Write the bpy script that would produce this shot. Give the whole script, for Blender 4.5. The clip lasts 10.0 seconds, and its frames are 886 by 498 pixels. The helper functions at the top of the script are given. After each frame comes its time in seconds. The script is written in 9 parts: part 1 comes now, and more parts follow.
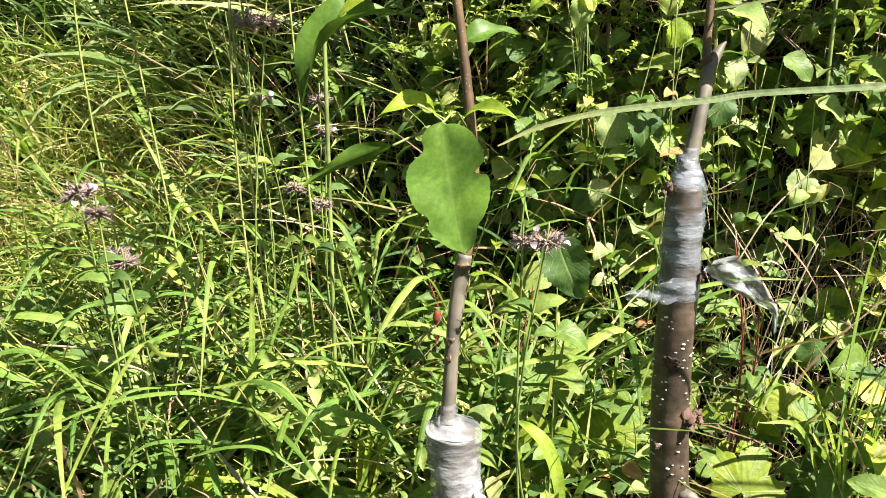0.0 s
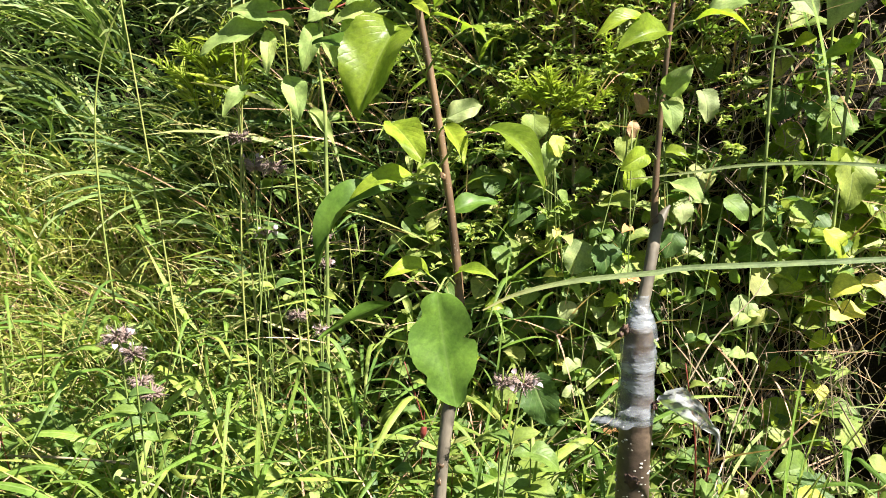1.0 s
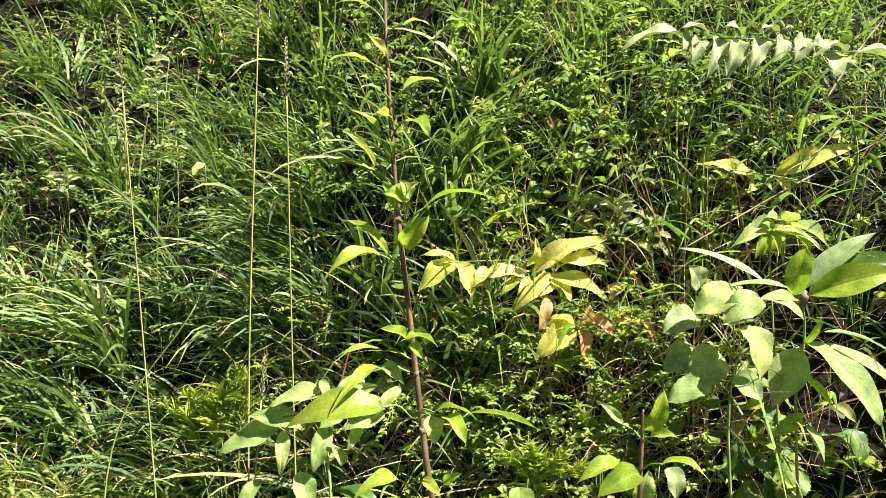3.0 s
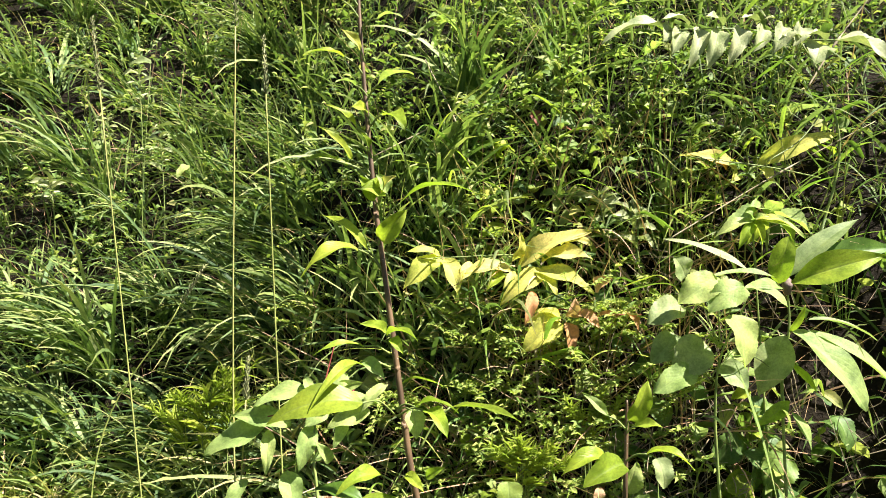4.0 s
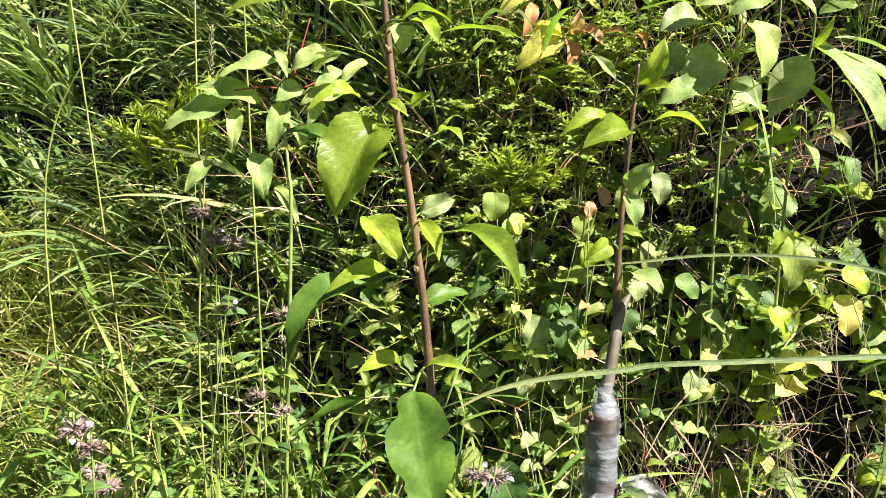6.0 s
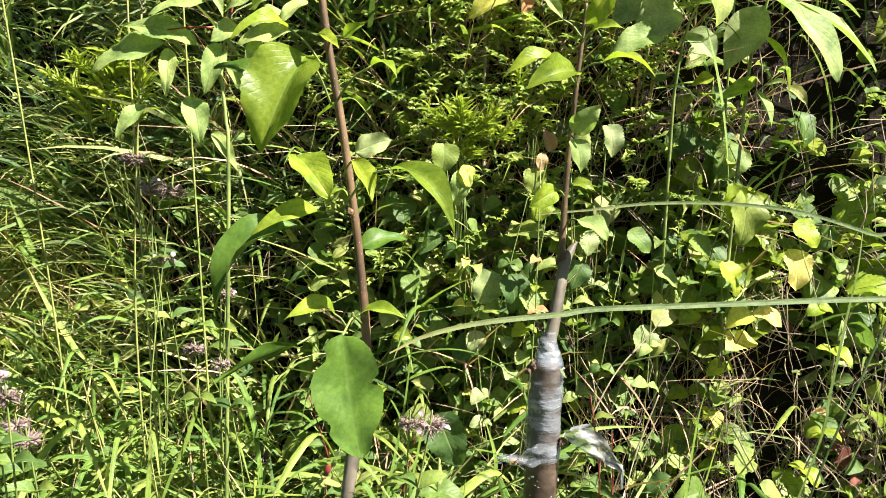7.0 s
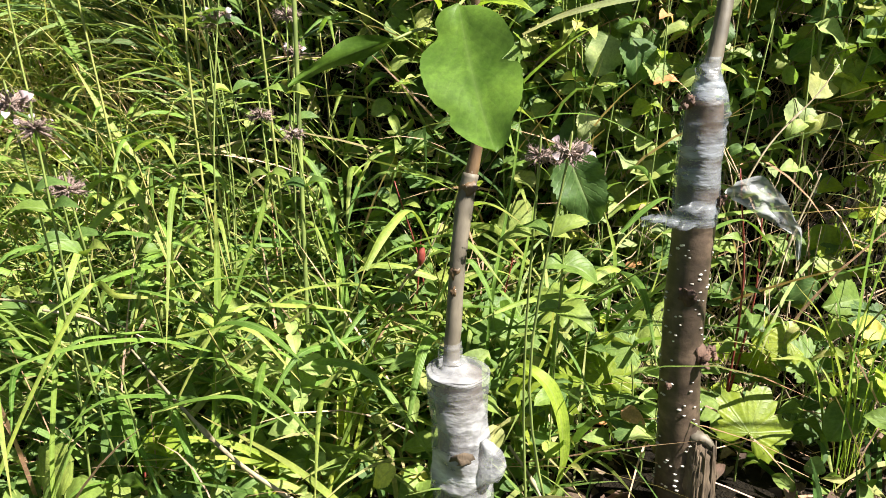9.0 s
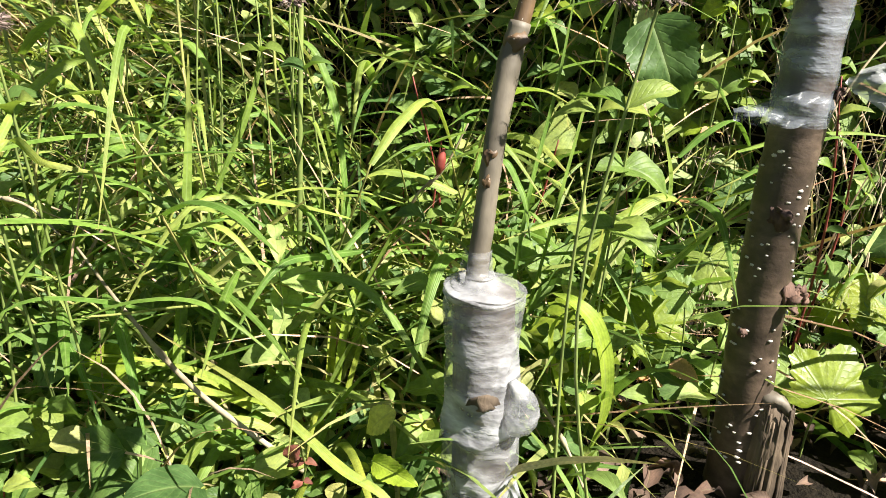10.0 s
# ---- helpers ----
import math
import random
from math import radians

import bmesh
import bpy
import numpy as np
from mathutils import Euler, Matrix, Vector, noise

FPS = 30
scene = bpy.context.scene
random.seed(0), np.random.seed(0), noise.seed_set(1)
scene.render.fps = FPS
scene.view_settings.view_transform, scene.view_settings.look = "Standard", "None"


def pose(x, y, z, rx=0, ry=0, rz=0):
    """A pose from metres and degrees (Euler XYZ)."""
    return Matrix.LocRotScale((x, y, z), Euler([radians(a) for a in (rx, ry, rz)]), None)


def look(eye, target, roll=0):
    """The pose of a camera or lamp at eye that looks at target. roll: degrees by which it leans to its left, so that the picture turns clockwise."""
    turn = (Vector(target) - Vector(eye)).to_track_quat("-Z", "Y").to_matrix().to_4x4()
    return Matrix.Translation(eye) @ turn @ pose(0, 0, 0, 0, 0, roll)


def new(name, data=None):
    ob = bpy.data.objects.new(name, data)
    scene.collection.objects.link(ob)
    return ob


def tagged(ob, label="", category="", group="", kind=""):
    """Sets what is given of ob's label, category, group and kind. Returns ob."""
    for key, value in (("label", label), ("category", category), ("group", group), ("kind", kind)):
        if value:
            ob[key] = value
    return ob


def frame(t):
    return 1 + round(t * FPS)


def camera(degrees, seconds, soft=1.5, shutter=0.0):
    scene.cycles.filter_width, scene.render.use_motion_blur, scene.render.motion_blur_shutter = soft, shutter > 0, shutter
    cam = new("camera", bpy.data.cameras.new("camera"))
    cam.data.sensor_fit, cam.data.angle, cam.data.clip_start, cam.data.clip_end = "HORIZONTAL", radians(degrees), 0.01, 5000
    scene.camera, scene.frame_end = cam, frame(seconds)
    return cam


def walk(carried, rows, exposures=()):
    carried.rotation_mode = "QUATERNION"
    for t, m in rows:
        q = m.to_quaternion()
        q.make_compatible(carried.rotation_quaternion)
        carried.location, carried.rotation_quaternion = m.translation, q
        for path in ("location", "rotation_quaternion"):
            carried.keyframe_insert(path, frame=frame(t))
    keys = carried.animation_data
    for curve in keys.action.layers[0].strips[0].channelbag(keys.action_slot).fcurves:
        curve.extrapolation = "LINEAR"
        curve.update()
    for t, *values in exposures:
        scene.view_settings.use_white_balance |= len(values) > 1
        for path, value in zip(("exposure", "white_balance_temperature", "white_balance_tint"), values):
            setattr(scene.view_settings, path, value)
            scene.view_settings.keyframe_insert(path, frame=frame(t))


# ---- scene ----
cam = camera(62.5, 10.0, soft=0.6)
PATH = [
    (0.0, (0.109, -0.099, 0.433), (-0.238, 1.800, -0.086), -1.1),
    (0.5, (0.110, -0.140, 0.459), (-0.210, 1.790, 0.045), 0.0),
    (1.0, (0.107, -0.175, 0.509), (-0.166, 1.778, 0.175), -0.4),
    (1.5, (0.097, -0.202, 0.565), (-0.173, 1.763, 0.311), -1.0),
    (2.0, (0.100, -0.226, 0.627), (-0.098, 1.758, 0.472), -1.8),
    (2.5, (0.108, -0.246, 0.686), (-0.106, 1.742, 0.713), -1.0),
    (3.0, (0.083, -0.264, 0.741), (-0.093, 1.719, 0.924), -0.6),
    (3.2, (0.090, -0.267, 0.753), (-0.084, 1.712, 0.979), -0.9),
    (4.3, (0.097, -0.247, 0.707), (-0.060, 1.745, 0.818), -2.4),
    (4.5, (0.099, -0.231, 0.677), (-0.062, 1.762, 0.694), -2.8),
    (5.0, (0.104, -0.210, 0.618), (-0.054, 1.782, 0.544), -0.7),
    (5.2, (0.098, -0.204, 0.595), (-0.058, 1.787, 0.487), -0.6),
    (6.3, (0.079, -0.175, 0.549), (-0.015, 1.809, 0.311), 1.4),
    (6.5, (0.095, -0.180, 0.548), (0.017, 1.806, 0.322), 1.1),
    (7.0, (0.107, -0.158, 0.526), (0.078, 1.819, 0.228), 1.4),
    (7.5, (0.105, -0.131, 0.489), (0.062, 1.827, 0.087), 2.1),
    (8.0, (0.091, -0.111, 0.429), (-0.018, 1.823, -0.069), 3.8),
    (8.5, (0.082, -0.092, 0.390), (-0.062, 1.828, -0.152), 4.1),
    (9.0, (0.061, -0.055, 0.388), (-0.122, 1.843, -0.215), -0.5),
    (9.5, (0.055, -0.007, 0.355), (-0.152, 1.853, -0.351), 0.6),
    (10.0, (0.043, 0.037, 0.314), (-0.156, 1.902, -0.380), 2.8),
]
walk(cam, [(t, look(eye, target, roll)) for t, eye, target, roll in PATH],
     exposures=[(0.0, 1.92), (3.0, 1.96), (5.0, 1.96), (7.0, 1.92), (8.2, 1.83), (9.5, 1.8), (10.0, 1.8)])

# sun high on the right, a little behind the saplings
SUN_WAY = Vector((0.59, -0.25, 0.77)).normalized()
sun = new("sun", bpy.data.lights.new("sun", "SUN"))
sun.data.energy, sun.data.angle, sun.data.color = 4.7, radians(0.53), (1.0, 0.95, 0.86)
sun.matrix_world = look(SUN_WAY * 30, (0, 0, 0))
sky_world = bpy.data.worlds.new("sky")
scene.world = sky_world
sky_world.use_nodes = True
sky_node = sky_world.node_tree.nodes.new("ShaderNodeTexSky")
sky_node.sky_type, sky_node.sun_disc = "NISHITA", False
sky_node.sun_elevation = math.asin(SUN_WAY.z)
sky_node.sun_rotation = math.atan2(SUN_WAY.x, SUN_WAY.y)
background = sky_world.node_tree.nodes["Background"]
background.inputs["Strength"].default_value = 0.025
sky_world.node_tree.links.new(sky_node.outputs[0], background.inputs["Color"])


# ---- materials ----
def nodes_of(name):
    mat = bpy.data.materials.new(name)
    mat.use_nodes = True
    tree = mat.node_tree
    return mat, tree, tree.nodes["Principled BSDF"], tree.nodes["Material Output"]


def add(tree, kind, **values):
    node = tree.nodes.new(kind)
    for key, value in values.items():
        node.inputs[key.replace("_", " ")].default_value = value
    return node


def mix_colour(tree, fac, a, b, how="MIX"):
    node = tree.nodes.new("ShaderNodeMix")
    node.data_type, node.blend_type = "RGBA", how
    for socket, value in ((node.inputs[0], fac), (node.inputs[6], a), (node.inputs[7], b)):
        if isinstance(value, (int, float)):
            socket.default_value = value
        elif isinstance(value, tuple):
            socket.default_value = (*value, 1.0)
        else:
            tree.links.new(value, socket)
    return node.outputs[2]


def maths(tree, how, a, b=0.0, c=0.0):
    node = tree.nodes.new("ShaderNodeMath")
    node.operation = how
    for socket, value in zip(node.inputs, (a, b, c)):
        if isinstance(value, (int, float)):
            socket.default_value = value
        else:
            tree.links.new(value, socket)
    return node.outputs[0]


def ramp(tree, value, stops):
    node = tree.nodes.new("ShaderNodeValToRGB")
    while len(node.color_ramp.elements) < len(stops):
        node.color_ramp.elements.new(0.5)
    for element, (place, colour) in zip(node.color_ramp.elements, stops):
        element.position, element.color = place, (*colour, 1.0)
    tree.links.new(value, node.inputs[0])
    return node.outputs[0]


def noise_of(tree, scale, detail=3.0, rough=0.6, coords=None, stretch=None):
    node = add(tree, "ShaderNodeTexNoise", Scale=scale, Detail=detail, Roughness=rough)
    if coords is None:
        coords = tree.nodes.new("ShaderNodeTexCoord").outputs["Object"]
    if stretch:
        mapping = add(tree, "ShaderNodeMapping", Scale=stretch)
        tree.links.new(coords, mapping.inputs["Vector"])
        coords = mapping.outputs[0]
    tree.links.new(coords, node.inputs["Vector"])
    return node.outputs["Fac"]


def bump_of(tree, height, strength, distance, bsdf):
    node = add(tree, "ShaderNodeBump", Strength=strength, Distance=distance)
    tree.links.new(height, node.inputs["Height"])
    tree.links.new(node.outputs[0], bsdf.inputs["Normal"])
    return node.outputs[0]


def leaf_material(name, colours, vein=0.35, ribs=8.0, slant=0.9, through_light=0.45, rough=0.42, island=False, spots=0.0, spot_colour=(0.25, 0.13, 0.05), blade=False, relief_depth=0.4):
    """A leaf or blade: colours vary from leaf to leaf, veins follow the leaf's own u, v; light shines through it."""
    mat, tree, bsdf, out = nodes_of(name)
    colours = [(r * 1.33, g, b * 1.36) for r, g, b in colours]
    if island:
        chance = tree.nodes.new("ShaderNodeNewGeometry").outputs["Random Per Island"]
    else:
        chance = tree.nodes.new("ShaderNodeObjectInfo").outputs["Random"]
    steps = [(i / max(1, len(colours) - 1), c) for i, c in enumerate(colours)]
    colour = ramp(tree, chance, steps)
    patch, fine = noise_of(tree, 45.0, 4.0), noise_of(tree, 320.0, 3.0, 0.7)
    light = ramp(tree, patch, [(0.35, (0.62, 0.68, 0.6)), (0.52, (1.0, 1.0, 1.0)), (0.70, (1.24, 1.16, 1.08))])
    colour = mix_colour(tree, 1.0, colour, light, "MULTIPLY")
    colour = mix_colour(tree, 0.6, colour, ramp(tree, fine, [(0.35, (0.7, 0.7, 0.7)), (0.65, (1.25, 1.25, 1.2))]), "MULTIPLY")
    uv = tree.nodes.new("ShaderNodeUVMap")
    split = tree.nodes.new("ShaderNodeSeparateXYZ")
    tree.links.new(uv.outputs[0], split.inputs[0])
    side = maths(tree, "ABSOLUTE", maths(tree, "SUBTRACT", split.outputs[0], 0.5))
    if blade:
        lines = maths(tree, "SINE", maths(tree, "MULTIPLY", split.outputs[0], 46.0))
        relief = maths(tree, "MULTIPLY", lines, 0.12)
        mid = maths(tree, "LESS_THAN", side, 0.06)
        veins = maths(tree, "MAXIMUM", maths(tree, "MULTIPLY", mid, 0.9), maths(tree, "MULTIPLY", maths(tree, "GREATER_THAN", lines, 0.75), 0.08))
        dry = maths(tree, "POWER", split.outputs[1], 6.0)
        colour = mix_colour(tree, maths(tree, "MULTIPLY", dry, maths(tree, "MULTIPLY", chance, 0.9)), colour, (0.42, 0.34, 0.12))
    else:
        wave = maths(tree, "FRACT", maths(tree, "SUBTRACT", maths(tree, "MULTIPLY", split.outputs[1], ribs), maths(tree, "MULTIPLY", side, slant * ribs)))
        rib = maths(tree, "SMOOTH_MIN", maths(tree, "MULTIPLY", maths(tree, "ABSOLUTE", maths(tree, "SUBTRACT", wave, 0.5)), 2.0), 1.0, 0.1)
        rib = maths(tree, "POWER", maths(tree, "SUBTRACT", 1.0, rib), 6.0)
        mid = maths(tree, "POWER", maths(tree, "SUBTRACT", 1.0, maths(tree, "MINIMUM", maths(tree, "MULTIPLY", side, 14.0), 1.0)), 2.0)
        veins = maths(tree, "MAXIMUM", mid, maths(tree, "MULTIPLY", rib, 0.3))
        relief = maths(tree, "ADD", maths(tree, "MULTIPLY", veins, -1.0), maths(tree, "MULTIPLY", noise_of(tree, 220.0, 2.0), 0.5))
    pale = tuple(min(1.0, 0.55 * v + 0.28) for v in colours[len(colours) // 2])
    pale = (pale[0] * 0.9, pale[1], pale[2] * 0.5)
    colour = mix_colour(tree, maths(tree, "MULTIPLY", veins, vein), colour, pale)
    if spots:
        blotch = maths(tree, "GREATER_THAN", noise_of(tree, 55.0, 4.0, 0.7), 1.0 - spots)
        colour = mix_colour(tree, blotch, colour, spot_colour)
    tree.links.new(colour, bsdf.inputs["Base Color"])
    gloss = maths(tree, "MULTIPLY_ADD", noise_of(tree, 35.0), 0.25, rough - 0.1)
    tree.links.new(gloss, bsdf.inputs["Roughness"])
    bsdf.inputs["Specular IOR Level"].default_value = 0.28
    bump_of(tree, maths(tree, "MULTIPLY_ADD", patch, 1.2, relief), relief_depth, 0.0012, bsdf)
    shine = tree.nodes.new("ShaderNodeBsdfTranslucent")
    glow = mix_colour(tree, 1.0, colour, (0.95, 1.1, 0.55), "MULTIPLY")
    glow = mix_colour(tree, 0.12, glow, (0.40, 0.54, 0.05))
    glow = mix_colour(tree, maths(tree, "MULTIPLY", veins, 0.6), glow, tuple(v * 0.55 for v in colours[0]))
    tree.links.new(glow, shine.inputs["Color"])
    both = tree.nodes.new("ShaderNodeMixShader")
    both.inputs[0].default_value = through_light
    tree.links.new(bsdf.outputs[0], both.inputs[1])
    tree.links.new(shine.outputs[0], both.inputs[2])
    tree.links.new(both.outputs[0], out.inputs["Surface"])
    return mat


def bark_material(name, low, high, fine, relief, stretch=(1, 1, 0.35), rough=0.7, flecks=0.0):
    mat, tree, bsdf, out = nodes_of(name)
    grain = noise_of(tree, fine, 5.0, 0.65, stretch=stretch)
    stain = noise_of(tree, 28.0, 3.0)
    colour = ramp(tree, grain, [(0.3, low), (0.7, high)])
    colour = mix_colour(tree, ramp(tree, stain, [(0.42, (0, 0, 0)), (0.62, (0.8, 0.8, 0.8))]), colour, tuple(v * 0.6 for v in low))
    if flecks:
        voronoi = add(tree, "ShaderNodeTexVoronoi", Scale=flecks)
        tree.links.new(tree.nodes.new("ShaderNodeTexCoord").outputs["Object"], voronoi.inputs["Vector"])
        dot = maths(tree, "LESS_THAN", voronoi.outputs["Distance"], 0.11)
        colour = mix_colour(tree, maths(tree, "MULTIPLY", dot, 0.7), colour, (0.55, 0.5, 0.44))
    tree.links.new(colour, bsdf.inputs["Base Color"])
    bsdf.inputs["Roughness"].default_value = rough
    bump_of(tree, maths(tree, "ADD", grain, maths(tree, "MULTIPLY", stain, 0.6)), 0.7, relief, bsdf)
    return mat


LEAF_GREEN = leaf_material("pear_leaf_green", [(0.15, 0.28, 0.022), (0.19, 0.33, 0.026), (0.23, 0.36, 0.03)], vein=0.3, ribs=9, through_light=0.50, rough=0.33, spots=0.2, relief_depth=0.25)
# deep green of the big glossy leaf, also the painted shade on other leaves
LEAF_DEEP_SHADED = leaf_material("deep_green_or_shaded_leaf", [(0.055, 0.145, 0.014), (0.07, 0.17, 0.017)], vein=0.12, ribs=8, through_light=0.24, rough=0.42, spots=0.24, relief_depth=0.07)
LEAF_SILVER = leaf_material("silvery_leaf", [(0.25, 0.38, 0.13), (0.33, 0.46, 0.19)], vein=0.2, ribs=7, through_light=0.2, rough=0.5)
LEAF_LIME = leaf_material("pear_leaf_lime", [(0.22, 0.41, 0.03), (0.32, 0.49, 0.04)], vein=0.3, ribs=9, through_light=0.50, rough=0.4, spots=0.22, spot_colour=(0.45, 0.4, 0.2))
LEAF_YELLOW = leaf_material("yellowing_leaf", [(0.50, 0.67, 0.10), (0.58, 0.70, 0.13), (0.66, 0.71, 0.18)], vein=0.3, ribs=9, through_light=0.45, rough=0.55, spots=0.14, spot_colour=(0.42, 0.3, 0.13))
LEAF_ORANGE = leaf_material("withered_leaf", [(0.44, 0.25, 0.07), (0.52, 0.35, 0.13), (0.56, 0.45, 0.22)], vein=0.3, ribs=8, through_light=0.40, rough=0.7, spots=0.35)
LEAF_DULL = leaf_material("tall_herb_leaf", [(0.19, 0.34, 0.10), (0.25, 0.40, 0.13), (0.30, 0.45, 0.15)], vein=0.35, ribs=12, through_light=0.40, rough=0.5)
LEAF_SOFT = leaf_material("soft_compound_leaf", [(0.24, 0.43, 0.10), (0.29, 0.48, 0.12), (0.35, 0.53, 0.13)], vein=0.3, ribs=9, through_light=0.45, rough=0.5)
LEAF_HERB = leaf_material("herb_leaf", [(0.055, 0.14, 0.03), (0.09, 0.20, 0.035), (0.14, 0.27, 0.04), (0.21, 0.33, 0.055)], vein=0.4, ribs=7, through_light=0.36, rough=0.46, spots=0.22)
HERB_MIX = leaf_material("herb_leaf_mix", [(0.06, 0.15, 0.036), (0.11, 0.235, 0.045), (0.17, 0.31, 0.06), (0.24, 0.37, 0.075), (0.33, 0.42, 0.12)], vein=0.35, ribs=7, through_light=0.43, rough=0.5, island=True, spots=0.2)
SPRIG = leaf_material("trailing_herb_leaf", [(0.14, 0.28, 0.045), (0.24, 0.40, 0.065), (0.36, 0.48, 0.10)], vein=0.2, through_light=0.43, rough=0.5, island=True)
FROND = leaf_material("feathery_frond", [(0.25, 0.42, 0.05), (0.36, 0.52, 0.07)], vein=0.1, through_light=0.45, rough=0.5, island=True)
GRASS_MIX = leaf_material("grass_mix", [(0.04, 0.12, 0.022), (0.075, 0.195, 0.03), (0.13, 0.28, 0.045), (0.20, 0.35, 0.065), (0.40, 0.42, 0.18)], vein=0.25, through_light=0.36, rough=0.40, island=True, blade=True)
GRASS_FAR = leaf_material("bank_grass_mix", [(0.03, 0.085, 0.024), (0.075, 0.175, 0.04), (0.16, 0.30, 0.07), (0.28, 0.42, 0.13)], vein=0.2, through_light=0.34, rough=0.42, island=True, blade=True)
GRASS_FINE = leaf_material("fine_grass_mix", [(0.14, 0.29, 0.045), (0.27, 0.43, 0.075), (0.42, 0.52, 0.13), (0.58, 0.60, 0.26)], vein=0.1, through_light=0.48, rough=0.42, island=True, blade=True)
BLADE = leaf_material("wide_blade", [(0.085, 0.22, 0.03), (0.145, 0.31, 0.04), (0.24, 0.39, 0.06)], vein=0.4, through_light=0.40, rough=0.40, blade=True)
BLADE_LIME = leaf_material("lime_blade", [(0.23, 0.41, 0.04), (0.29, 0.44, 0.05)], vein=0.3, through_light=0.50, rough=0.42, blade=True)
BLADE_GREY = leaf_material("grey_green_blade", [(0.11, 0.21, 0.06), (0.14, 0.25, 0.08)], vein=0.5, through_light=0.40, rough=0.45, blade=True)
STALK = leaf_material("grass_stalk", [(0.20, 0.31, 0.06), (0.30, 0.37, 0.10)], vein=0.1, through_light=0.10, rough=0.5, blade=True)
DRY_STEM = bark_material("dry_stem", (0.24, 0.19, 0.11), (0.44, 0.37, 0.25), 120, 0.0006, rough=0.8)
ROOTLET = bark_material("dead_rootlet", (0.18, 0.13, 0.08), (0.44, 0.36, 0.24), 60, 0.0006, rough=0.85)
RED_STEM = bark_material("red_stem", (0.20, 0.03, 0.025), (0.33, 0.07, 0.05), 90, 0.0004, rough=0.55)
GREEN_STEM = bark_material("green_stem", (0.15, 0.21, 0.05), (0.28, 0.33, 0.09), 90, 0.0004, rough=0.55)
SCION_BARK = bark_material("brown_twig_bark", (0.085, 0.048, 0.024), (0.21, 0.13, 0.066), 70, 0.0007, rough=0.55, flecks=330)
GREY_TWIG = bark_material("grey_twig_bark", (0.115, 0.096, 0.070), (0.235, 0.20, 0.15), 80, 0.0007, rough=0.6)
TRUNK_BARK = bark_material("smooth_trunk_bark", (0.045, 0.030, 0.021), (0.15, 0.104, 0.074), 75, 0.0009, stretch=(1, 1, 1.6), rough=0.5)
OLD_WOOD = bark_material("weathered_wood", (0.05, 0.033, 0.02), (0.20, 0.145, 0.095), 90, 0.003, stretch=(1, 1, 0.12), rough=0.85)
KNOT_WOOD = bark_material("knot_wood", (0.05, 0.026, 0.018), (0.20, 0.115, 0.08), 160, 0.002, rough=0.8)
LENTICEL = bark_material("pale_lenticel", (0.5, 0.46, 0.4), (0.68, 0.64, 0.58), 200, 0.0003, rough=0.8)
FLOWER = bark_material("lilac_petal", (0.36, 0.27, 0.29), (0.52, 0.42, 0.44), 200, 0.0004, rough=0.7)
CALYX = bark_material("hairy_calyx", (0.18, 0.12, 0.10), (0.38, 0.29, 0.26), 260, 0.0010, rough=0.85)
SEED = bark_material("grass_seed_head", (0.20, 0.22, 0.09), (0.40, 0.38, 0.20), 200, 0.0008, rough=0.8)
STRAW = leaf_material("dry_straw", [(0.30, 0.22, 0.10), (0.46, 0.37, 0.19), (0.58, 0.50, 0.30)], vein=0.1, through_light=0.2, rough=0.6, island=True, blade=True)
LEAF_TAN = leaf_material("tan_withered_leaf", [(0.22, 0.15, 0.07), (0.36, 0.27, 0.14)], vein=0.3, through_light=0.3, rough=0.7, spots=0.25)
LEAF_RED = leaf_material("red_withered_leaf", [(0.13, 0.05, 0.03), (0.20, 0.09, 0.05)], vein=0.25, through_light=0.25, rough=0.6, spots=0.2)
LITTER = leaf_material("leaf_litter", [(0.03, 0.026, 0.016), (0.055, 0.045, 0.026), (0.09, 0.075, 0.042), (0.18, 0.165, 0.095)], vein=0.2, through_light=0.12, rough=0.85, island=True)


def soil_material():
    mat, tree, bsdf, out = nodes_of("shade_dark_soil")
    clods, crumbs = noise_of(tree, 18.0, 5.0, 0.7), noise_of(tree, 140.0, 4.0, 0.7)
    # near black: the shade under the plants is put into the soil colour
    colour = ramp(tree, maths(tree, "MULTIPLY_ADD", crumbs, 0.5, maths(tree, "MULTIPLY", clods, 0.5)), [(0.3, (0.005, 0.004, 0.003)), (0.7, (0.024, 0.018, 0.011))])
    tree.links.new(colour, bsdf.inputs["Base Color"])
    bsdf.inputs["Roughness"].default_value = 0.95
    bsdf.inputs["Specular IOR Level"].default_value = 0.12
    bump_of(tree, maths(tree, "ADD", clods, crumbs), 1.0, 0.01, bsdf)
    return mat


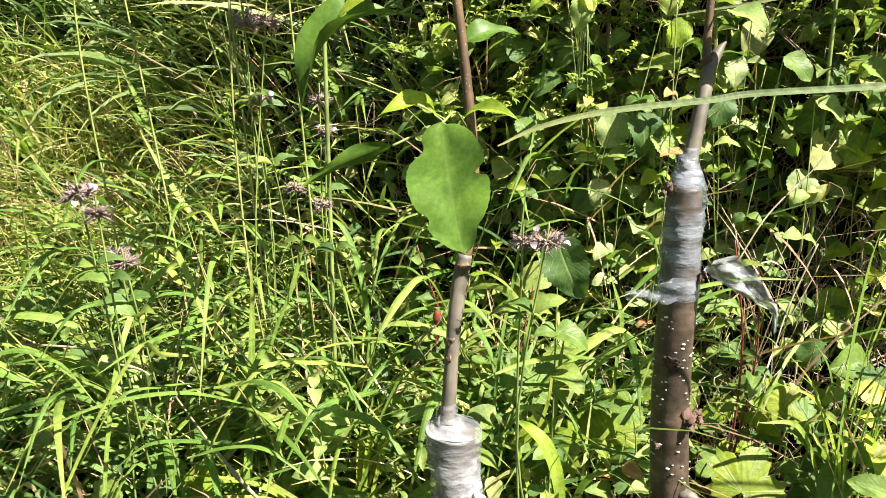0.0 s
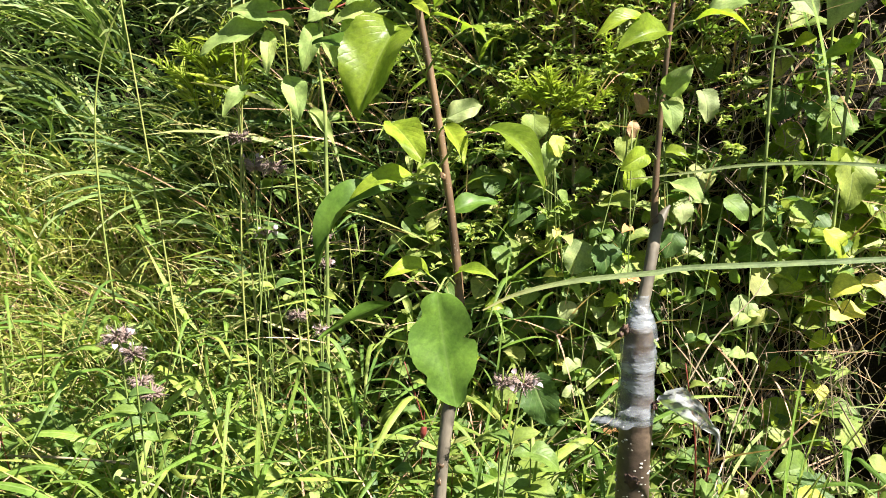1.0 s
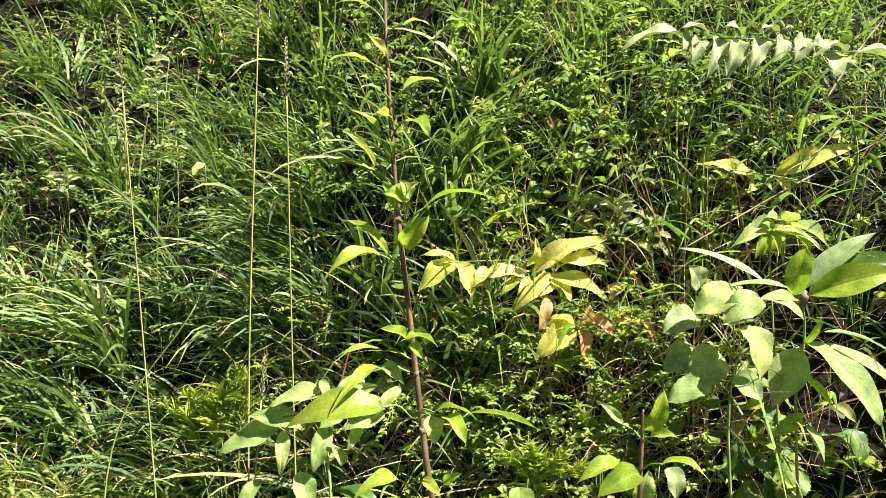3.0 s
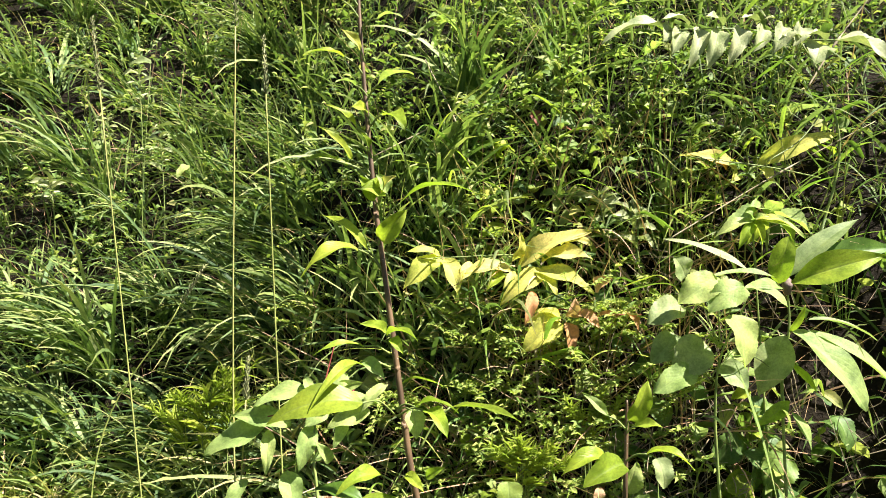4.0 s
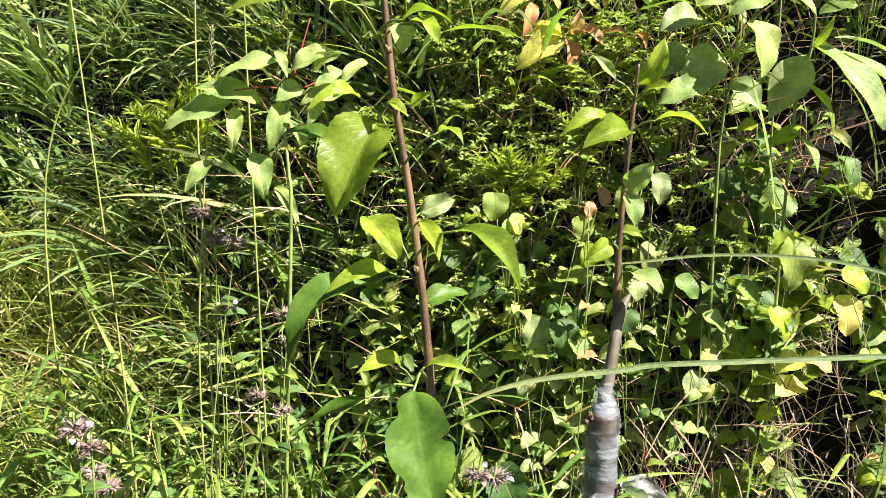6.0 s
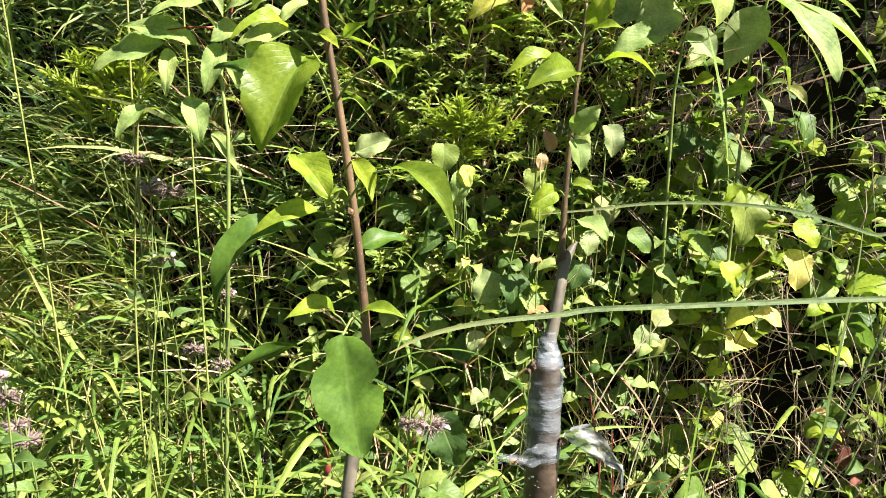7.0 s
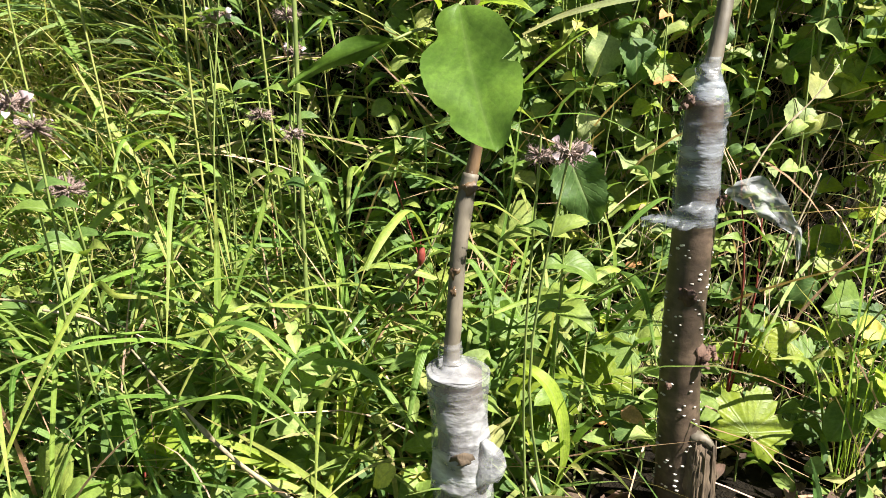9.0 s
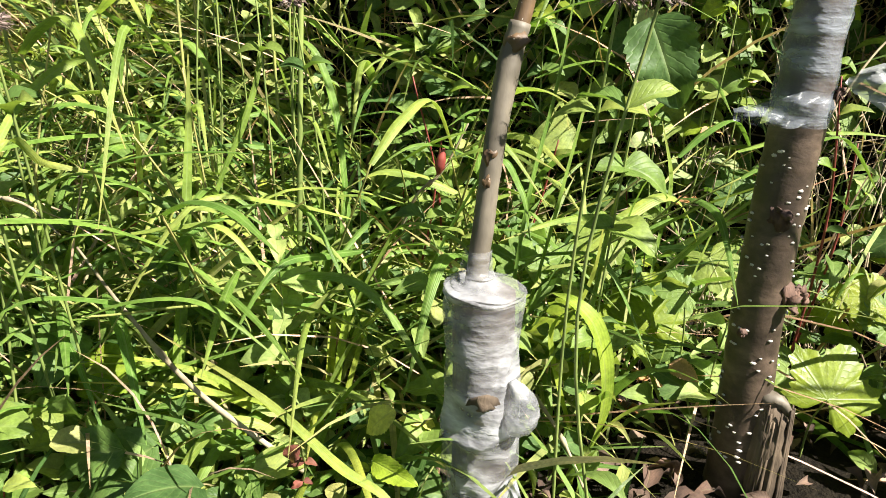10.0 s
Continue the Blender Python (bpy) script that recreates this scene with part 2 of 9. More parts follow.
def film_material(name, clear, low, high, tint, banding, gloss=0.6, milk=0.95):
    """Stretched clear grafting film: milky where it is wrinkled, clear where it lies tight."""
    mat, tree, bsdf, out = nodes_of(name)
    crease = noise_of(tree, 22.0, 4.0, 0.55, stretch=(0.5, 0.5, banding))
    crumple = noise_of(tree, 130.0, 3.0, 0.55, stretch=(0.7, 0.7, 1.4))
    # tint is darkened in the creases to paint in the shade of the folds
    crease_shade = maths(tree, "MULTIPLY_ADD", crumple, 0.5, maths(tree, "MULTIPLY", crease, 0.5))
    tree.links.new(ramp(tree, crease_shade, [(0.40, tuple(v * 0.5 for v in tint)), (0.60, tint)]), bsdf.inputs["Base Color"])
    bsdf.inputs["Roughness"].default_value = 0.26
    bsdf.inputs["Specular IOR Level"].default_value = gloss
    bump_of(tree, maths(tree, "MULTIPLY_ADD", crumple, 0.22, crease), 1.0, 0.006, bsdf)
    see = tree.nodes.new("ShaderNodeBsdfTransparent")
    both = tree.nodes.new("ShaderNodeMixShader")
    milky = ramp(tree, crease, [(low, (clear, clear, clear)), (high, (milk, milk, milk))])
    tree.links.new(milky, both.inputs[0])
    tree.links.new(see.outputs[0], both.inputs[1])
    tree.links.new(bsdf.outputs[0], both.inputs[2])
    tree.links.new(both.outputs[0], out.inputs["Surface"])
    return mat


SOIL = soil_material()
FILM = film_material("grafting_film", 0.16, 0.42, 0.80, (0.42, 0.455, 0.51), 2.4)
FILM_WHITE = film_material("milky_grafting_film", 0.16, 0.44, 0.66, (0.52, 0.52, 0.54), 1.5)
FILM_SLACK = film_material("slack_grafting_film", 0.22, 0.30, 0.54, (0.52, 0.54, 0.54), 1.0, 0.4, 0.75)


# ---- shaping ----
rng = np.random.default_rng(7)


def ground_height(x, y):
    """Level ground in front, a bank behind: a steep face on the right, gentler on the left."""
    x, y = np.asarray(x, float), np.asarray(y, float)
    s = np.clip((x + 0.62) / 0.78, 0, 1)
    s = s * s * (3 - 2 * s)
    d = y - (0.82 - 0.075 * s)
    d = 0.03 * np.logaddexp(0, d / 0.03)
    slope = 1.25 + 2.35 * s
    first = 0.92 / slope
    over = 0.05 * np.logaddexp(0, (d - first) / 0.05)
    rise = slope * d - (slope - 1.3) * over
    rise = np.minimum(rise, 5.2)
    lumps = sum(size * np.sin(x * a + y * b + c) for size, a, b, c in ((0.008, 3.1, 5.7, 0.4), (0.007, -7.3, 4.1, 2.0), (0.005, 12.7, 9.1, 1.1), (0.004, -15.1, 17.9, 4.0), (0.003, 31.0, -22.0, 0.2), (0.003, 24.0, 37.0, 3.0)))
    return rise + lumps * np.clip(2 - np.hypot(x, y) / 3, 0, 1)


class Heap:
    """Collects vertices, faces and u, v of many pieces for one mesh."""

    def __init__(self):
        self.v, self.f, self.uv, self.n = [], [], [], 0

    def put(self, verts, faces, uvs):
        self.v.append(np.asarray(verts, float).reshape(-1, 3))
        self.f.append(np.asarray(faces, int).reshape(-1, 4) + self.n)
        self.uv.append(np.asarray(uvs, float).reshape(-1, 2))
        self.n += len(self.v[-1])

    def mesh(self, name, offset=(0, 0, 0)):
        v, f, uv = np.concatenate(self.v) - np.asarray(offset, float), np.concatenate(self.f), np.concatenate(self.uv)
        data = bpy.data.meshes.new(name)
        tri = f[:, 2] == f[:, 3]
        sizes = np.where(tri, 3, 4)
        starts = np.concatenate([[0], np.cumsum(sizes)[:-1]])
        keep = np.ones(f.shape, bool)
        keep[tri, 3] = False
        loops = f[keep]
        data.vertices.add(len(v))
        data.vertices.foreach_set("co", v.ravel())
        data.loops.add(len(loops))
        data.loops.foreach_set("vertex_index", loops.astype(np.int32))
        data.polygons.add(len(f))
        data.polygons.foreach_set("loop_start", starts.astype(np.int32))
        data.polygons.foreach_set("use_smooth", np.ones(len(f), bool))
        layer = data.uv_layers.new(name="UVMap")
        layer.data.foreach_set("uv", uv[loops].ravel())
        data.update(calc_edges=True)
        data.validate()
        return data


def part(name, heap, material, parent=None, label="", offset=(0, 0, 0)):
    """One mesh object under a thing or a part."""
    ob = new(name, heap.mesh(name, offset))
    ob.data.materials.append(material)
    ob.parent = parent
    if label:
        tagged(ob, label)
    return ob


def thing(name, place, label, category, group=""):
    ob = new(name)
    ob.empty_display_size = 0.02
    ob.location = place
    return tagged(ob, label, category, group)


def unit(v):
    v = np.asarray(v, float)
    return v / (np.linalg.norm(v) + 1e-9)


def smooth_line(points, steps=6):
    """A smooth line through a few points."""
    p = np.asarray(points, float)
    if len(p) < 3:
        return np.linspace(p[0], p[-1], steps + 1)
    q = np.vstack([2 * p[0] - p[1], p, 2 * p[-1] - p[-2]])
    out = []
    for i in range(1, len(q) - 2):
        a, b, c, d = q[i - 1:i + 3]
        for t in np.linspace(0, 1, steps, endpoint=False):
            out.append(0.5 * (2 * b + (c - a) * t + (2 * a - 5 * b + 4 * c - d) * t * t + (3 * b - a - 3 * c + d) * t ** 3))
    out.append(p[-1])
    return np.array(out)


def tube(points, radii, sides=8, rough=0.0, cap=True, seed=0):
    """A round stem along a line; radii are spread along it."""
    p = np.asarray(points, float)
    r = np.interp(np.linspace(0, 1, len(p)), np.linspace(0, 1, len(np.atleast_1d(radii))), np.atleast_1d(radii))
    local = np.random.default_rng(seed)
    way = np.gradient(p, axis=0)
    way /= np.linalg.norm(way, axis=1)[:, None] + 1e-9
    a = np.cross(way, (0.13, 1.0, 0.07))
    a /= np.linalg.norm(a, axis=1)[:, None] + 1e-9
    b = np.cross(way, a)
    turn = np.linspace(0, 2 * np.pi, sides, endpoint=False)
    wobble = 1 + rough * local.normal(size=(len(p), sides))
    ring = p[:, None] + (r[:, None] * wobble)[..., None] * (np.cos(turn)[None, :, None] * a[:, None] + np.sin(turn)[None, :, None] * b[:, None])
    i, j = np.meshgrid(np.arange(len(p) - 1), np.arange(sides), indexing="ij")
    k = (j + 1) % sides
    faces = np.stack([i * sides + j, i * sides + k, (i + 1) * sides + k, (i + 1) * sides + j], -1).reshape(-1, 4)
    uv = np.stack(np.broadcast_arrays(turn[None] / 6.2832, np.linspace(0, 1, len(p))[:, None]), -1).reshape(-1, 2)
    verts = ring.reshape(-1, 3)
    if cap:
        n = len(verts)
        verts = np.vstack([verts, p[0], p[-1]])
        uv = np.vstack([uv, [[0.5, 0], [0.5, 1]]])
        j = np.arange(sides)
        k = (j + 1) % sides
        low = np.stack([k, j, np.full(sides, n), np.full(sides, n)], -1)
        top = np.stack([(len(p) - 1) * sides + j, (len(p) - 1) * sides + k, np.full(sides, n + 1), np.full(sides, n + 1)], -1)
        faces = np.vstack([faces, low, top])
    return verts, faces, uv


def outline(shape, v):
    """Half width of a leaf along its length, 1 at its widest."""
    if shape == "ovate":
        return np.sin(np.pi * v ** 0.72) ** 0.85
    if shape == "broad":
        return np.sin(np.pi * v ** 0.74) ** 0.62
    if shape == "lance":
        return np.sin(np.pi * v ** 0.85) ** 1.05
    if shape == "heart":
        return np.clip(np.sin(np.pi * np.clip(v, 0, 1) ** 0.62) ** 0.55, 0, 1)
    if shape == "oblong":
        return np.sin(np.pi * v ** 0.85) ** 0.55
    if shape == "round":
        return np.sqrt(np.clip(1 - (2 * v - 1) ** 2, 0, 1))
    return np.sin(np.pi * v)


def leaf_grid(shape="ovate", rows=12, halves=2, fold=0.25, arch=0.1, curl=0.0, wave=0.0, teeth=0, bite=0.06, seed=0, nibble=0, ratio=0.5):
    """A leaf 1 long and 1 wide at its widest: x across, y along, z up."""
    local = np.random.default_rng(seed)
    v = np.linspace(0, 1, rows + 1)
    w = 0.5 * outline(shape, v)
    w[0], w[-1] = 0.012, 0.004
    if teeth:
        w = w * (1 + bite * (((v * teeth) % 1.0) - 0.5))
    u = np.linspace(-1, 1, 2 * halves + 1)
    x = w[:, None] * u[None]
    if nibble:
        # holes eaten into the edges
        left = 1 - 0.34 * np.exp(-((v - 0.44) / 0.03) ** 2) - 0.18 * np.exp(-((v - 0.86) / 0.06) ** 2)
        right = 1 - 0.30 * np.exp(-((v - 0.17) / 0.07) ** 2) - 0.22 * np.exp(-((v - 0.72) / 0.05) ** 2)
        x = x * np.where(u[None] < 0, left[:, None], right[:, None])
    y = np.broadcast_to(v[:, None], x.shape) - (0.06 * np.abs(u)[None] ** 2 * (1 - v[:, None]) if shape == "heart" else 0)
    lift = fold * min(1.0, 2 * ratio) * np.abs(x) + arch * (4 * v * (1 - v))[:, None] - curl * (v ** 2)[:, None]
    slim = min(1.0, 2 * ratio)
    phase, sway, twist = local.uniform(0, 6), local.normal(0, 0.06), local.normal(0, 0.2)
    x = x + sway * (v ** 2)[:, None]
    lift = lift + twist * slim * (x * v[:, None] ** 1.5)
    lift = lift + wave * slim * np.sin(v[:, None] * 11 + phase + 2 * u[None]) * np.abs(u)[None] * 0.5
    verts = np.stack([x, y, lift], -1).reshape(-1, 3)
    n = len(u)
    i, j = np.meshgrid(np.arange(rows), np.arange(n - 1), indexing="ij")
    faces = np.stack([i * n + j, i * n + j + 1, (i + 1) * n + j + 1, (i + 1) * n + j], -1).reshape(-1, 4)
    uv = np.stack(np.broadcast_arrays((u[None] + 1) / 2, v[:, None]), -1).reshape(-1, 2)
    return verts, faces, uv


def lobed_grid(lobes=5, spread=250, depth=0.45, teeth=3, rings=3, cup=0.12, seed=0):
    """A palmate leaf with toothed lobes, 1 across from its stalk to its tip along y."""
    local = np.random.default_rng(seed)
    n = lobes * 12
    turn = np.radians(np.linspace(-spread / 2, spread / 2, n + 1))
    share = np.linspace(0, lobes, n + 1) % 1.0
    lobe = 1 - depth * np.abs(2 * share - 1) ** 1.8
    jag = 1 + 0.14 * (((share * teeth * 2) % 1.0) - 0.5)
    reach = lobe * jag * (0.62 + 0.38 * np.cos(turn * 0.75)) * (1 + 0.04 * local.normal(size=n + 1))
    verts, uvs = [(0, 0, 0)], [(0.5, 0.5)]
    for k in range(1, rings + 1):
        f = k / rings
        verts += [(f * r * np.sin(a), f * r * np.cos(a), cup * (f * r) ** 1.5 * (0.7 + 0.5 * np.cos(2 * np.pi * s)) - 0.1 * f * f) for r, a, s in zip(reach, turn, share)]
        uvs += [(0.5 + 0.5 * f * np.sin(np.pi * (s - 0.5)), f) for s in share]
    m = n + 1
    faces = [(0, 1 + j, 2 + j, 2 + j) for j in range(n)]
    for k in range(rings - 1):
        faces += [(1 + k * m + j, 1 + (k + 1) * m + j, 2 + (k + 1) * m + j, 2 + k * m + j) for j in range(n)]
    return np.array(verts, float), np.array(faces), np.array(uvs, float)


def stand(grid, base, tip, width, face=(0, 0, 1)):
    """Lays a leaf from base to tip, its upper side towards face."""
    verts, faces, uv = grid
    base, tip = np.asarray(base, float), np.asarray(tip, float)
    length = np.linalg.norm(tip - base)
    y = unit(tip - base)
    z = unit(np.asarray(face, float) - y * np.dot(face, y))
    x = np.cross(y, z)
    return base + verts[:, :1] * width * x + verts[:, 1:2] * length * y + verts[:, 2:3] * length * z, faces, uv


def strew(heap, grid, bases, ways, faces_to, lengths, widths):
    """Many leaves of one grid into one heap."""
    verts, faces, uv = grid
    y = ways / (np.linalg.norm(ways, axis=1)[:, None] + 1e-9)
    z = faces_to - y * np.sum(faces_to * y, 1)[:, None]
    z /= np.linalg.norm(z, axis=1)[:, None] + 1e-9
    x = np.cross(y, z)
    out = bases[:, None] + (verts[None, :, :1] * widths[:, None, None]) * x[:, None] + (verts[None, :, 1:2] * lengths[:, None, None]) * y[:, None] + (verts[None, :, 2:3] * lengths[:, None, None]) * z[:, None]
    n = len(bases)
    f = (faces[None] + (np.arange(n) * len(verts))[:, None, None]).reshape(-1, 4)
    heap.put(out.reshape(-1, 3), f, np.tile(uv, (n, 1)))


def blades(heap, roots, heights, widths, turns, lean, bend, segs=5, sharp=0.75):
    """Grass blades that lean and bend over; lean and bend in radians."""
    n = len(roots)
    way = np.stack([np.cos(turns), np.sin(turns), np.zeros(n)], 1)
    side = np.stack([-np.sin(turns), np.cos(turns), np.zeros(n)], 1)
    place = roots.copy()
    roll = rng.normal(0, 0.7, n)[:, None]
    s = np.linspace(0, 1, segs + 1)
    rows = []
    for k in range(segs + 1):
        half = widths * 0.5 * (np.minimum(1, 0.55 + 1.6 * s[k]) * (1 - s[k] ** 2.2) ** sharp + 0.02)
        angle = lean + bend * min(1.0, s[k] + 0.5 / segs) ** 1.4
        step = np.sin(angle)[:, None] * way + np.cos(angle)[:, None] * np.array([0, 0, 1.0])
        # each blade is turned about its own length
        across = np.cos(roll) * side + np.sin(roll) * np.cross(side, step)
        rows += [place - across * half[:, None], place + across * half[:, None]]
        place = place + (heights / segs)[:, None] * step
    verts = np.stack(rows, 1).reshape(-1, 3)
    k = np.arange(segs) * 2
    quad = np.stack([k, k + 1, k + 3, k + 2], -1)
    faces = (quad[None] + (np.arange(n) * 2 * (segs + 1))[:, None, None]).reshape(-1, 4)
    uv = np.stack([np.tile([0.0, 1.0], segs + 1), np.repeat(s, 2)], -1)
    heap.put(verts, faces, np.tile(uv, (n, 1)))


def ribbon(points, widths, side=(1, 0, 0), crease=0.25):
    """A long blade along a line, creased down its middle."""
    p = np.asarray(points, float)
    w = np.interp(np.linspace(0, 1, len(p)), np.linspace(0, 1, len(widths)), widths)
    way = np.gradient(p, axis=0)
    way /= np.linalg.norm(way, axis=1)[:, None] + 1e-9
    a = np.asarray(side, float) - way * (way @ np.asarray(side, float))[:, None]
    a /= np.linalg.norm(a, axis=1)[:, None] + 1e-9
    up = np.cross(a, way)
    u = np.array([-1, -0.5, 0, 0.5, 1])
    verts = p[:, None] + (0.5 * w)[:, None, None] * (u[None, :, None] * a[:, None] + crease * np.abs(u)[None, :, None] * up[:, None])
    i, j = np.meshgrid(np.arange(len(p) - 1), np.arange(4), indexing="ij")
    faces = np.stack([i * 5 + j, i * 5 + j + 1, (i + 1) * 5 + j + 1, (i + 1) * 5 + j], -1).reshape(-1, 4)
    uv = np.stack(np.broadcast_arrays((u[None] + 1) / 2, np.linspace(0, 1, len(p))[:, None]), -1).reshape(-1, 2)
    return verts.reshape(-1, 3), faces, uv


def spots_on(n, x0, x1, y0, y1):
    """Places spread evenly over the ground's own surface, the steep bank included."""
    x, y = rng.uniform(x0, x1, 6 * n), rng.uniform(y0, y1, 6 * n)
    z = ground_height(x, y)
    area = np.sqrt(1 + ((ground_height(x, y + 0.01) - z) / 0.01) ** 2)
    pick = rng.choice(6 * n, n, replace=False, p=area / area.sum())
    x, y = x[pick], y[pick]
    return np.stack([x, y, ground_height(x, y)], 1)


def clumps(p, size, seed=0.0):
    """A patchy value from 0 to 1 over the plan."""
    x, y = p[:, 0] / size + seed, p[:, 1] / size - seed
    return 0.5 + 0.25 * (np.sin(x * 2.1 + 1.3 * np.sin(y * 1.7)) + np.sin(y * 2.6 + 1.1 * np.sin(x * 2.3 + 1)))


# ---- ground ----
def ground():
    def ticks(a, b, step, far):
        inner = np.arange(a, b + step / 2, step)
        out = step * 1.6 ** np.arange(1, 22)
        out = np.cumsum(out)
        out = out[out < far]
        return np.concatenate([a - out[::-1], inner, b + out])
    xs, ys = ticks(-2.6, 2.4, 0.04, 600), ticks(-1.2, 3.6, 0.04, 600)
    x, y = np.meshgrid(xs, ys)
    z = ground_height(x, y)
    heap = Heap()
    n = len(xs)
    i, j = np.meshgrid(np.arange(len(ys) - 1), np.arange(n - 1), indexing="ij")
    f = np.stack([i * n + j, i * n + j + 1, (i + 1) * n + j + 1, (i + 1) * n + j], -1).reshape(-1, 4)
    heap.put(np.stack([x, y, z], -1).reshape(-1, 3), f, np.stack([x, y], -1).reshape(-1, 2))
    tagged(part("ground", heap, SOIL), "crumbly soil rising into a steep bank, coloured near black for shade", "ground", kind="structure")


ground()


# ---- the two grafted saplings ----
def knob(heap, place, way, size, seed, flat=0.7, rows=6, sides=9):
    """A rough bud or knot standing out from bark."""
    p, d = np.asarray(place, float), unit(way)
    line = p[None] + np.linspace(-0.5, flat * 0.7, rows)[:, None] * size * d[None]
    heap.put(*tube(line, size * np.array([0.75, 1.0, 0.95, 0.7, 0.45, 0.15]), sides, 0.28, seed=seed))


def film_sleeve(line, radii, wrinkle, folds, seed, sides=40, rows=70):
    """Film wound round and round a stem, in overlapping turns and wrinkles."""
    local = np.random.default_rng(seed)
    p = smooth_line(line, 8)
    t = np.linspace(0, 1, rows)
    q = np.stack([np.interp(t, np.linspace(0, 1, len(p)), p[:, k]) for k in range(3)], 1)
    r = np.interp(t, np.linspace(0, 1, len(radii)), radii)
    turn = np.linspace(0, 2 * np.pi, sides, endpoint=False)
    a, b = np.meshgrid(t, turn, indexing="ij")
    # slack folds that run slanting round, none the same
    bump = np.zeros_like(a)
    for _ in range(30):
        slant, place, wide = local.normal(0, 0.05), local.uniform(0, 1), local.uniform(0.012, 0.045)
        centre, span = local.uniform(0, 6.28), local.uniform(0.5, 2.0)
        away = np.abs((b - centre + np.pi) % (2 * np.pi) - np.pi)
        bump += local.uniform(-0.6, 1.1) * np.exp(-((a - place - slant * away * 3) / wide) ** 2) * np.exp(-(away / span) ** 2)
    bump = bump + 0.5 * np.sin(a * folds + 1.7 * np.sin(b + a * 4)) * np.sin(b * 2 + a * 7 + 1)
    bump = bump + 0.025 * local.normal(size=a.shape)
    reach = r[:, None] + wrinkle * bump
    verts = q[:, None] + reach[..., None] * np.stack([np.cos(b), np.sin(b), np.zeros_like(b)], -1)
    i, j = np.meshgrid(np.arange(rows - 1), np.arange(sides), indexing="ij")
    k = (j + 1) % sides
    faces = np.stack([i * sides + j, i * sides + k, (i + 1) * sides + k, (i + 1) * sides + j], -1).reshape(-1, 4)
    return verts.reshape(-1, 3), faces, np.stack([b / 6.2832, a], -1).reshape(-1, 2)


def film_flap(line, widths, seed, side=(0, 0, 1), rows=26, cols=9):
    """A loose, crumpled end of film."""
    local = np.random.default_rng(seed)
    p = smooth_line(line, 10)
    t = np.linspace(0, 1, rows)
    q = np.stack([np.interp(t, np.linspace(0, 1, len(p)), p[:, k]) for k in range(3)], 1)
    w = np.interp(t, np.linspace(0, 1, len(widths)), widths)
    way = unit(q[-1] - q[0])
    a = unit(np.asarray(side, float) - way * np.dot(side, way))
    n = np.cross(way, a)
    u = np.linspace(-0.5, 0.5, cols)
    fold = 0.13 * np.sin(u[None] * 7 + 9 * t[:, None]) + 0.09 * np.sin(u[None] * 11 - 17 * t[:, None]) + 0.05 * np.sin(u[None] * 23 + 31 * t[:, None]) + 0.015 * local.normal(size=(rows, cols))
    verts = q[:, None] + w[:, None, None] * (u[None, :, None] * a + fold[..., None] * n)
    i, j = np.meshgrid(np.arange(rows - 1), np.arange(cols - 1), indexing="ij")
    faces = np.stack([i * cols + j, i * cols + j + 1, (i + 1) * cols + j + 1, (i + 1) * cols + j], -1).reshape(-1, 4)
    return verts.reshape(-1, 3), faces, np.stack(np.broadcast_arrays(u[None] + 0.5, t[:, None]), -1).reshape(-1, 2)


def one(grid):
    heap = Heap()
    heap.put(*grid)
    return heap


def hung_leaf(owner, origin, base, tip, width, material, face=(0, -0.4, 1), shape="ovate", stalk=None, label="", fold=0.3, arch=0.08, curl=0.10, wave=0.09, teeth=0, bite=0.06, rows=14, seed=0, stalk_material=None, thick=0.0009, name="leaf", nibble=0):
    """A leaf as a part of a plant, with its stalk from the stem."""
    grid = leaf_grid(shape, max(rows, teeth * 3 if teeth else rows), 4, fold, arch, curl, wave, teeth, bite * 1.4, seed, nibble, width / (np.linalg.norm(np.subtract(tip, base)) + 1e-6))
    leaf = part(name, one(stand(grid, base, tip, width, face)), material, owner, label, origin)
    if stalk is not None:
        s, b = np.asarray(stalk, float), np.asarray(base, float)
        middle = (s + b) / 2 + np.array([0, 0, 0.12 * np.linalg.norm(b - s)])
        part("leaf_stalk", one(tube(smooth_line([s, middle, b], 4), [thick * 1.2, thick * 0.9, thick], 6)), stalk_material or GREEN_STEM, leaf, "", origin)
    return leaf


LEFT_BASE = (0.032, 0.362, 0.0)
left_tree = thing("grafted_sapling", LEFT_BASE, "young grafted fruit sapling, green leaves, rootstock wrapped in milky film", "sapling", "grafted saplings")


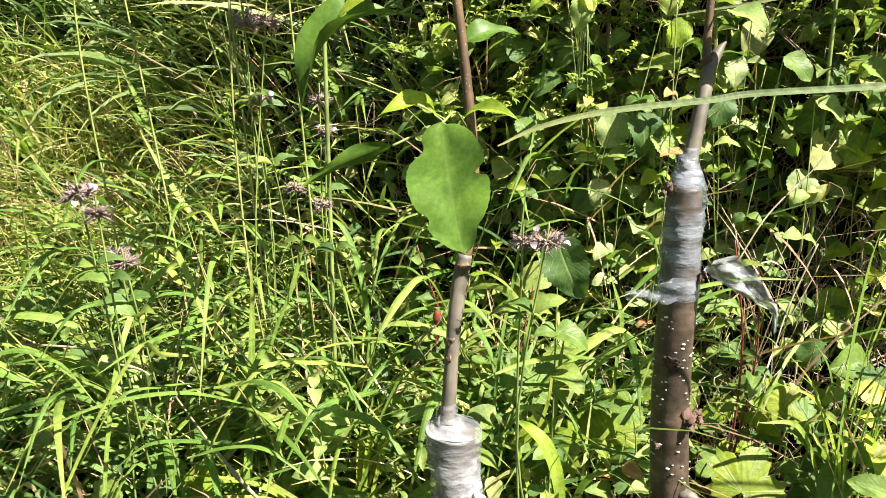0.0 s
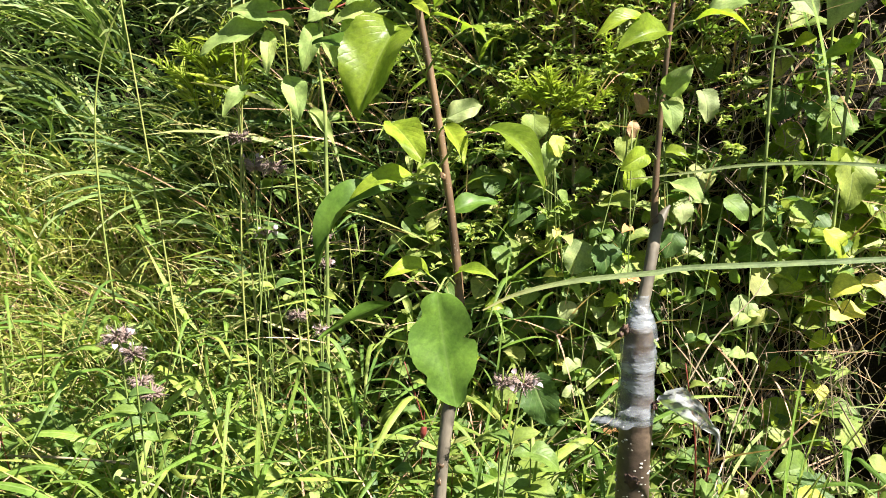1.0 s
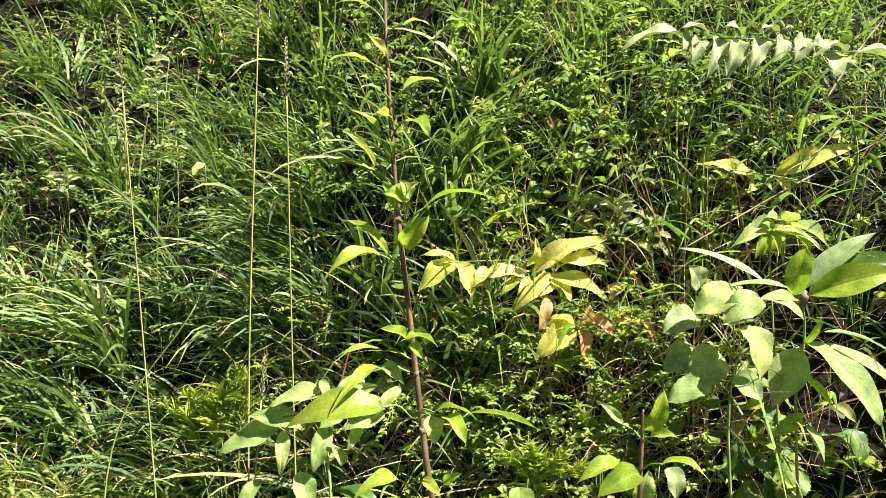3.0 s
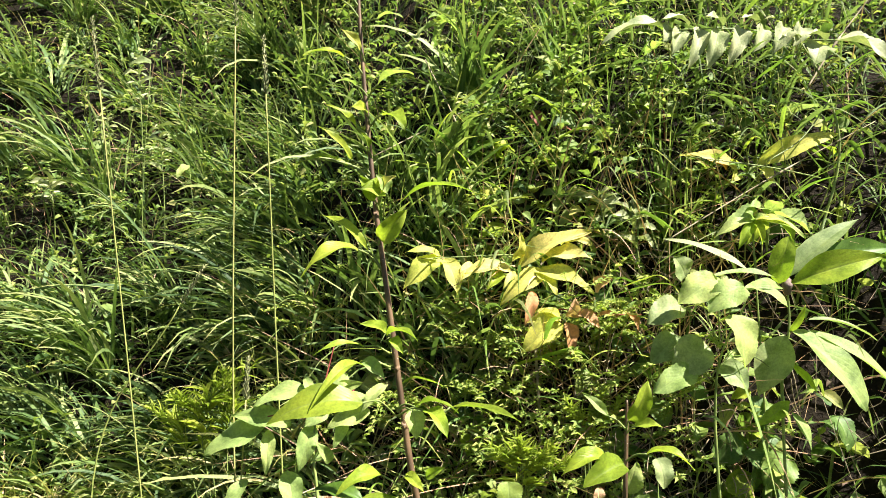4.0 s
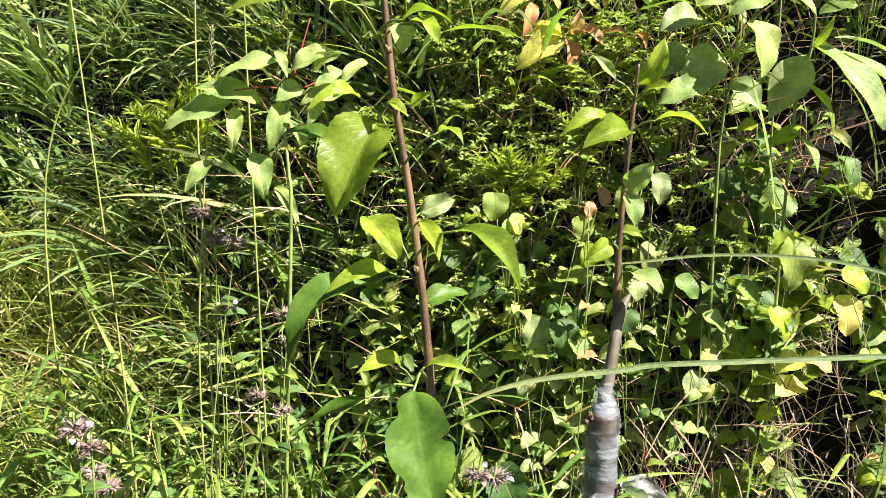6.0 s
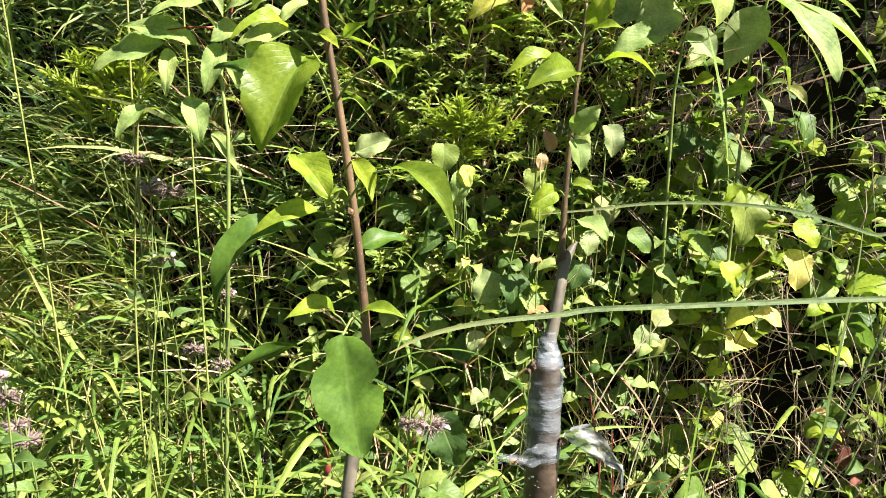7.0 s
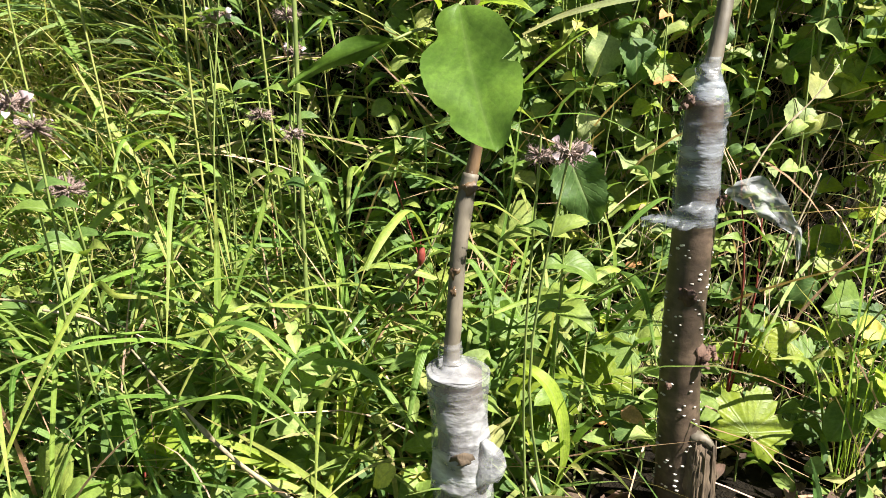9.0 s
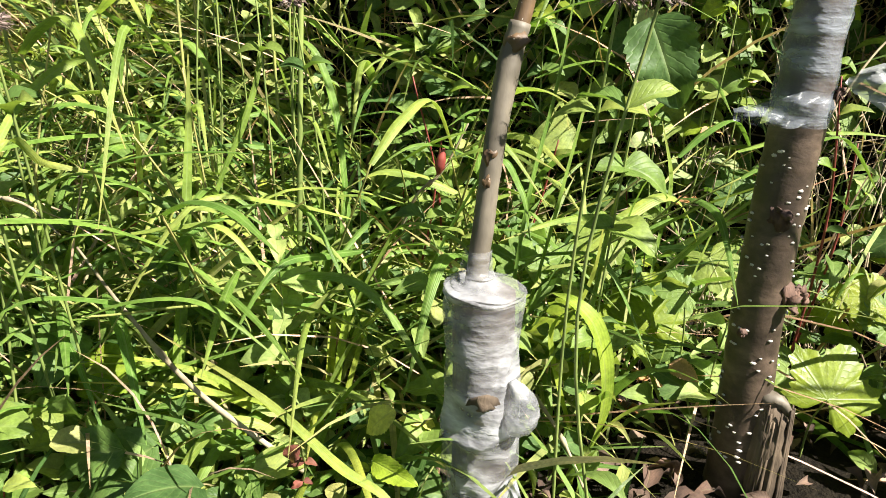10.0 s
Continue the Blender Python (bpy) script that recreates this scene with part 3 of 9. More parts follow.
def left_stem():
    o = LEFT_BASE
    stock = smooth_line([(0.034, 0.362, -0.03), (0.034, 0.362, 0.03), (0.033, 0.362, 0.1), (0.029, 0.364, 0.172)], 6)
    part("rootstock", one(tube(stock, [0.0175, 0.0160, 0.0150, 0.0158], 16, 0.02)), TRUNK_BARK, left_tree, "sawn-off dark rootstock", o)
    heap = Heap()
    line = [(0.034, 0.362, 0.0), (0.034, 0.362, 0.05), (0.033, 0.362, 0.1), (0.030, 0.364, 0.15), (0.029, 0.364, 0.174)]
    heap.put(*film_sleeve(line, [0.0205, 0.0196, 0.0178, 0.0198, 0.0180, 0.0192, 0.0194], 0.0022, 9, 3, rows=110, sides=56))
    cap = [(0.029, 0.364, 0.1715), (0.0285, 0.364, 0.1755), (0.0265, 0.365, 0.1775), (0.0245, 0.366, 0.182), (0.0245, 0.367, 0.193)]
    heap.put(*film_sleeve(cap, [0.0200, 0.0196, 0.0120, 0.0078, 0.0064], 0.0014, 3, 5, rows=40))
    part("film_wrap", heap, FILM_WHITE, left_tree, "milky stretched film wound round the graft", o)
    part("film_flap", one(tube(smooth_line([(0.047, 0.351, 0.102), (0.052, 0.349, 0.111), (0.053, 0.349, 0.120), (0.047, 0.351, 0.132)], 6), [0.002, 0.0072, 0.0084, 0.007, 0.002], 18, 0.07, seed=4)), FILM_WHITE, left_tree, "slack bulging fold of film", o)
    part("film_end", one(film_flap([(0.050, 0.345, 0.078), (0.055, 0.340, 0.066), (0.059, 0.338, 0.045), (0.062, 0.338, 0.03)], [0.006, 0.005, 0.004, 0.003], 6, (1, 0, 0))), FILM_WHITE, left_tree, "hanging film end", o)
    bud = Heap()
    knob(bud, (0.0335, 0.3425, 0.121), (0.1, -1, -0.4), 0.0062, 8)
    part("knot", bud, OLD_WOOD, left_tree, "dark knot pushing through the film", o)
    lower = smooth_line([(0.0245, 0.366, 0.172), (0.0265, 0.370, 0.206), (0.0285, 0.374, 0.239), (0.032, 0.382, 0.275), (0.036, 0.386, 0.297)], 8)
    part("lower_stem", one(tube(lower, [0.0056, 0.0052, 0.0050, 0.0058, 0.0050], 12, 0.03, seed=2)), GREY_TWIG, left_tree, "grey-brown lower stem", o)
    upper = smooth_line([(0.0335, 0.383, 0.284), (0.039, 0.388, 0.310), (0.042, 0.390, 0.345), (0.040, 0.392, 0.387), (0.036, 0.394, 0.424), (0.031, 0.395, 0.466), (0.020, 0.395, 0.540),
                         (0.009, 0.395, 0.603), (-0.001, 0.395, 0.690), (-0.009, 0.395, 0.765), (-0.0165, 0.395, 0.832), (-0.022, 0.395, 0.905), (-0.027, 0.395, 0.995), (-0.029, 0.396, 1.06), (-0.030, 0.397, 1.13)], 6)
    part("upper_stem", one(tube(upper, [0.0040, 0.0039, 0.0036, 0.0033, 0.0031, 0.0028, 0.0025, 0.0022, 0.0018, 0.0012], 12, 0.03, seed=4)), SCION_BARK, left_tree, "reddish-brown young stem", o)
    for (x, y, z), way, size in [((0.0285, 0.370, 0.239), (0.3, -1, 0.3), 0.0042), ((0.026, 0.367, 0.226), (-1, -0.5, 0.2), 0.0034), ((0.0345, 0.380, 0.290), (-0.4, -1, 0.6), 0.0048), ((0.040, 0.388, 0.389), (1, -0.6, 0.4), 0.0035),
                                 ((0.029, 0.392, 0.470), (1, -0.5, 0.6), 0.0034), ((0.005, 0.392, 0.640), (1, -0.6, 0.6), 0.0032), ((-0.001, 0.392, 0.690), (-1, -0.6, 0.6), 0.0032), ((-0.0165, 0.392, 0.83), (1, -0.6, 0.6), 0.0026)]:
        bud = Heap()
        knob(bud, (x, y, z), way, size, int(z * 999))
        part("bud", bud, SCION_BARK, left_tree, "", o)


RIGHT_BASE = (0.198, 0.462, 0.0)
right_tree = thing("grafted_sapling", RIGHT_BASE, "grafted fruit sapling on a thick speckled trunk with clear film", "sapling", "grafted saplings")


def right_stem():
    o = RIGHT_BASE
    line = smooth_line([(0.199, 0.464, -0.04), (0.199, 0.463, 0.0), (0.196, 0.462, 0.06), (0.192, 0.461, 0.12), (0.190, 0.460, 0.19), (0.191, 0.460, 0.245), (0.191, 0.461, 0.30), (0.191, 0.462, 0.333)], 10)
    part("trunk", one(tube(line, [0.0195, 0.0182, 0.0165, 0.0152, 0.0148, 0.0146, 0.0138, 0.0120], 26, 0.012, seed=1)), TRUNK_BARK, right_tree, "smooth dark brown trunk", o)
    local = np.random.default_rng(11)
    for _ in range(150):
        z, a = local.uniform(0.03, 0.25), local.uniform(-np.pi, np.pi)
        cx, r = np.interp(z, [0.0, 0.06, 0.12, 0.19, 0.25], [0.199, 0.196, 0.192, 0.190, 0.191]), np.interp(z, [0, 0.06, 0.12, 0.25], [0.0182, 0.0165, 0.0152, 0.0146])
        c = np.array([cx + 1.015 * r * np.sin(a), 0.4612 - 1.015 * r * np.cos(a), z])
        size = local.uniform(0.0008, 0.0017)
        side, out = np.array([np.cos(a), np.sin(a), 0]), np.array([np.sin(a), -np.cos(a), 0])
        part("lenticel", one(tube([c - side * size * 1.2, c - side * size * 0.5 + out * 0.0005, c + side * size * 0.5 + out * 0.0005, c + side * size * 1.2], [0.0001, size * 0.6, size * 0.6, 0.0001], 6)), LENTICEL, right_tree, "", o)
    for place, way, size in [((0.189, 0.4450, 0.197), (0.1, -1, 0.2), 0.0082), ((0.2050, 0.452, 0.150), (1, -0.6, 0.1), 0.0105), ((0.180, 0.446, 0.125), (-0.3, -1, 0.1), 0.0034), ((0.177, 0.450, 0.334), (-1, -0.5, 0.1), 0.0055), ((0.2065, 0.452, 0.266), (1, -0.4, 0), 0.0048)]:
        bud = Heap()
        lump = np.random.default_rng(int(place[2] * 999))
        knob(bud, place, way, size * 0.75, int(place[2] * 999), 0.5, sides=13)
        knot = part("knot", bud, KNOT_WOOD, right_tree, "rough reddish-brown knot", o)
        for _ in range(9):
            off = lump.normal(0, 0.42, 3) * size
            wart = Heap()
            knob(wart, np.array(place) + off + np.array(unit(way)) * size * 0.12, np.array(unit(way)) + lump.normal(0, 0.5, 3), size * lump.uniform(0.2, 0.42), lump.integers(0, 999), 0.9)
            part("wart", wart, KNOT_WOOD, knot, "", o)
    old = Heap()
    local = np.random.default_rng(5)
    core = smooth_line([(0.212, 0.452, -0.03), (0.211, 0.452, 0.02), (0.209, 0.452, 0.06), (0.206, 0.453, 0.082)], 6)
    old.put(*tube(core, [0.0150, 0.0135, 0.0135, 0.0120, 0.006], 18, 0.05))
    stub = part("old_stub", old, OLD_WOOD, right_tree, "weathered splintered stub of an older stem", o)
    for k in range(34):
        a = local.uniform(-2.4, 1.4)
        x, y = 0.211 + 0.0132 * np.cos(a), 0.452 + 0.0132 * np.sin(a)
        z1 = local.uniform(0.045, 0.080)
        part("splinter", one(tube(smooth_line([(x + 0.003 * np.cos(a), y + 0.003 * np.sin(a), -0.02), (x, y, z1 * 0.5), (x - 0.002 * np.cos(a), y - 0.002 * np.sin(a), z1)], 5), [0.0017, 0.0014, 0.0006], 5, 0.15, seed=k)), OLD_WOOD, stub, "", o)
    collar = Heap()
    collar.put(*tube(smooth_line([(0.196, 0.456, 0.072), (0.204, 0.450, 0.081), (0.213, 0.447, 0.079), (0.219, 0.449, 0.070)], 5), [0.0028, 0.0042, 0.0040, 0.002], 9, 0.16))
    part("bark_collar", collar, GREY_TWIG, right_tree, "grey bark collar healed over the stub", o)
    twig = smooth_line([(0.191, 0.463, 0.325), (0.192, 0.464, 0.345), (0.197, 0.470, 0.370), (0.202, 0.479, 0.396), (0.206, 0.487, 0.416), (0.213, 0.495, 0.430), (0.2185, 0.498, 0.437)], 8)
    part("lower_stem", one(tube(twig, [0.0075, 0.0062, 0.0056, 0.0053, 0.0052, 0.0038, 0.0008], 12, 0.025, seed=9)), GREY_TWIG, right_tree, "smooth grey scion ending in a slanting cut", o)
    thin = smooth_line([(0.204, 0.486, 0.412), (0.2045, 0.494, 0.430), (0.2055, 0.498, 0.470), (0.207, 0.500, 0.510), (0.210, 0.500, 0.560), (0.214, 0.500, 0.612), (0.216, 0.499, 0.645)], 8)
    part("upper_stem", one(tube(thin, [0.0036, 0.0032, 0.0028, 0.0025, 0.0021, 0.0012], 10, 0.03, seed=10)), SCION_BARK, right_tree, "thin brown new shoot", o)
    bud = Heap()
    knob(bud, (0.2035, 0.489, 0.424), (-0.8, -0.5, 0.5), 0.0048, 3)
    part("bud", bud, SCION_BARK, right_tree, "", o)
    heap = Heap()
    line = [(0.191, 0.460, 0.248), (0.191, 0.461, 0.28), (0.191, 0.461, 0.31), (0.192, 0.462, 0.335), (0.192, 0.464, 0.348), (0.193, 0.466, 0.362)]
    heap.put(*film_sleeve(line, [0.0156, 0.0152, 0.0150, 0.0140, 0.0085, 0.0066], 0.0015, 13, 7, rows=100))
    part("film_wrap", heap, FILM, right_tree, "clear wrinkled film wound round the graft", o)
    part("film_flap", one(film_flap([(0.210, 0.450, 0.276), (0.221, 0.446, 0.276), (0.236, 0.444, 0.265), (0.250, 0.444, 0.252), (0.258, 0.446, 0.244), (0.260, 0.446, 0.226)], [0.010, 0.025, 0.020, 0.009, 0.006, 0.003], 14)), FILM_SLACK, right_tree, "loose twisted tail of film", o)
    part("film_skirt", one(film_flap([(0.150, 0.437, 0.254), (0.165, 0.437, 0.255), (0.180, 0.438, 0.258), (0.200, 0.440, 0.262)], [0.006, 0.013, 0.018, 0.014], 15)), FILM, right_tree, "loose skirt of clear film", o)


left_stem()
right_stem()


# ---- kinds of plants ----
LOOK = {"tan_withered_leaf": "withered tan", "deep_green_or_shaded_leaf": "deep green", "red_withered_leaf": "withered reddish", "withered_leaf": "withered orange-brown", "pear_leaf_lime": "lime green", "pear_leaf_green": "bright yellow-green", "yellowing_leaf": "yellowing", "herb_leaf": "mid green", "tall_herb_leaf": "dull grey-green", "soft_compound_leaf": "soft light green"}


def above_ground(p, gap=0.03):
    """Draws a place forward until it is clear of the bank."""
    x, y, z = p
    while float(ground_height(x, y)) > z - gap and y > 0.3:
        y -= 0.015
    return np.array([x, y, max(z, float(ground_height(x, y)) + 0.012)])


def lone_blade(points, widths, material, label, side):
    ps = [np.asarray(p, float) for p in points]
    foot = ps[0]
    g = float(ground_height(foot[0], foot[1]))
    if foot[2] > g + 0.004:
        # carry the blade on down to the ground the way it comes
        gap = foot[2] - g
        way = foot - ps[1]
        run = np.clip(way[:2] / max(abs(way[2]), 1e-3), -0.6, 0.6) * gap
        mid = np.array([foot[0] + 0.35 * run[0], foot[1] + 0.35 * run[1], g + 0.5 * gap])
        end = foot[:2] + 0.5 * run
        ps = [np.array([end[0], end[1], float(ground_height(end[0], end[1]))]), mid] + ps
        widths = [widths[0] * 0.5, widths[0] * 0.8] + list(widths)
    foot = tuple(ps[0])
    owner = thing("tall_grass_plant", foot, label, "grass plant", "single tall grasses")
    part("blade", one(ribbon(smooth_line(ps, 8), widths, side, 0.3)), material, owner, "", foot)
    sheath = smooth_line([ps[0] - (0, 0, 0.008), ps[0] * 0.85 + ps[1] * 0.15, ps[0] * 0.7 + ps[1] * 0.3], 3)
    part("sheath", one(tube(sheath, [0.0016, 0.0012, 0.0008], 6)), STALK, owner, "", foot)


def grass_stalk(points, head):
    foot = points[0]
    line = smooth_line(points, 10)
    owner = thing("grass_stalk", foot, "tall thin straight grass stalk with a narrow seed head", "grass stalk", "tall grass stalks")
    part("stalk", one(tube(line, [0.0015, 0.0013, 0.0011, 0.0009], 6)), STALK, owner, "", foot)
    top, way = line[-1], unit(line[-1] - line[-4])
    heap = Heap()
    local = np.random.default_rng(int(abs(points[-1][0]) * 9999))
    seeds = leaf_grid("ovate", 4, 1, 0.4, 0.1)
    for k in range(46):
        t = k / 46
        a = k * 2.4
        out = unit(np.array([np.cos(a), np.sin(a), 0]) * 0.5 + way)
        base = top + way * head * t + 0.0008 * out
        heap.put(*stand(seeds, base, base + out * local.uniform(0.006, 0.010) * (1 - 0.4 * t), 0.0022, (np.cos(a + 1), np.sin(a + 1), 0.3)))
    heap.put(*tube([top, top + way * head], [0.0008, 0.0004], 5))
    part("seed_head", heap, SEED, owner, "pale green seed head", foot)


def basil(place, radius, kind):
    """A stem with a whorl of small hairy calyces and a few petals."""
    top = above_ground(place)
    seed = int(abs(place[0] * 7919 + place[2] * 104729)) % 99991
    local = np.random.default_rng(seed)
    fx, fy = top[0] + local.normal(0, 0.015), top[1] + local.uniform(0.01, 0.04)
    foot = (fx, fy, float(ground_height(fx, fy)))
    words = {"lilac": "herb stem with a fading lilac flower whorl", "dry": "herb stem with a dry grey-brown flower whorl", "dark": "herb stem with a dark withered flower whorl"}
    owner = thing("flowering_herb", foot, words[kind], "wild flower", "whorled flowers")
    mid = (np.array(foot) + top) / 2 + local.normal(0, 0.016, 3) * (1, 1, 0.3)
    line = smooth_line([np.array(foot) - (0, 0, 0.01), mid, top, top + (0, 0, radius * 0.5)], 5)
    part("stem", one(tube(line, [0.0010, 0.0008, 0.0006], 6)), GREEN_STEM, owner, "", foot)
    cups, petals = Heap(), Heap()
    for k in range(46):
        a, up = k * 2.399, local.uniform(-0.6, 0.9)
        out = unit([np.cos(a), np.sin(a), up])
        r = radius * local.uniform(0.6, 1.0)
        c = top + out * r * 0.2
        cups.put(*tube([c, c + out * r * 0.4, c + out * r * 0.75], [r * 0.05, r * 0.10, r * 0.06], 5, 0.1, seed=k))
        for j in range(6):
            tip = c + out * r * local.uniform(0.3, 0.75)
            cups.put(*tube([tip, tip + unit(out + local.normal(0, 0.6, 3)) * r * local.uniform(0.3, 0.6)], [r * 0.022, r * 0.008], 3, cap=False))
    part("calyx_whorl", cups, CALYX, owner, "", foot)
    if kind == "lilac":
        grid = leaf_grid("round", 4, 1, 0.3, 0.2, 0.2)
        for k in range(5):
            a, up = local.uniform(0, 6.28), local.uniform(-0.3, 0.9)
            out = unit([np.cos(a), np.sin(a), up])
            c = top + out * radius * 0.8
            petals.put(*stand(grid, c, c + unit(out + local.normal(0, 0.3, 3)) * radius * 0.42, radius * 0.36, local.normal(0, 1, 3) + (0, -1, 0.5)))
        part("petals", petals, FLOWER, owner, "pale lilac petals", foot)
    for s in (-1, 1):
        base = line[len(line) // 2]
        tip = base + np.array([s * 0.022, local.normal(0, 0.008), local.uniform(-0.004, 0.012)])
        part("leaf", one(stand(leaf_grid("ovate", 8, 1, 0.3, 0.1, 0.1, 0.05, seed=seed), base, tip, 0.012, (0.1, -0.5, 1))), LEAF_HERB, owner, "", foot)


def stalked_leaf(place, length, width, material, way, face, shape):
    centre = above_ground(place)
    d = unit(way)
    base, tip = centre - d * length * 0.5, centre + d * length * 0.5
    seed = int(abs(place[0] * 7919 + place[2] * 104729)) % 99991
    local = np.random.default_rng(seed)
    fx, fy = base[0] + local.normal(0, 0.03), base[1] + local.uniform(0.0, 0.04)
    foot = (fx, fy, float(ground_height(fx, fy)))
    owner = thing("broad_leaf_herb", foot, LOOK[material.name] + " broad herb leaf on a thin stalk among grass", "herb", "broad-leaved herbs")
    grid = leaf_grid(shape, 30, 3, local.uniform(0.1, 0.35), local.uniform(0.02, 0.14), local.uniform(0, 0.2), 0.09, 10, 0.14, seed)
    part("leaf", one(stand(grid, base, tip, width, face)), material, owner, "", foot)
    middle = (np.array(foot) + base) / 2 + local.normal(0, 0.02, 3) * (1, 1, 0.3)
    part("stalk", one(tube(smooth_line([np.array(foot) - (0, 0, 0.006), middle, base], 4), [0.0009, 0.0007, 0.0006], 6)), GREEN_STEM, owner, "", foot)
    # smaller leaves in pairs down the stalk
    line = smooth_line([np.array(foot) - (0, 0, 0.006), middle, base], 4)
    pairs = int(np.clip(np.linalg.norm(base - np.array(foot)) / 0.03, 1, 4))
    for n in range(pairs):
        at = line[min(len(line) - 1, 2 + int(n * 6 / pairs))]
        a = local.uniform(0, 6.28)
        for s in (-1, 1):
            l = length * local.uniform(0.35, 0.75)
            reach = np.array([s * np.cos(a), 0.6 * s * np.sin(a) - 0.3, local.uniform(-0.5, 0.3)])
            part("leaf", one(stand(leaf_grid(shape, 10, 2, 0.3, 0.1, 0.2, 0.08, 0, 0, seed + n), at, at + unit(reach) * l, width * l / length, (0.3, -0.5, 0.9))), material, owner, "", foot)


def lobed_herb(place, size, material, face, turn):
    c = above_ground(place)
    seed = int(abs(place[0] * 7919 + place[2] * 104729)) % 99991
    local = np.random.default_rng(seed)
    f = unit(face)
    side = unit(np.cross((0, 0, 1), f))
    up = np.cross(f, side)
    a = math.radians(turn)
    way = math.cos(a) * up + math.sin(a) * side
    base = c - way * size * 0.25
    fx, fy = base[0] + local.normal(0, 0.01), base[1] + local.uniform(0.0, 0.03)
    foot = (fx, fy, float(ground_height(fx, fy)))
    owner = thing("palmate_leaf_herb", foot, LOOK[material.name] + " palmate leaf with toothed lobes on a stalk", "herb", "palmate-leaved herbs")
    grid = lobed_grid(5, 290, 0.34, 4, 4, 0.12, seed)
    part("leaf", one(stand(grid, base, base + way * size * 0.75, size * 0.75, f)), material, owner, "", foot)
    middle = (np.array(foot) + base) / 2 + local.normal(0, 0.005, 3)
    part("stalk", one(tube(smooth_line([np.array(foot) - (0, 0, 0.006), middle, base], 4), [0.0010, 0.0008, 0.0007], 6)), GREEN_STEM, owner, "", foot)


def feathery_plant(foot, fronds):
    """Fine feathery fronds of many thread-like leaflets."""
    foot = (foot[0], foot[1], float(ground_height(foot[0], foot[1])))
    owner = thing("feathery_herb", foot, "feathery light green herb with thread-like leaflets", "herb")
    for n, (a, b, c, size) in enumerate(fronds):
        local = np.random.default_rng(n + 40)
        line = smooth_line([np.array(foot) - (0, 0, 0.01), a, b, c], 10)
        part("stem", one(tube(line, [0.0013, 0.0009, 0.0004], 5)), GREEN_STEM, owner, "", foot)
        heap = Heap()
        k = np.repeat(np.arange(10, len(line)), 4)
        m = len(k)
        t = 1 - (k - 10) / (len(line) - 10)
        base = line[k] + local.normal(0, 0.001, (m, 3))
        way = local.normal(0, 1, (m, 3)) * (0.8, 0.6, 0.35) + unit(line[-1] - line[10]) * 0.9
        strew(heap, leaf_grid("lance", 3, 1, 0.2, 0.1), base, way, local.normal(0, 0.4, (m, 3)) + (0.2, -0.6, 0.9), size * (0.5 + 0.7 * t) * local.uniform(0.6, 1.2, m), np.full(m, 0.0022))
        tagged(part("frond", heap, FROND, owner, "", foot), kind="stuff")


def straw_stem(points, thick, label):
    foot = tuple(points[0])
    owner = thing("dry_stalk", foot, label, "dry stalk", "dry stalks")
    line = smooth_line(points, 8)
    part("stalk", one(tube(line, [thick, thick * 0.9, thick * 0.5], 7, 0.06)), DRY_STEM, owner, "", foot)
    joint = Heap()
    joint.put(*tube(smooth_line([line[len(line) // 2 - 1], line[len(line) // 2], line[len(line) // 2 + 1]], 2), [thick, thick * 1.5, thick], 7))
    part("joint", joint, DRY_STEM, owner, "", foot)


def grass_tuft(foot, count, tall, spread, upright, material, label, seed):
    """A tuft whose blades can be told apart."""
    local = np.random.default_rng(seed)
    foot = (foot[0], foot[1], float(ground_height(foot[0], foot[1])))
    owner = thing("grass_tuft", foot, label, "grass tuft", "grass tufts")
    for k in range(count):
        a = local.uniform(0, 6.28)
        root = np.array(foot) + np.array([np.cos(a), np.sin(a), 0]) * local.uniform(0, 0.014) - (0, 0, 0.004)
        h = tall * local.uniform(0.55, 1.0)
        out = np.array([np.cos(a), np.sin(a) - 0.35, 0]) * spread * local.uniform(0.3, 1.0)
        droop = local.uniform(0.0, 1.0 - upright)
        points = [root, root + out * 0.2 + (0, 0, h * 0.45), root + out * 0.55 + (0, 0, h * (0.8 - 0.1 * droop)), root + out * 1.1 + (0, 0, h * (1.0 - 0.55 * droop))]
        w = local.uniform(0.003, 0.0075)
        part("blade", one(ribbon(smooth_line(points, 6), [w * 0.5, w, w * 0.85, w * 0.08], (0.6, 0.8, 0.1), 0.3)), material, owner, "", foot)


def silvery_herb(top, size, seed):
    local = np.random.default_rng(seed)
    top = above_ground(top, 0.05)
    foot = (top[0], top[1] + 0.03, float(ground_height(top[0], top[1] + 0.03)))
    owner = thing("silvery_herb", foot, "small herb with pale silvery narrow leaves", "herb", "silvery herbs")
    line = smooth_line([np.array(foot) - (0, 0, 0.01), (np.array(foot) + top) / 2 + (0.01, -0.01, 0), top], 6)
    part("stem", one(tube(line, [0.0018, 0.0012], 6)), GREEN_STEM, owner, "", foot)
    for k in range(13):
        base = line[-1 - k // 3]
        a = k * 2.4
        tip = base + np.array([np.cos(a), 0.6 * np.sin(a) - 0.25, local.uniform(-0.3, 0.6)]) * size * local.uniform(0.6, 1.0)
        part("leaf", one(stand(leaf_grid("lance", 9, 2, 0.3, 0.1, 0.1, 0.08, seed=k), base, tip, size * 0.22, (0.4, -0.6, 0.8))), LEAF_SILVER, owner, "", foot)


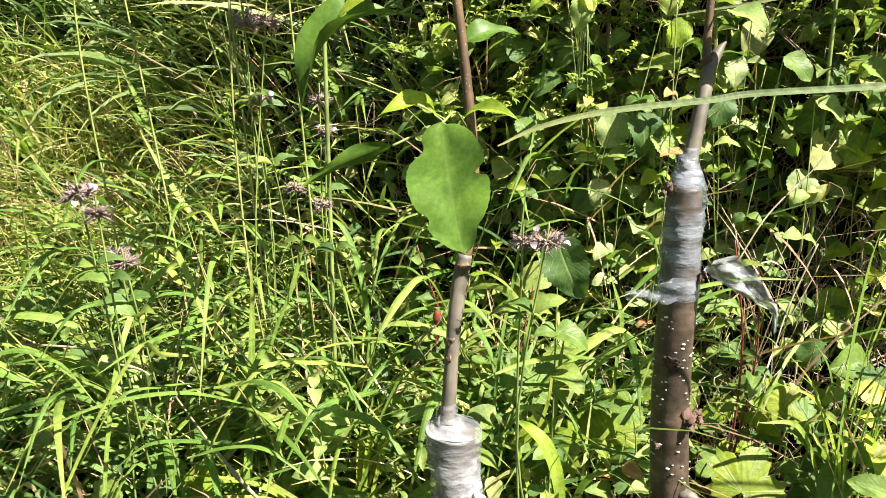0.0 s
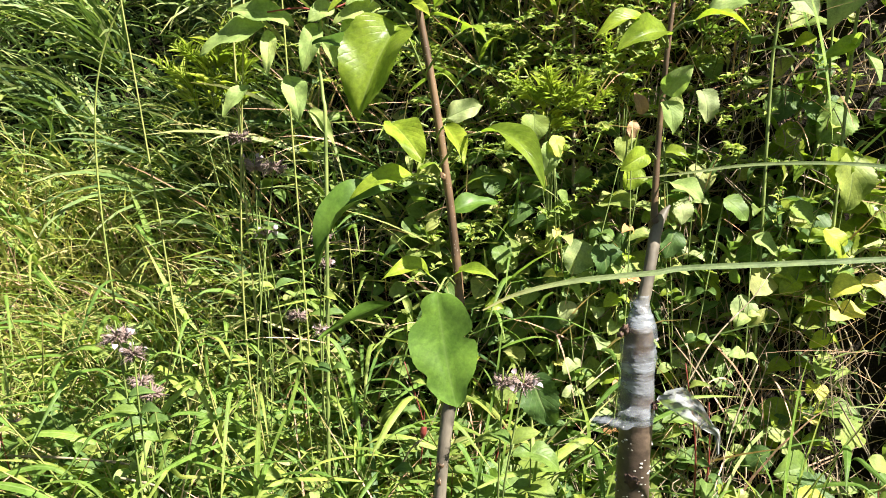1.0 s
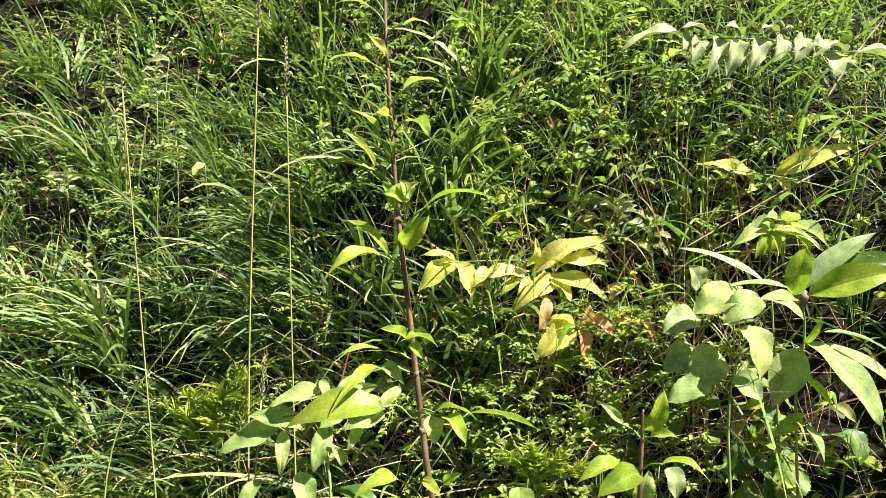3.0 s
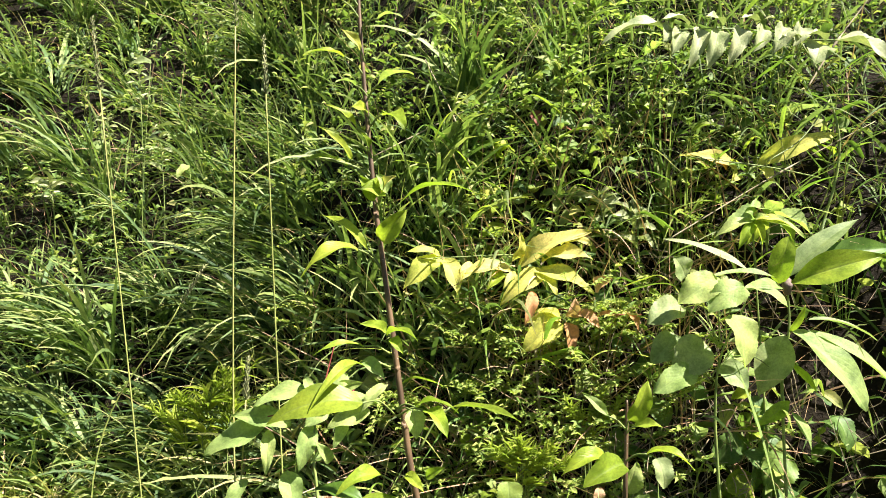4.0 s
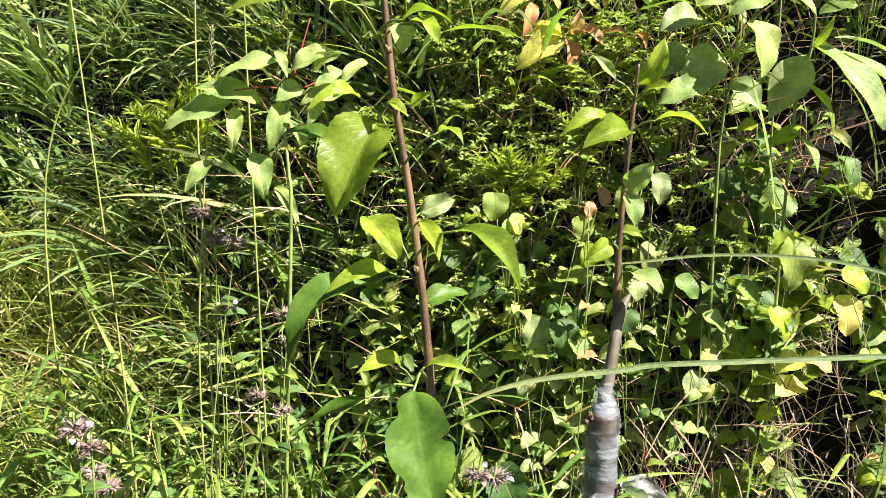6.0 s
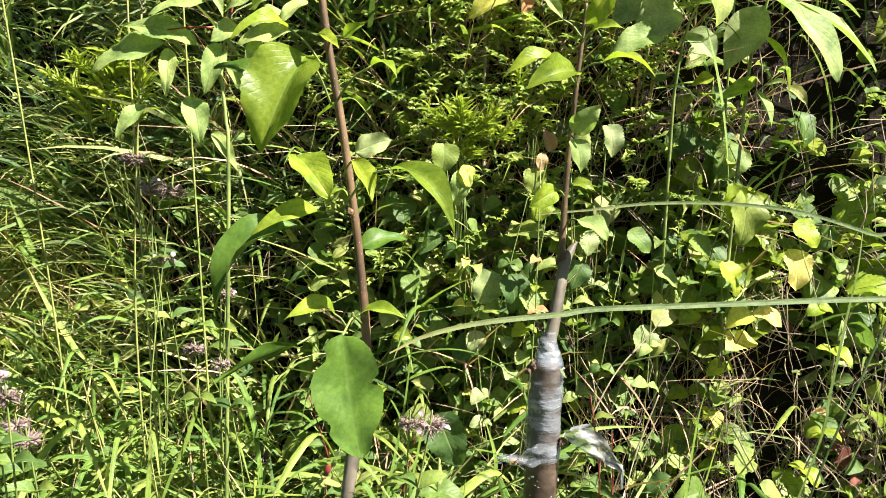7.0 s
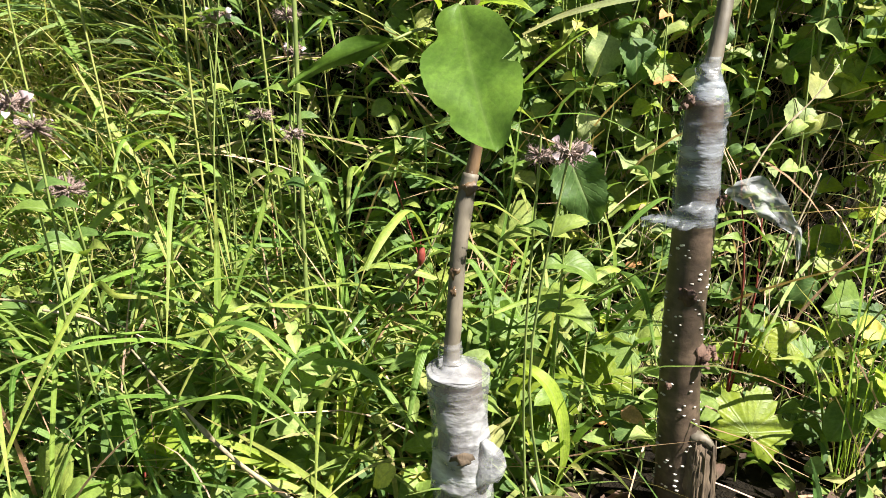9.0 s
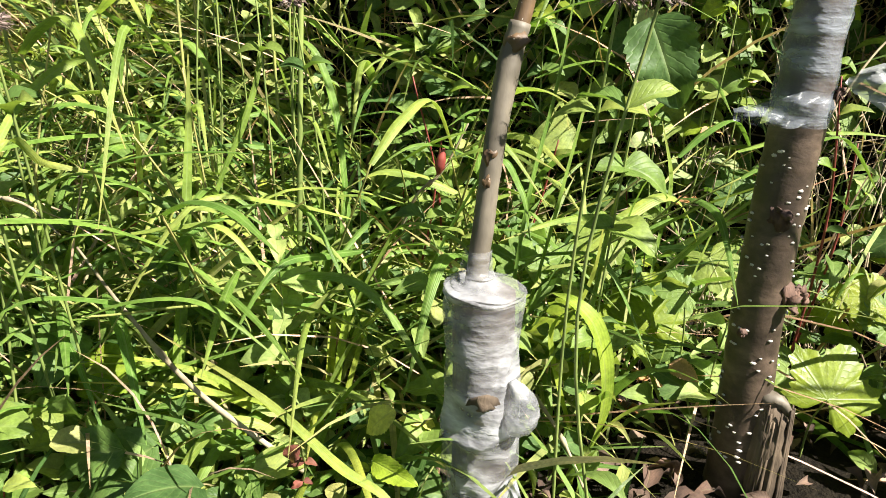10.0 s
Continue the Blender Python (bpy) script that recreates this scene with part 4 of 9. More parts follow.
def leafy_grass(foot, tall, lean, turn, blade_length, width, material, label, seed):
    """A grass stem whose blades leave it one by one, to either side, and arch over."""
    local = np.random.default_rng(seed)
    foot = np.array([foot[0], foot[1], float(ground_height(foot[0], foot[1]))])
    owner = thing("leafy_grass_plant", tuple(foot), label, "grass plant", "leafy grasses")
    way = np.array([math.cos(turn), math.sin(turn), 0.0])
    top = foot + way * tall * math.sin(lean) + (0, 0, tall * math.cos(lean))
    mid = (foot + top) / 2 + local.normal(0, 0.04 * tall, 3) - way * 0.05 * tall
    line = smooth_line([foot - (0, 0, 0.006), mid, top], 8)
    part("stem", one(tube(line, [0.0013, 0.0010, 0.0006], 6)), STALK, owner, "", tuple(foot))
    count = int(np.clip(round(tall / 0.04), 3, 6))
    for k in range(count):
        at = line[int(2 + (len(line) - 3) * k / (count - 1))]
        a = turn + (1 if k % 2 else -1) * local.uniform(0.5, 1.7) + local.normal(0, 0.3)
        out = np.array([math.cos(a), math.sin(a) - 0.15, 0.0])
        l, rise, drop = blade_length * local.uniform(0.6, 1.1), local.uniform(0.15, 0.6), local.uniform(0.0, 0.5)
        points = [at, at + out * l * 0.3 + (0, 0, rise * l * 0.35), at + out * l * 0.65 + (0, 0, rise * l * 0.45), at + out * l + (0, 0, l * (rise * 0.4 - drop))]
        w = width * local.uniform(0.6, 1.1)
        flat = (-out[1] + local.normal(0, 0.3), out[0], local.normal(0, 0.35))
        part("blade", one(ribbon(smooth_line(points, 5), [w * 0.5, w, w * 0.9, w * 0.55, w * 0.05], flat, 0.3)), material, owner, "", tuple(foot))


# ---- plants one by one ----
# leaves of the slender sapling
hung_leaf(left_tree, LEFT_BASE, (0.034, 0.317, 0.394), (0.045, 0.256, 0.337), 0.046, LEAF_DEEP_SHADED, stalk=(0.038, 0.387, 0.384), face=(-0.12, -1, 0.25), fold=0.12, arch=-0.06, wave=0.05, teeth=16, bite=0.02, seed=3, shape="oblong", label="large glossy pear leaf with a nibbled edge", nibble=1)
# underside in shade, its darkness put into the leaf colour
hung_leaf(left_tree, LEFT_BASE, (-0.004, 0.350, 0.377), (-0.059, 0.330, 0.357), 0.015, LEAF_DEEP_SHADED, stalk=(0.027, 0.385, 0.377), face=(-0.3, 0.85, 0.45), fold=0.2, arch=0.05, seed=4)
hung_leaf(left_tree, LEFT_BASE, (0.018, 0.380, 0.393), (-0.012, 0.350, 0.399), 0.018, LEAF_LIME, stalk=(0.027, 0.385, 0.381), face=(0.48, -0.5, 1), arch=0.22, fold=0.3, seed=5)
hung_leaf(left_tree, LEFT_BASE, (0.036, 0.390, 0.391), (0.072, 0.380, 0.395), 0.010, LEAF_LIME, stalk=(0.029, 0.390, 0.381), face=(0.28, -0.5, 1), arch=0.15, seed=6)
# shaded side of this leaf is painted by the darker green
hung_leaf(left_tree, LEFT_BASE, (-0.006, 0.385, 0.458), (-0.068, 0.350, 0.402), 0.032, LEAF_DEEP_SHADED, stalk=(0.022, 0.392, 0.463), face=(-0.12, -0.6, 1), arch=0.24, fold=0.45, shape='lance', seed=7)
hung_leaf(left_tree, LEFT_BASE, (-0.008, 0.385, 0.723), (-0.025, 0.360, 0.732), 0.012, LEAF_LIME, stalk=(-0.008, 0.395, 0.721), face=(0.1, -1, 0.5), fold=0.35, arch=0.06, seed=1001)
hung_leaf(left_tree, LEFT_BASE, (-0.007, 0.380, 0.720), (0.021, 0.360, 0.719), 0.013, LEAF_LIME, stalk=(-0.008, 0.395, 0.720), face=(0.3, -0.4, 1), fold=0.3, arch=0.14, seed=1002)
hung_leaf(left_tree, LEFT_BASE, (-0.003, 0.375, 0.717), (0.009, 0.360, 0.706), 0.010, LEAF_LIME, stalk=(-0.008, 0.395, 0.720), face=(0.35, -1, 0.45), fold=0.25, arch=0.1, seed=1003)
hung_leaf(left_tree, LEFT_BASE, (-0.028, 0.380, 0.711), (-0.068, 0.360, 0.709), 0.008, LEAF_LIME, stalk=(-0.007, 0.395, 0.703), face=(0.3, -0.4, 1), fold=0.25, arch=0.12, shape="lance", seed=1004)
hung_leaf(left_tree, LEFT_BASE, (-0.027, 0.375, 0.694), (-0.060, 0.315, 0.668), 0.011, LEAF_LIME, stalk=(-0.007, 0.395, 0.691), face=(0.3, -0.7, 0.9), fold=0.3, arch=0.24, shape="lance", seed=1005)
hung_leaf(left_tree, LEFT_BASE, (-0.029, 0.385, 0.699), (-0.010, 0.370, 0.683), 0.014, LEAF_SOFT, stalk=(-0.007, 0.395, 0.689), face=(0.35, -1, 0.45), fold=0.25, arch=0.1, seed=1006)
hung_leaf(left_tree, LEFT_BASE, (-0.023, 0.345, 0.666), (-0.099, 0.325, 0.659), 0.031, LEAF_GREEN, stalk=(-0.004, 0.395, 0.649), face=(0.25, -0.9, 0.85), fold=0.12, arch=0.15, wave=0.03, label="glossy arched pear leaf", seed=1007)
hung_leaf(left_tree, LEFT_BASE, (0.017, 0.375, 0.658), (0.054, 0.360, 0.658), 0.013, LEAF_GREEN, stalk=(-0.003, 0.395, 0.654), face=(0.3, -0.4, 1), fold=0.25, arch=0.16, teeth=14, bite=0.05, seed=1008)
hung_leaf(left_tree, LEFT_BASE, (0.014, 0.375, 0.655), (0.020, 0.365, 0.633), 0.018, LEAF_SOFT, stalk=(-0.002, 0.395, 0.652), face=(0.35, -1, 0.45), fold=0.25, arch=0.1, teeth=14, bite=0.07, seed=1009)
hung_leaf(left_tree, LEFT_BASE, (0.026, 0.370, 0.655), (0.047, 0.345, 0.639), 0.015, LEAF_LIME, stalk=(-0.001, 0.395, 0.648), face=(0.4, -0.8, 0.8), fold=0.25, arch=0.16, shape="broad", seed=1010)
hung_leaf(left_tree, LEFT_BASE, (0.045, 0.400, 0.654), (0.107, 0.370, 0.651), 0.009, LEAF_GREEN, stalk=(0.017, 0.395, 0.618), face=(0.2, -0.15, 1), fold=0.3, arch=0.05, shape="lance", seed=1011)
hung_leaf(left_tree, LEFT_BASE, (0.006, 0.385, 0.600), (0.022, 0.370, 0.589), 0.011, LEAF_LIME, face=(0.35, -1, 0.45), fold=0.25, arch=0.05, seed=1012)
hung_leaf(left_tree, LEFT_BASE, (0.023, 0.385, 0.597), (0.039, 0.375, 0.606), 0.009, LEAF_LIME, stalk=(0.009, 0.395, 0.594), face=(0.35, -1, 0.45), fold=0.25, arch=0.05, seed=1013)
hung_leaf(left_tree, LEFT_BASE, (0.045, 0.375, 0.576), (0.065, 0.355, 0.569), 0.011, LEAF_LIME, stalk=(0.014, 0.395, 0.547), face=(0.3, -0.4, 1), fold=0.25, arch=0.2, seed=1014)
hung_leaf(left_tree, LEFT_BASE, (-0.014, 0.375, 0.601), (-0.048, 0.350, 0.594), 0.015, LEAF_LIME, stalk=(0.011, 0.395, 0.568), face=(0.35, -0.6, 0.9), fold=0.3, arch=0.2, seed=1015)
# leaf in shade behind the stem, darkened by its colour
hung_leaf(left_tree, LEFT_BASE, (-0.040, 0.425, 0.567), (-0.087, 0.430, 0.580), 0.016, LEAF_DEEP_SHADED, stalk=(0.011, 0.395, 0.563), face=(-0.1, -0.6, 0.9), fold=0.25, arch=0.1, seed=1016)
hung_leaf(left_tree, LEFT_BASE, (-0.009, 0.375, 0.511), (0.017, 0.350, 0.484), 0.025, LEAF_LIME, stalk=(0.016, 0.395, 0.508), face=(0.5, -1, 0.5), fold=0.3, arch=0.1, shape="broad", teeth=14, bite=0.03, seed=1017)
hung_leaf(left_tree, LEFT_BASE, (0.032, 0.380, 0.509), (0.050, 0.360, 0.482), 0.017, LEAF_LIME, stalk=(0.022, 0.395, 0.496), face=(0.6, -1, 0.4), fold=0.4, arch=0.06, seed=1018)
hung_leaf(left_tree, LEFT_BASE, (0.030, 0.400, 0.514), (0.058, 0.410, 0.526), 0.018, LEAF_DULL, stalk=(0.021, 0.395, 0.501), face=(0.3, -1, 0.4), fold=0.25, arch=0.1, wave=0.2, seed=1019)
hung_leaf(left_tree, LEFT_BASE, (0.061, 0.355, 0.504), (0.109, 0.325, 0.469), 0.021, LEAF_GREEN, stalk=(0.025, 0.395, 0.477), face=(0.6, -0.8, 0.8), fold=0.3, arch=0.22, wave=0.06, seed=1020)
hung_leaf(left_tree, LEFT_BASE, (0.010, 0.380, 0.470), (-0.036, 0.350, 0.461), 0.015, LEAF_LIME, stalk=(0.025, 0.395, 0.465), face=(0.3, -0.7, 0.9), fold=0.25, arch=0.16, shape="lance", seed=1021)
hung_leaf(left_tree, LEFT_BASE, (0.031, 0.410, 0.439), (0.071, 0.430, 0.447), 0.020, LEAF_DEEP_SHADED, stalk=(0.027, 0.395, 0.438), face=(0.2, -0.7, 0.8), fold=0.25, arch=0.1, seed=1022)
hung_leaf(left_tree, LEFT_BASE, (-0.016, 0.385, 0.841), (-0.026, 0.370, 0.861), 0.015, LEAF_LIME, stalk=(-0.014, 0.395, 0.833), face=(0.2, -1, 0.4), fold=0.3, arch=0.05, seed=1023)
hung_leaf(left_tree, LEFT_BASE, (-0.004, 0.380, 0.846), (-0.009, 0.370, 0.862), 0.014, LEAF_SOFT, stalk=(-0.010, 0.395, 0.828), face=(0.7, -0.9, 0.6), fold=0.2, arch=0.1, seed=1024)
hung_leaf(left_tree, LEFT_BASE, (-0.011, 0.380, 0.805), (0.014, 0.365, 0.827), 0.019, LEAF_LIME, stalk=(-0.015, 0.395, 0.801), face=(0.6, -1, 0.3), fold=0.35, arch=0.1, shape="broad", seed=1025)
hung_leaf(left_tree, LEFT_BASE, (0.007, 0.385, 0.837), (0.072, 0.360, 0.847), 0.010, LEAF_LIME, stalk=(-0.011, 0.395, 0.818), face=(0.3, -0.5, 0.9), fold=0.35, arch=0.14, shape="lance", seed=1026)
hung_leaf(left_tree, LEFT_BASE, (-0.030, 0.375, 0.796), (-0.074, 0.345, 0.775), 0.018, LEAF_LIME, stalk=(-0.013, 0.395, 0.779), face=(0.35, -0.5, 0.9), fold=0.25, arch=0.2, seed=1027)
hung_leaf(left_tree, LEFT_BASE, (-0.023, 0.385, 0.796), (-0.066, 0.390, 0.834), 0.011, LEAF_LIME, stalk=(-0.012, 0.395, 0.777), face=(0.5, -0.8, 0.5), fold=0.25, arch=0.14, shape="lance", seed=1028)
hung_leaf(left_tree, LEFT_BASE, (-0.041, 0.390, 0.876), (-0.085, 0.380, 0.881), 0.009, LEAF_GREEN, stalk=(-0.020, 0.395, 0.858), face=(0.3, -0.4, 1), fold=0.25, arch=0.12, shape="lance", seed=1029)
hung_leaf(left_tree, LEFT_BASE, (-0.007, 0.385, 0.848), (-0.023, 0.365, 0.850), 0.018, LEAF_LIME, stalk=(-0.014, 0.395, 0.836), face=(0.35, -1, 0.45), fold=0.25, arch=0.1, seed=1030)
hung_leaf(left_tree, LEFT_BASE, (-0.010, 0.385, 0.848), (0.004, 0.365, 0.859), 0.014, LEAF_YELLOW, stalk=(-0.015, 0.395, 0.836), face=(0.35, -1, 0.45), fold=0.25, arch=0.1, seed=1031)
hung_leaf(left_tree, LEFT_BASE, (-0.007, 0.385, 0.919), (0.019, 0.365, 0.904), 0.017, LEAF_LIME, stalk=(-0.019, 0.395, 0.913), face=(0.3, -0.4, 1), fold=0.25, arch=0.1, seed=1032)
hung_leaf(left_tree, LEFT_BASE, (-0.022, 0.385, 0.923), (-0.030, 0.365, 0.925), 0.012, LEAF_LIME, stalk=(-0.020, 0.395, 0.913), face=(0.35, -1, 0.45), fold=0.25, arch=0.1, seed=1033)
hung_leaf(left_tree, LEFT_BASE, (-0.026, 0.385, 0.981), (-0.037, 0.365, 0.994), 0.009, LEAF_YELLOW, stalk=(-0.024, 0.395, 0.973), face=(0.35, -1, 0.45), fold=0.25, arch=0.1, seed=1034)
hung_leaf(left_tree, LEFT_BASE, (-0.041, 0.385, 0.976), (-0.074, 0.365, 0.976), 0.009, LEAF_LIME, stalk=(-0.024, 0.395, 0.959), face=(0.3, -0.4, 1), fold=0.25, arch=0.1, seed=1035)
hung_leaf(left_tree, LEFT_BASE, (-0.010, 0.385, 0.948), (0.024, 0.365, 0.953), 0.012, LEAF_SOFT, stalk=(-0.022, 0.395, 0.937), face=(0.3, -0.4, 1), fold=0.25, arch=0.1, seed=1036)
hung_leaf(left_tree, LEFT_BASE, (-0.031, 0.385, 0.948), (-0.045, 0.365, 0.948), 0.008, LEAF_SOFT, stalk=(-0.022, 0.395, 0.940), face=(0.3, -0.4, 1), fold=0.25, arch=0.1, seed=1037)
hung_leaf(left_tree, LEFT_BASE, (-0.045, 0.385, 1.045), (-0.076, 0.365, 1.048), 0.011, LEAF_LIME, stalk=(-0.028, 0.395, 1.026), face=(0.3, -0.4, 1), fold=0.25, arch=0.1, seed=1038)
hung_leaf(left_tree, LEFT_BASE, (-0.041, 0.385, 1.029), (-0.069, 0.365, 1.028), 0.008, LEAF_LIME, stalk=(-0.028, 0.395, 1.015), face=(0.3, -0.4, 1), fold=0.25, arch=0.1, seed=1039)
hung_leaf(left_tree, LEFT_BASE, (-0.026, 0.385, 1.062), (-0.032, 0.365, 1.068), 0.009, LEAF_SOFT, stalk=(-0.028, 0.395, 1.054), face=(0.35, -1, 0.45), fold=0.25, arch=0.1, seed=1040)
hung_leaf(left_tree, LEFT_BASE, (-0.036, 0.385, 0.879), (-0.058, 0.365, 0.907), 0.008, LEAF_LIME, stalk=(-0.019, 0.395, 0.865), face=(0.2, -0.8, 0.6), fold=0.25, arch=0.1, seed=1041)
hung_leaf(left_tree, LEFT_BASE, (-0.031, 0.385, 0.908), (-0.052, 0.365, 0.928), 0.009, LEAF_LIME, stalk=(-0.020, 0.395, 0.899), face=(0.2, -0.8, 0.6), fold=0.25, arch=0.1, seed=1042)
hung_leaf(left_tree, LEFT_BASE, (-0.021, 0.385, 0.887), (-0.021, 0.365, 0.898), 0.008, LEAF_LIME, stalk=(-0.019, 0.395, 0.881), face=(0.35, -1, 0.45), fold=0.25, arch=0.1, seed=1043)
hung_leaf(left_tree, LEFT_BASE, (-0.009, 0.385, 1.010), (0.017, 0.365, 1.004), 0.007, LEAF_SOFT, stalk=(-0.026, 0.395, 1.006), face=(0.3, -0.4, 1), fold=0.25, arch=0.1, seed=1044)
hung_leaf(left_tree, LEFT_BASE, (-0.002, 0.375, 0.582), (-0.029, 0.340, 0.517), 0.052, LEAF_GREEN, stalk=(0.013, 0.395, 0.549), face=(-0.07, -1, 0.5), fold=0.5, arch=0.08, teeth=14, bite=0.04, shape='broad', seed=14, label='broad hanging pear leaf')
# leaves of the thicker sapling's new shoot
hung_leaf(right_tree, RIGHT_BASE, (0.192, 0.485, 0.589), (0.145, 0.465, 0.583), 0.019, LEAF_LIME, stalk=(0.211, 0.499, 0.574), face=(0.3, -0.6, 0.9), fold=0.3, arch=0.24, seed=1045)
hung_leaf(right_tree, RIGHT_BASE, (0.207, 0.485, 0.585), (0.166, 0.455, 0.571), 0.026, LEAF_GREEN, stalk=(0.211, 0.499, 0.574), face=(0.5, -0.7, 0.8), fold=0.35, arch=0.14, shape="broad", seed=1046)
hung_leaf(right_tree, RIGHT_BASE, (0.230, 0.485, 0.594), (0.271, 0.465, 0.586), 0.015, LEAF_LIME, stalk=(0.212, 0.499, 0.585), face=(0.4, -0.5, 1), fold=0.3, arch=0.18, seed=1047)
hung_leaf(right_tree, RIGHT_BASE, (0.215, 0.490, 0.626), (0.237, 0.480, 0.664), 0.020, LEAF_LIME, stalk=(0.214, 0.499, 0.615), face=(0.5, -1, 0.3), fold=0.3, arch=0.1, seed=1048)
hung_leaf(right_tree, RIGHT_BASE, (0.196, 0.495, 0.630), (0.172, 0.490, 0.655), 0.010, LEAF_SOFT, stalk=(0.214, 0.499, 0.615), face=(-0.1, -0.9, 0.5), fold=0.25, arch=0.1, shape="lance", seed=1049)
hung_leaf(right_tree, RIGHT_BASE, (0.221, 0.490, 0.620), (0.244, 0.475, 0.623), 0.013, LEAF_LIME, stalk=(0.214, 0.499, 0.612), face=(0.5, -0.9, 0.6), fold=0.25, arch=0.12, seed=1050)
hung_leaf(right_tree, RIGHT_BASE, (0.208, 0.490, 0.535), (0.227, 0.475, 0.559), 0.021, LEAF_SOFT, stalk=(0.207, 0.499, 0.531), face=(0.4, -1, 0.5), fold=0.25, arch=0.1, seed=1051)
hung_leaf(right_tree, RIGHT_BASE, (0.210, 0.490, 0.529), (0.215, 0.475, 0.501), 0.021, LEAF_SOFT, stalk=(0.207, 0.499, 0.531), face=(0.35, -1, 0.45), fold=0.25, arch=0.1, seed=1052)
hung_leaf(right_tree, RIGHT_BASE, (0.192, 0.500, 0.517), (0.184, 0.500, 0.537), 0.015, LEAF_TAN, stalk=(0.207, 0.502, 0.514), face=(0.35, -1, 0.45), fold=0.25, arch=0.1, seed=1053)
hung_leaf(right_tree, RIGHT_BASE, (0.196, 0.485, 0.484), (0.172, 0.470, 0.472), 0.019, LEAF_LIME, stalk=(0.206, 0.499, 0.476), face=(0.35, -1, 0.45), fold=0.25, arch=0.1, shape="broad", seed=1054)
hung_leaf(right_tree, RIGHT_BASE, (0.216, 0.485, 0.458), (0.239, 0.465, 0.446), 0.023, LEAF_SOFT, stalk=(0.208, 0.499, 0.454), face=(0.5, -0.8, 0.7), fold=0.25, arch=0.1, shape="broad", seed=1055)
# withering shrub shoot with yellow and orange leaflets
YELLOW_BASE = (0.150, 0.800, float(ground_height(0.15, 0.80)))
yellow_shrub = thing("compound_leaf_shrub", YELLOW_BASE, "shrub shoot with yellow compound leaves, lower leaflets withered orange", "shrub")
part("stem", one(tube(smooth_line([(0.150, 0.800, float(ground_height(0.15, 0.80)) - 0.02), (0.141, 0.860, 0.711), (0.143, 0.880, 0.785), (0.168, 0.890, 0.824)], 6), [0.0026, 0.002, 0.0013], 8, 0.05)), DRY_STEM, yellow_shrub, "brown stem", YELLOW_BASE)
part("leaf_rib", one(tube(smooth_line([(0.168, 0.890, 0.824), (0.094, 0.870, 0.826), (0.025, 0.850, 0.824), (-0.026, 0.840, 0.823)], 6), [0.0012, 0.0007], 6)), GREEN_STEM, yellow_shrub, "", YELLOW_BASE)
hung_leaf(yellow_shrub, YELLOW_BASE, (0.113, 0.870, 0.817), (0.128, 0.840, 0.853), 0.029, LEAF_YELLOW, face=(0.4, -0.75, 0.8), fold=0.2, arch=0.12, teeth=12, bite=0.06, seed=1073)
hung_leaf(yellow_shrub, YELLOW_BASE, (0.004, 0.860, 0.823), (-0.053, 0.830, 0.783), 0.033, LEAF_YELLOW, face=(0.4, -0.75, 0.8), fold=0.2, arch=0.12, teeth=12, bite=0.06, seed=1074)
hung_leaf(yellow_shrub, YELLOW_BASE, (0.002, 0.860, 0.827), (-0.046, 0.830, 0.837), 0.017, LEAF_YELLOW, face=(0.4, -0.75, 0.8), fold=0.2, arch=0.12, teeth=12, bite=0.06, seed=1075)
hung_leaf(yellow_shrub, YELLOW_BASE, (0.007, 0.860, 0.822), (0.033, 0.830, 0.770), 0.030, LEAF_YELLOW, face=(0.4, -0.75, 0.8), fold=0.2, arch=0.12, teeth=12, bite=0.06, seed=1076)
hung_leaf(yellow_shrub, YELLOW_BASE, (0.053, 0.860, 0.812), (0.031, 0.830, 0.787), 0.023, LEAF_YELLOW, face=(0.4, -0.75, 0.8), fold=0.2, arch=0.12, teeth=12, bite=0.06, seed=1077)
hung_leaf(yellow_shrub, YELLOW_BASE, (0.109, 0.865, 0.801), (0.037, 0.835, 0.803), 0.025, LEAF_YELLOW, face=(0.4, -0.75, 0.8), fold=0.2, arch=0.12, teeth=12, bite=0.06, seed=1078)
hung_leaf(yellow_shrub, YELLOW_BASE, (0.098, 0.865, 0.798), (0.072, 0.835, 0.773), 0.020, LEAF_LIME, face=(0.4, -0.75, 0.8), fold=0.2, arch=0.12, teeth=12, bite=0.06, seed=1079)
hung_leaf(yellow_shrub, YELLOW_BASE, (0.119, 0.870, 0.801), (0.227, 0.840, 0.859), 0.037, LEAF_YELLOW, face=(0.4, -0.75, 0.8), fold=0.2, arch=0.12, teeth=12, bite=0.06, seed=1080)
hung_leaf(yellow_shrub, YELLOW_BASE, (0.157, 0.860, 0.813), (0.228, 0.830, 0.819), 0.032, LEAF_YELLOW, face=(0.4, -0.75, 0.8), fold=0.2, arch=0.12, teeth=12, bite=0.06, seed=1081)
hung_leaf(yellow_shrub, YELLOW_BASE, (0.135, 0.855, 0.795), (0.230, 0.825, 0.768), 0.030, LEAF_YELLOW, face=(0.4, -0.75, 0.8), fold=0.2, arch=0.12, teeth=12, bite=0.06, seed=1082)
hung_leaf(yellow_shrub, YELLOW_BASE, (0.166, 0.850, 0.796), (0.091, 0.820, 0.755), 0.031, LEAF_YELLOW, face=(0.4, -0.75, 0.8), fold=0.2, arch=0.12, teeth=12, bite=0.06, seed=1083)
hung_leaf(yellow_shrub, YELLOW_BASE, (0.147, 0.850, 0.793), (0.177, 0.820, 0.764), 0.026, LEAF_YELLOW, face=(0.4, -0.75, 0.8), fold=0.2, arch=0.12, teeth=12, bite=0.06, seed=1084)
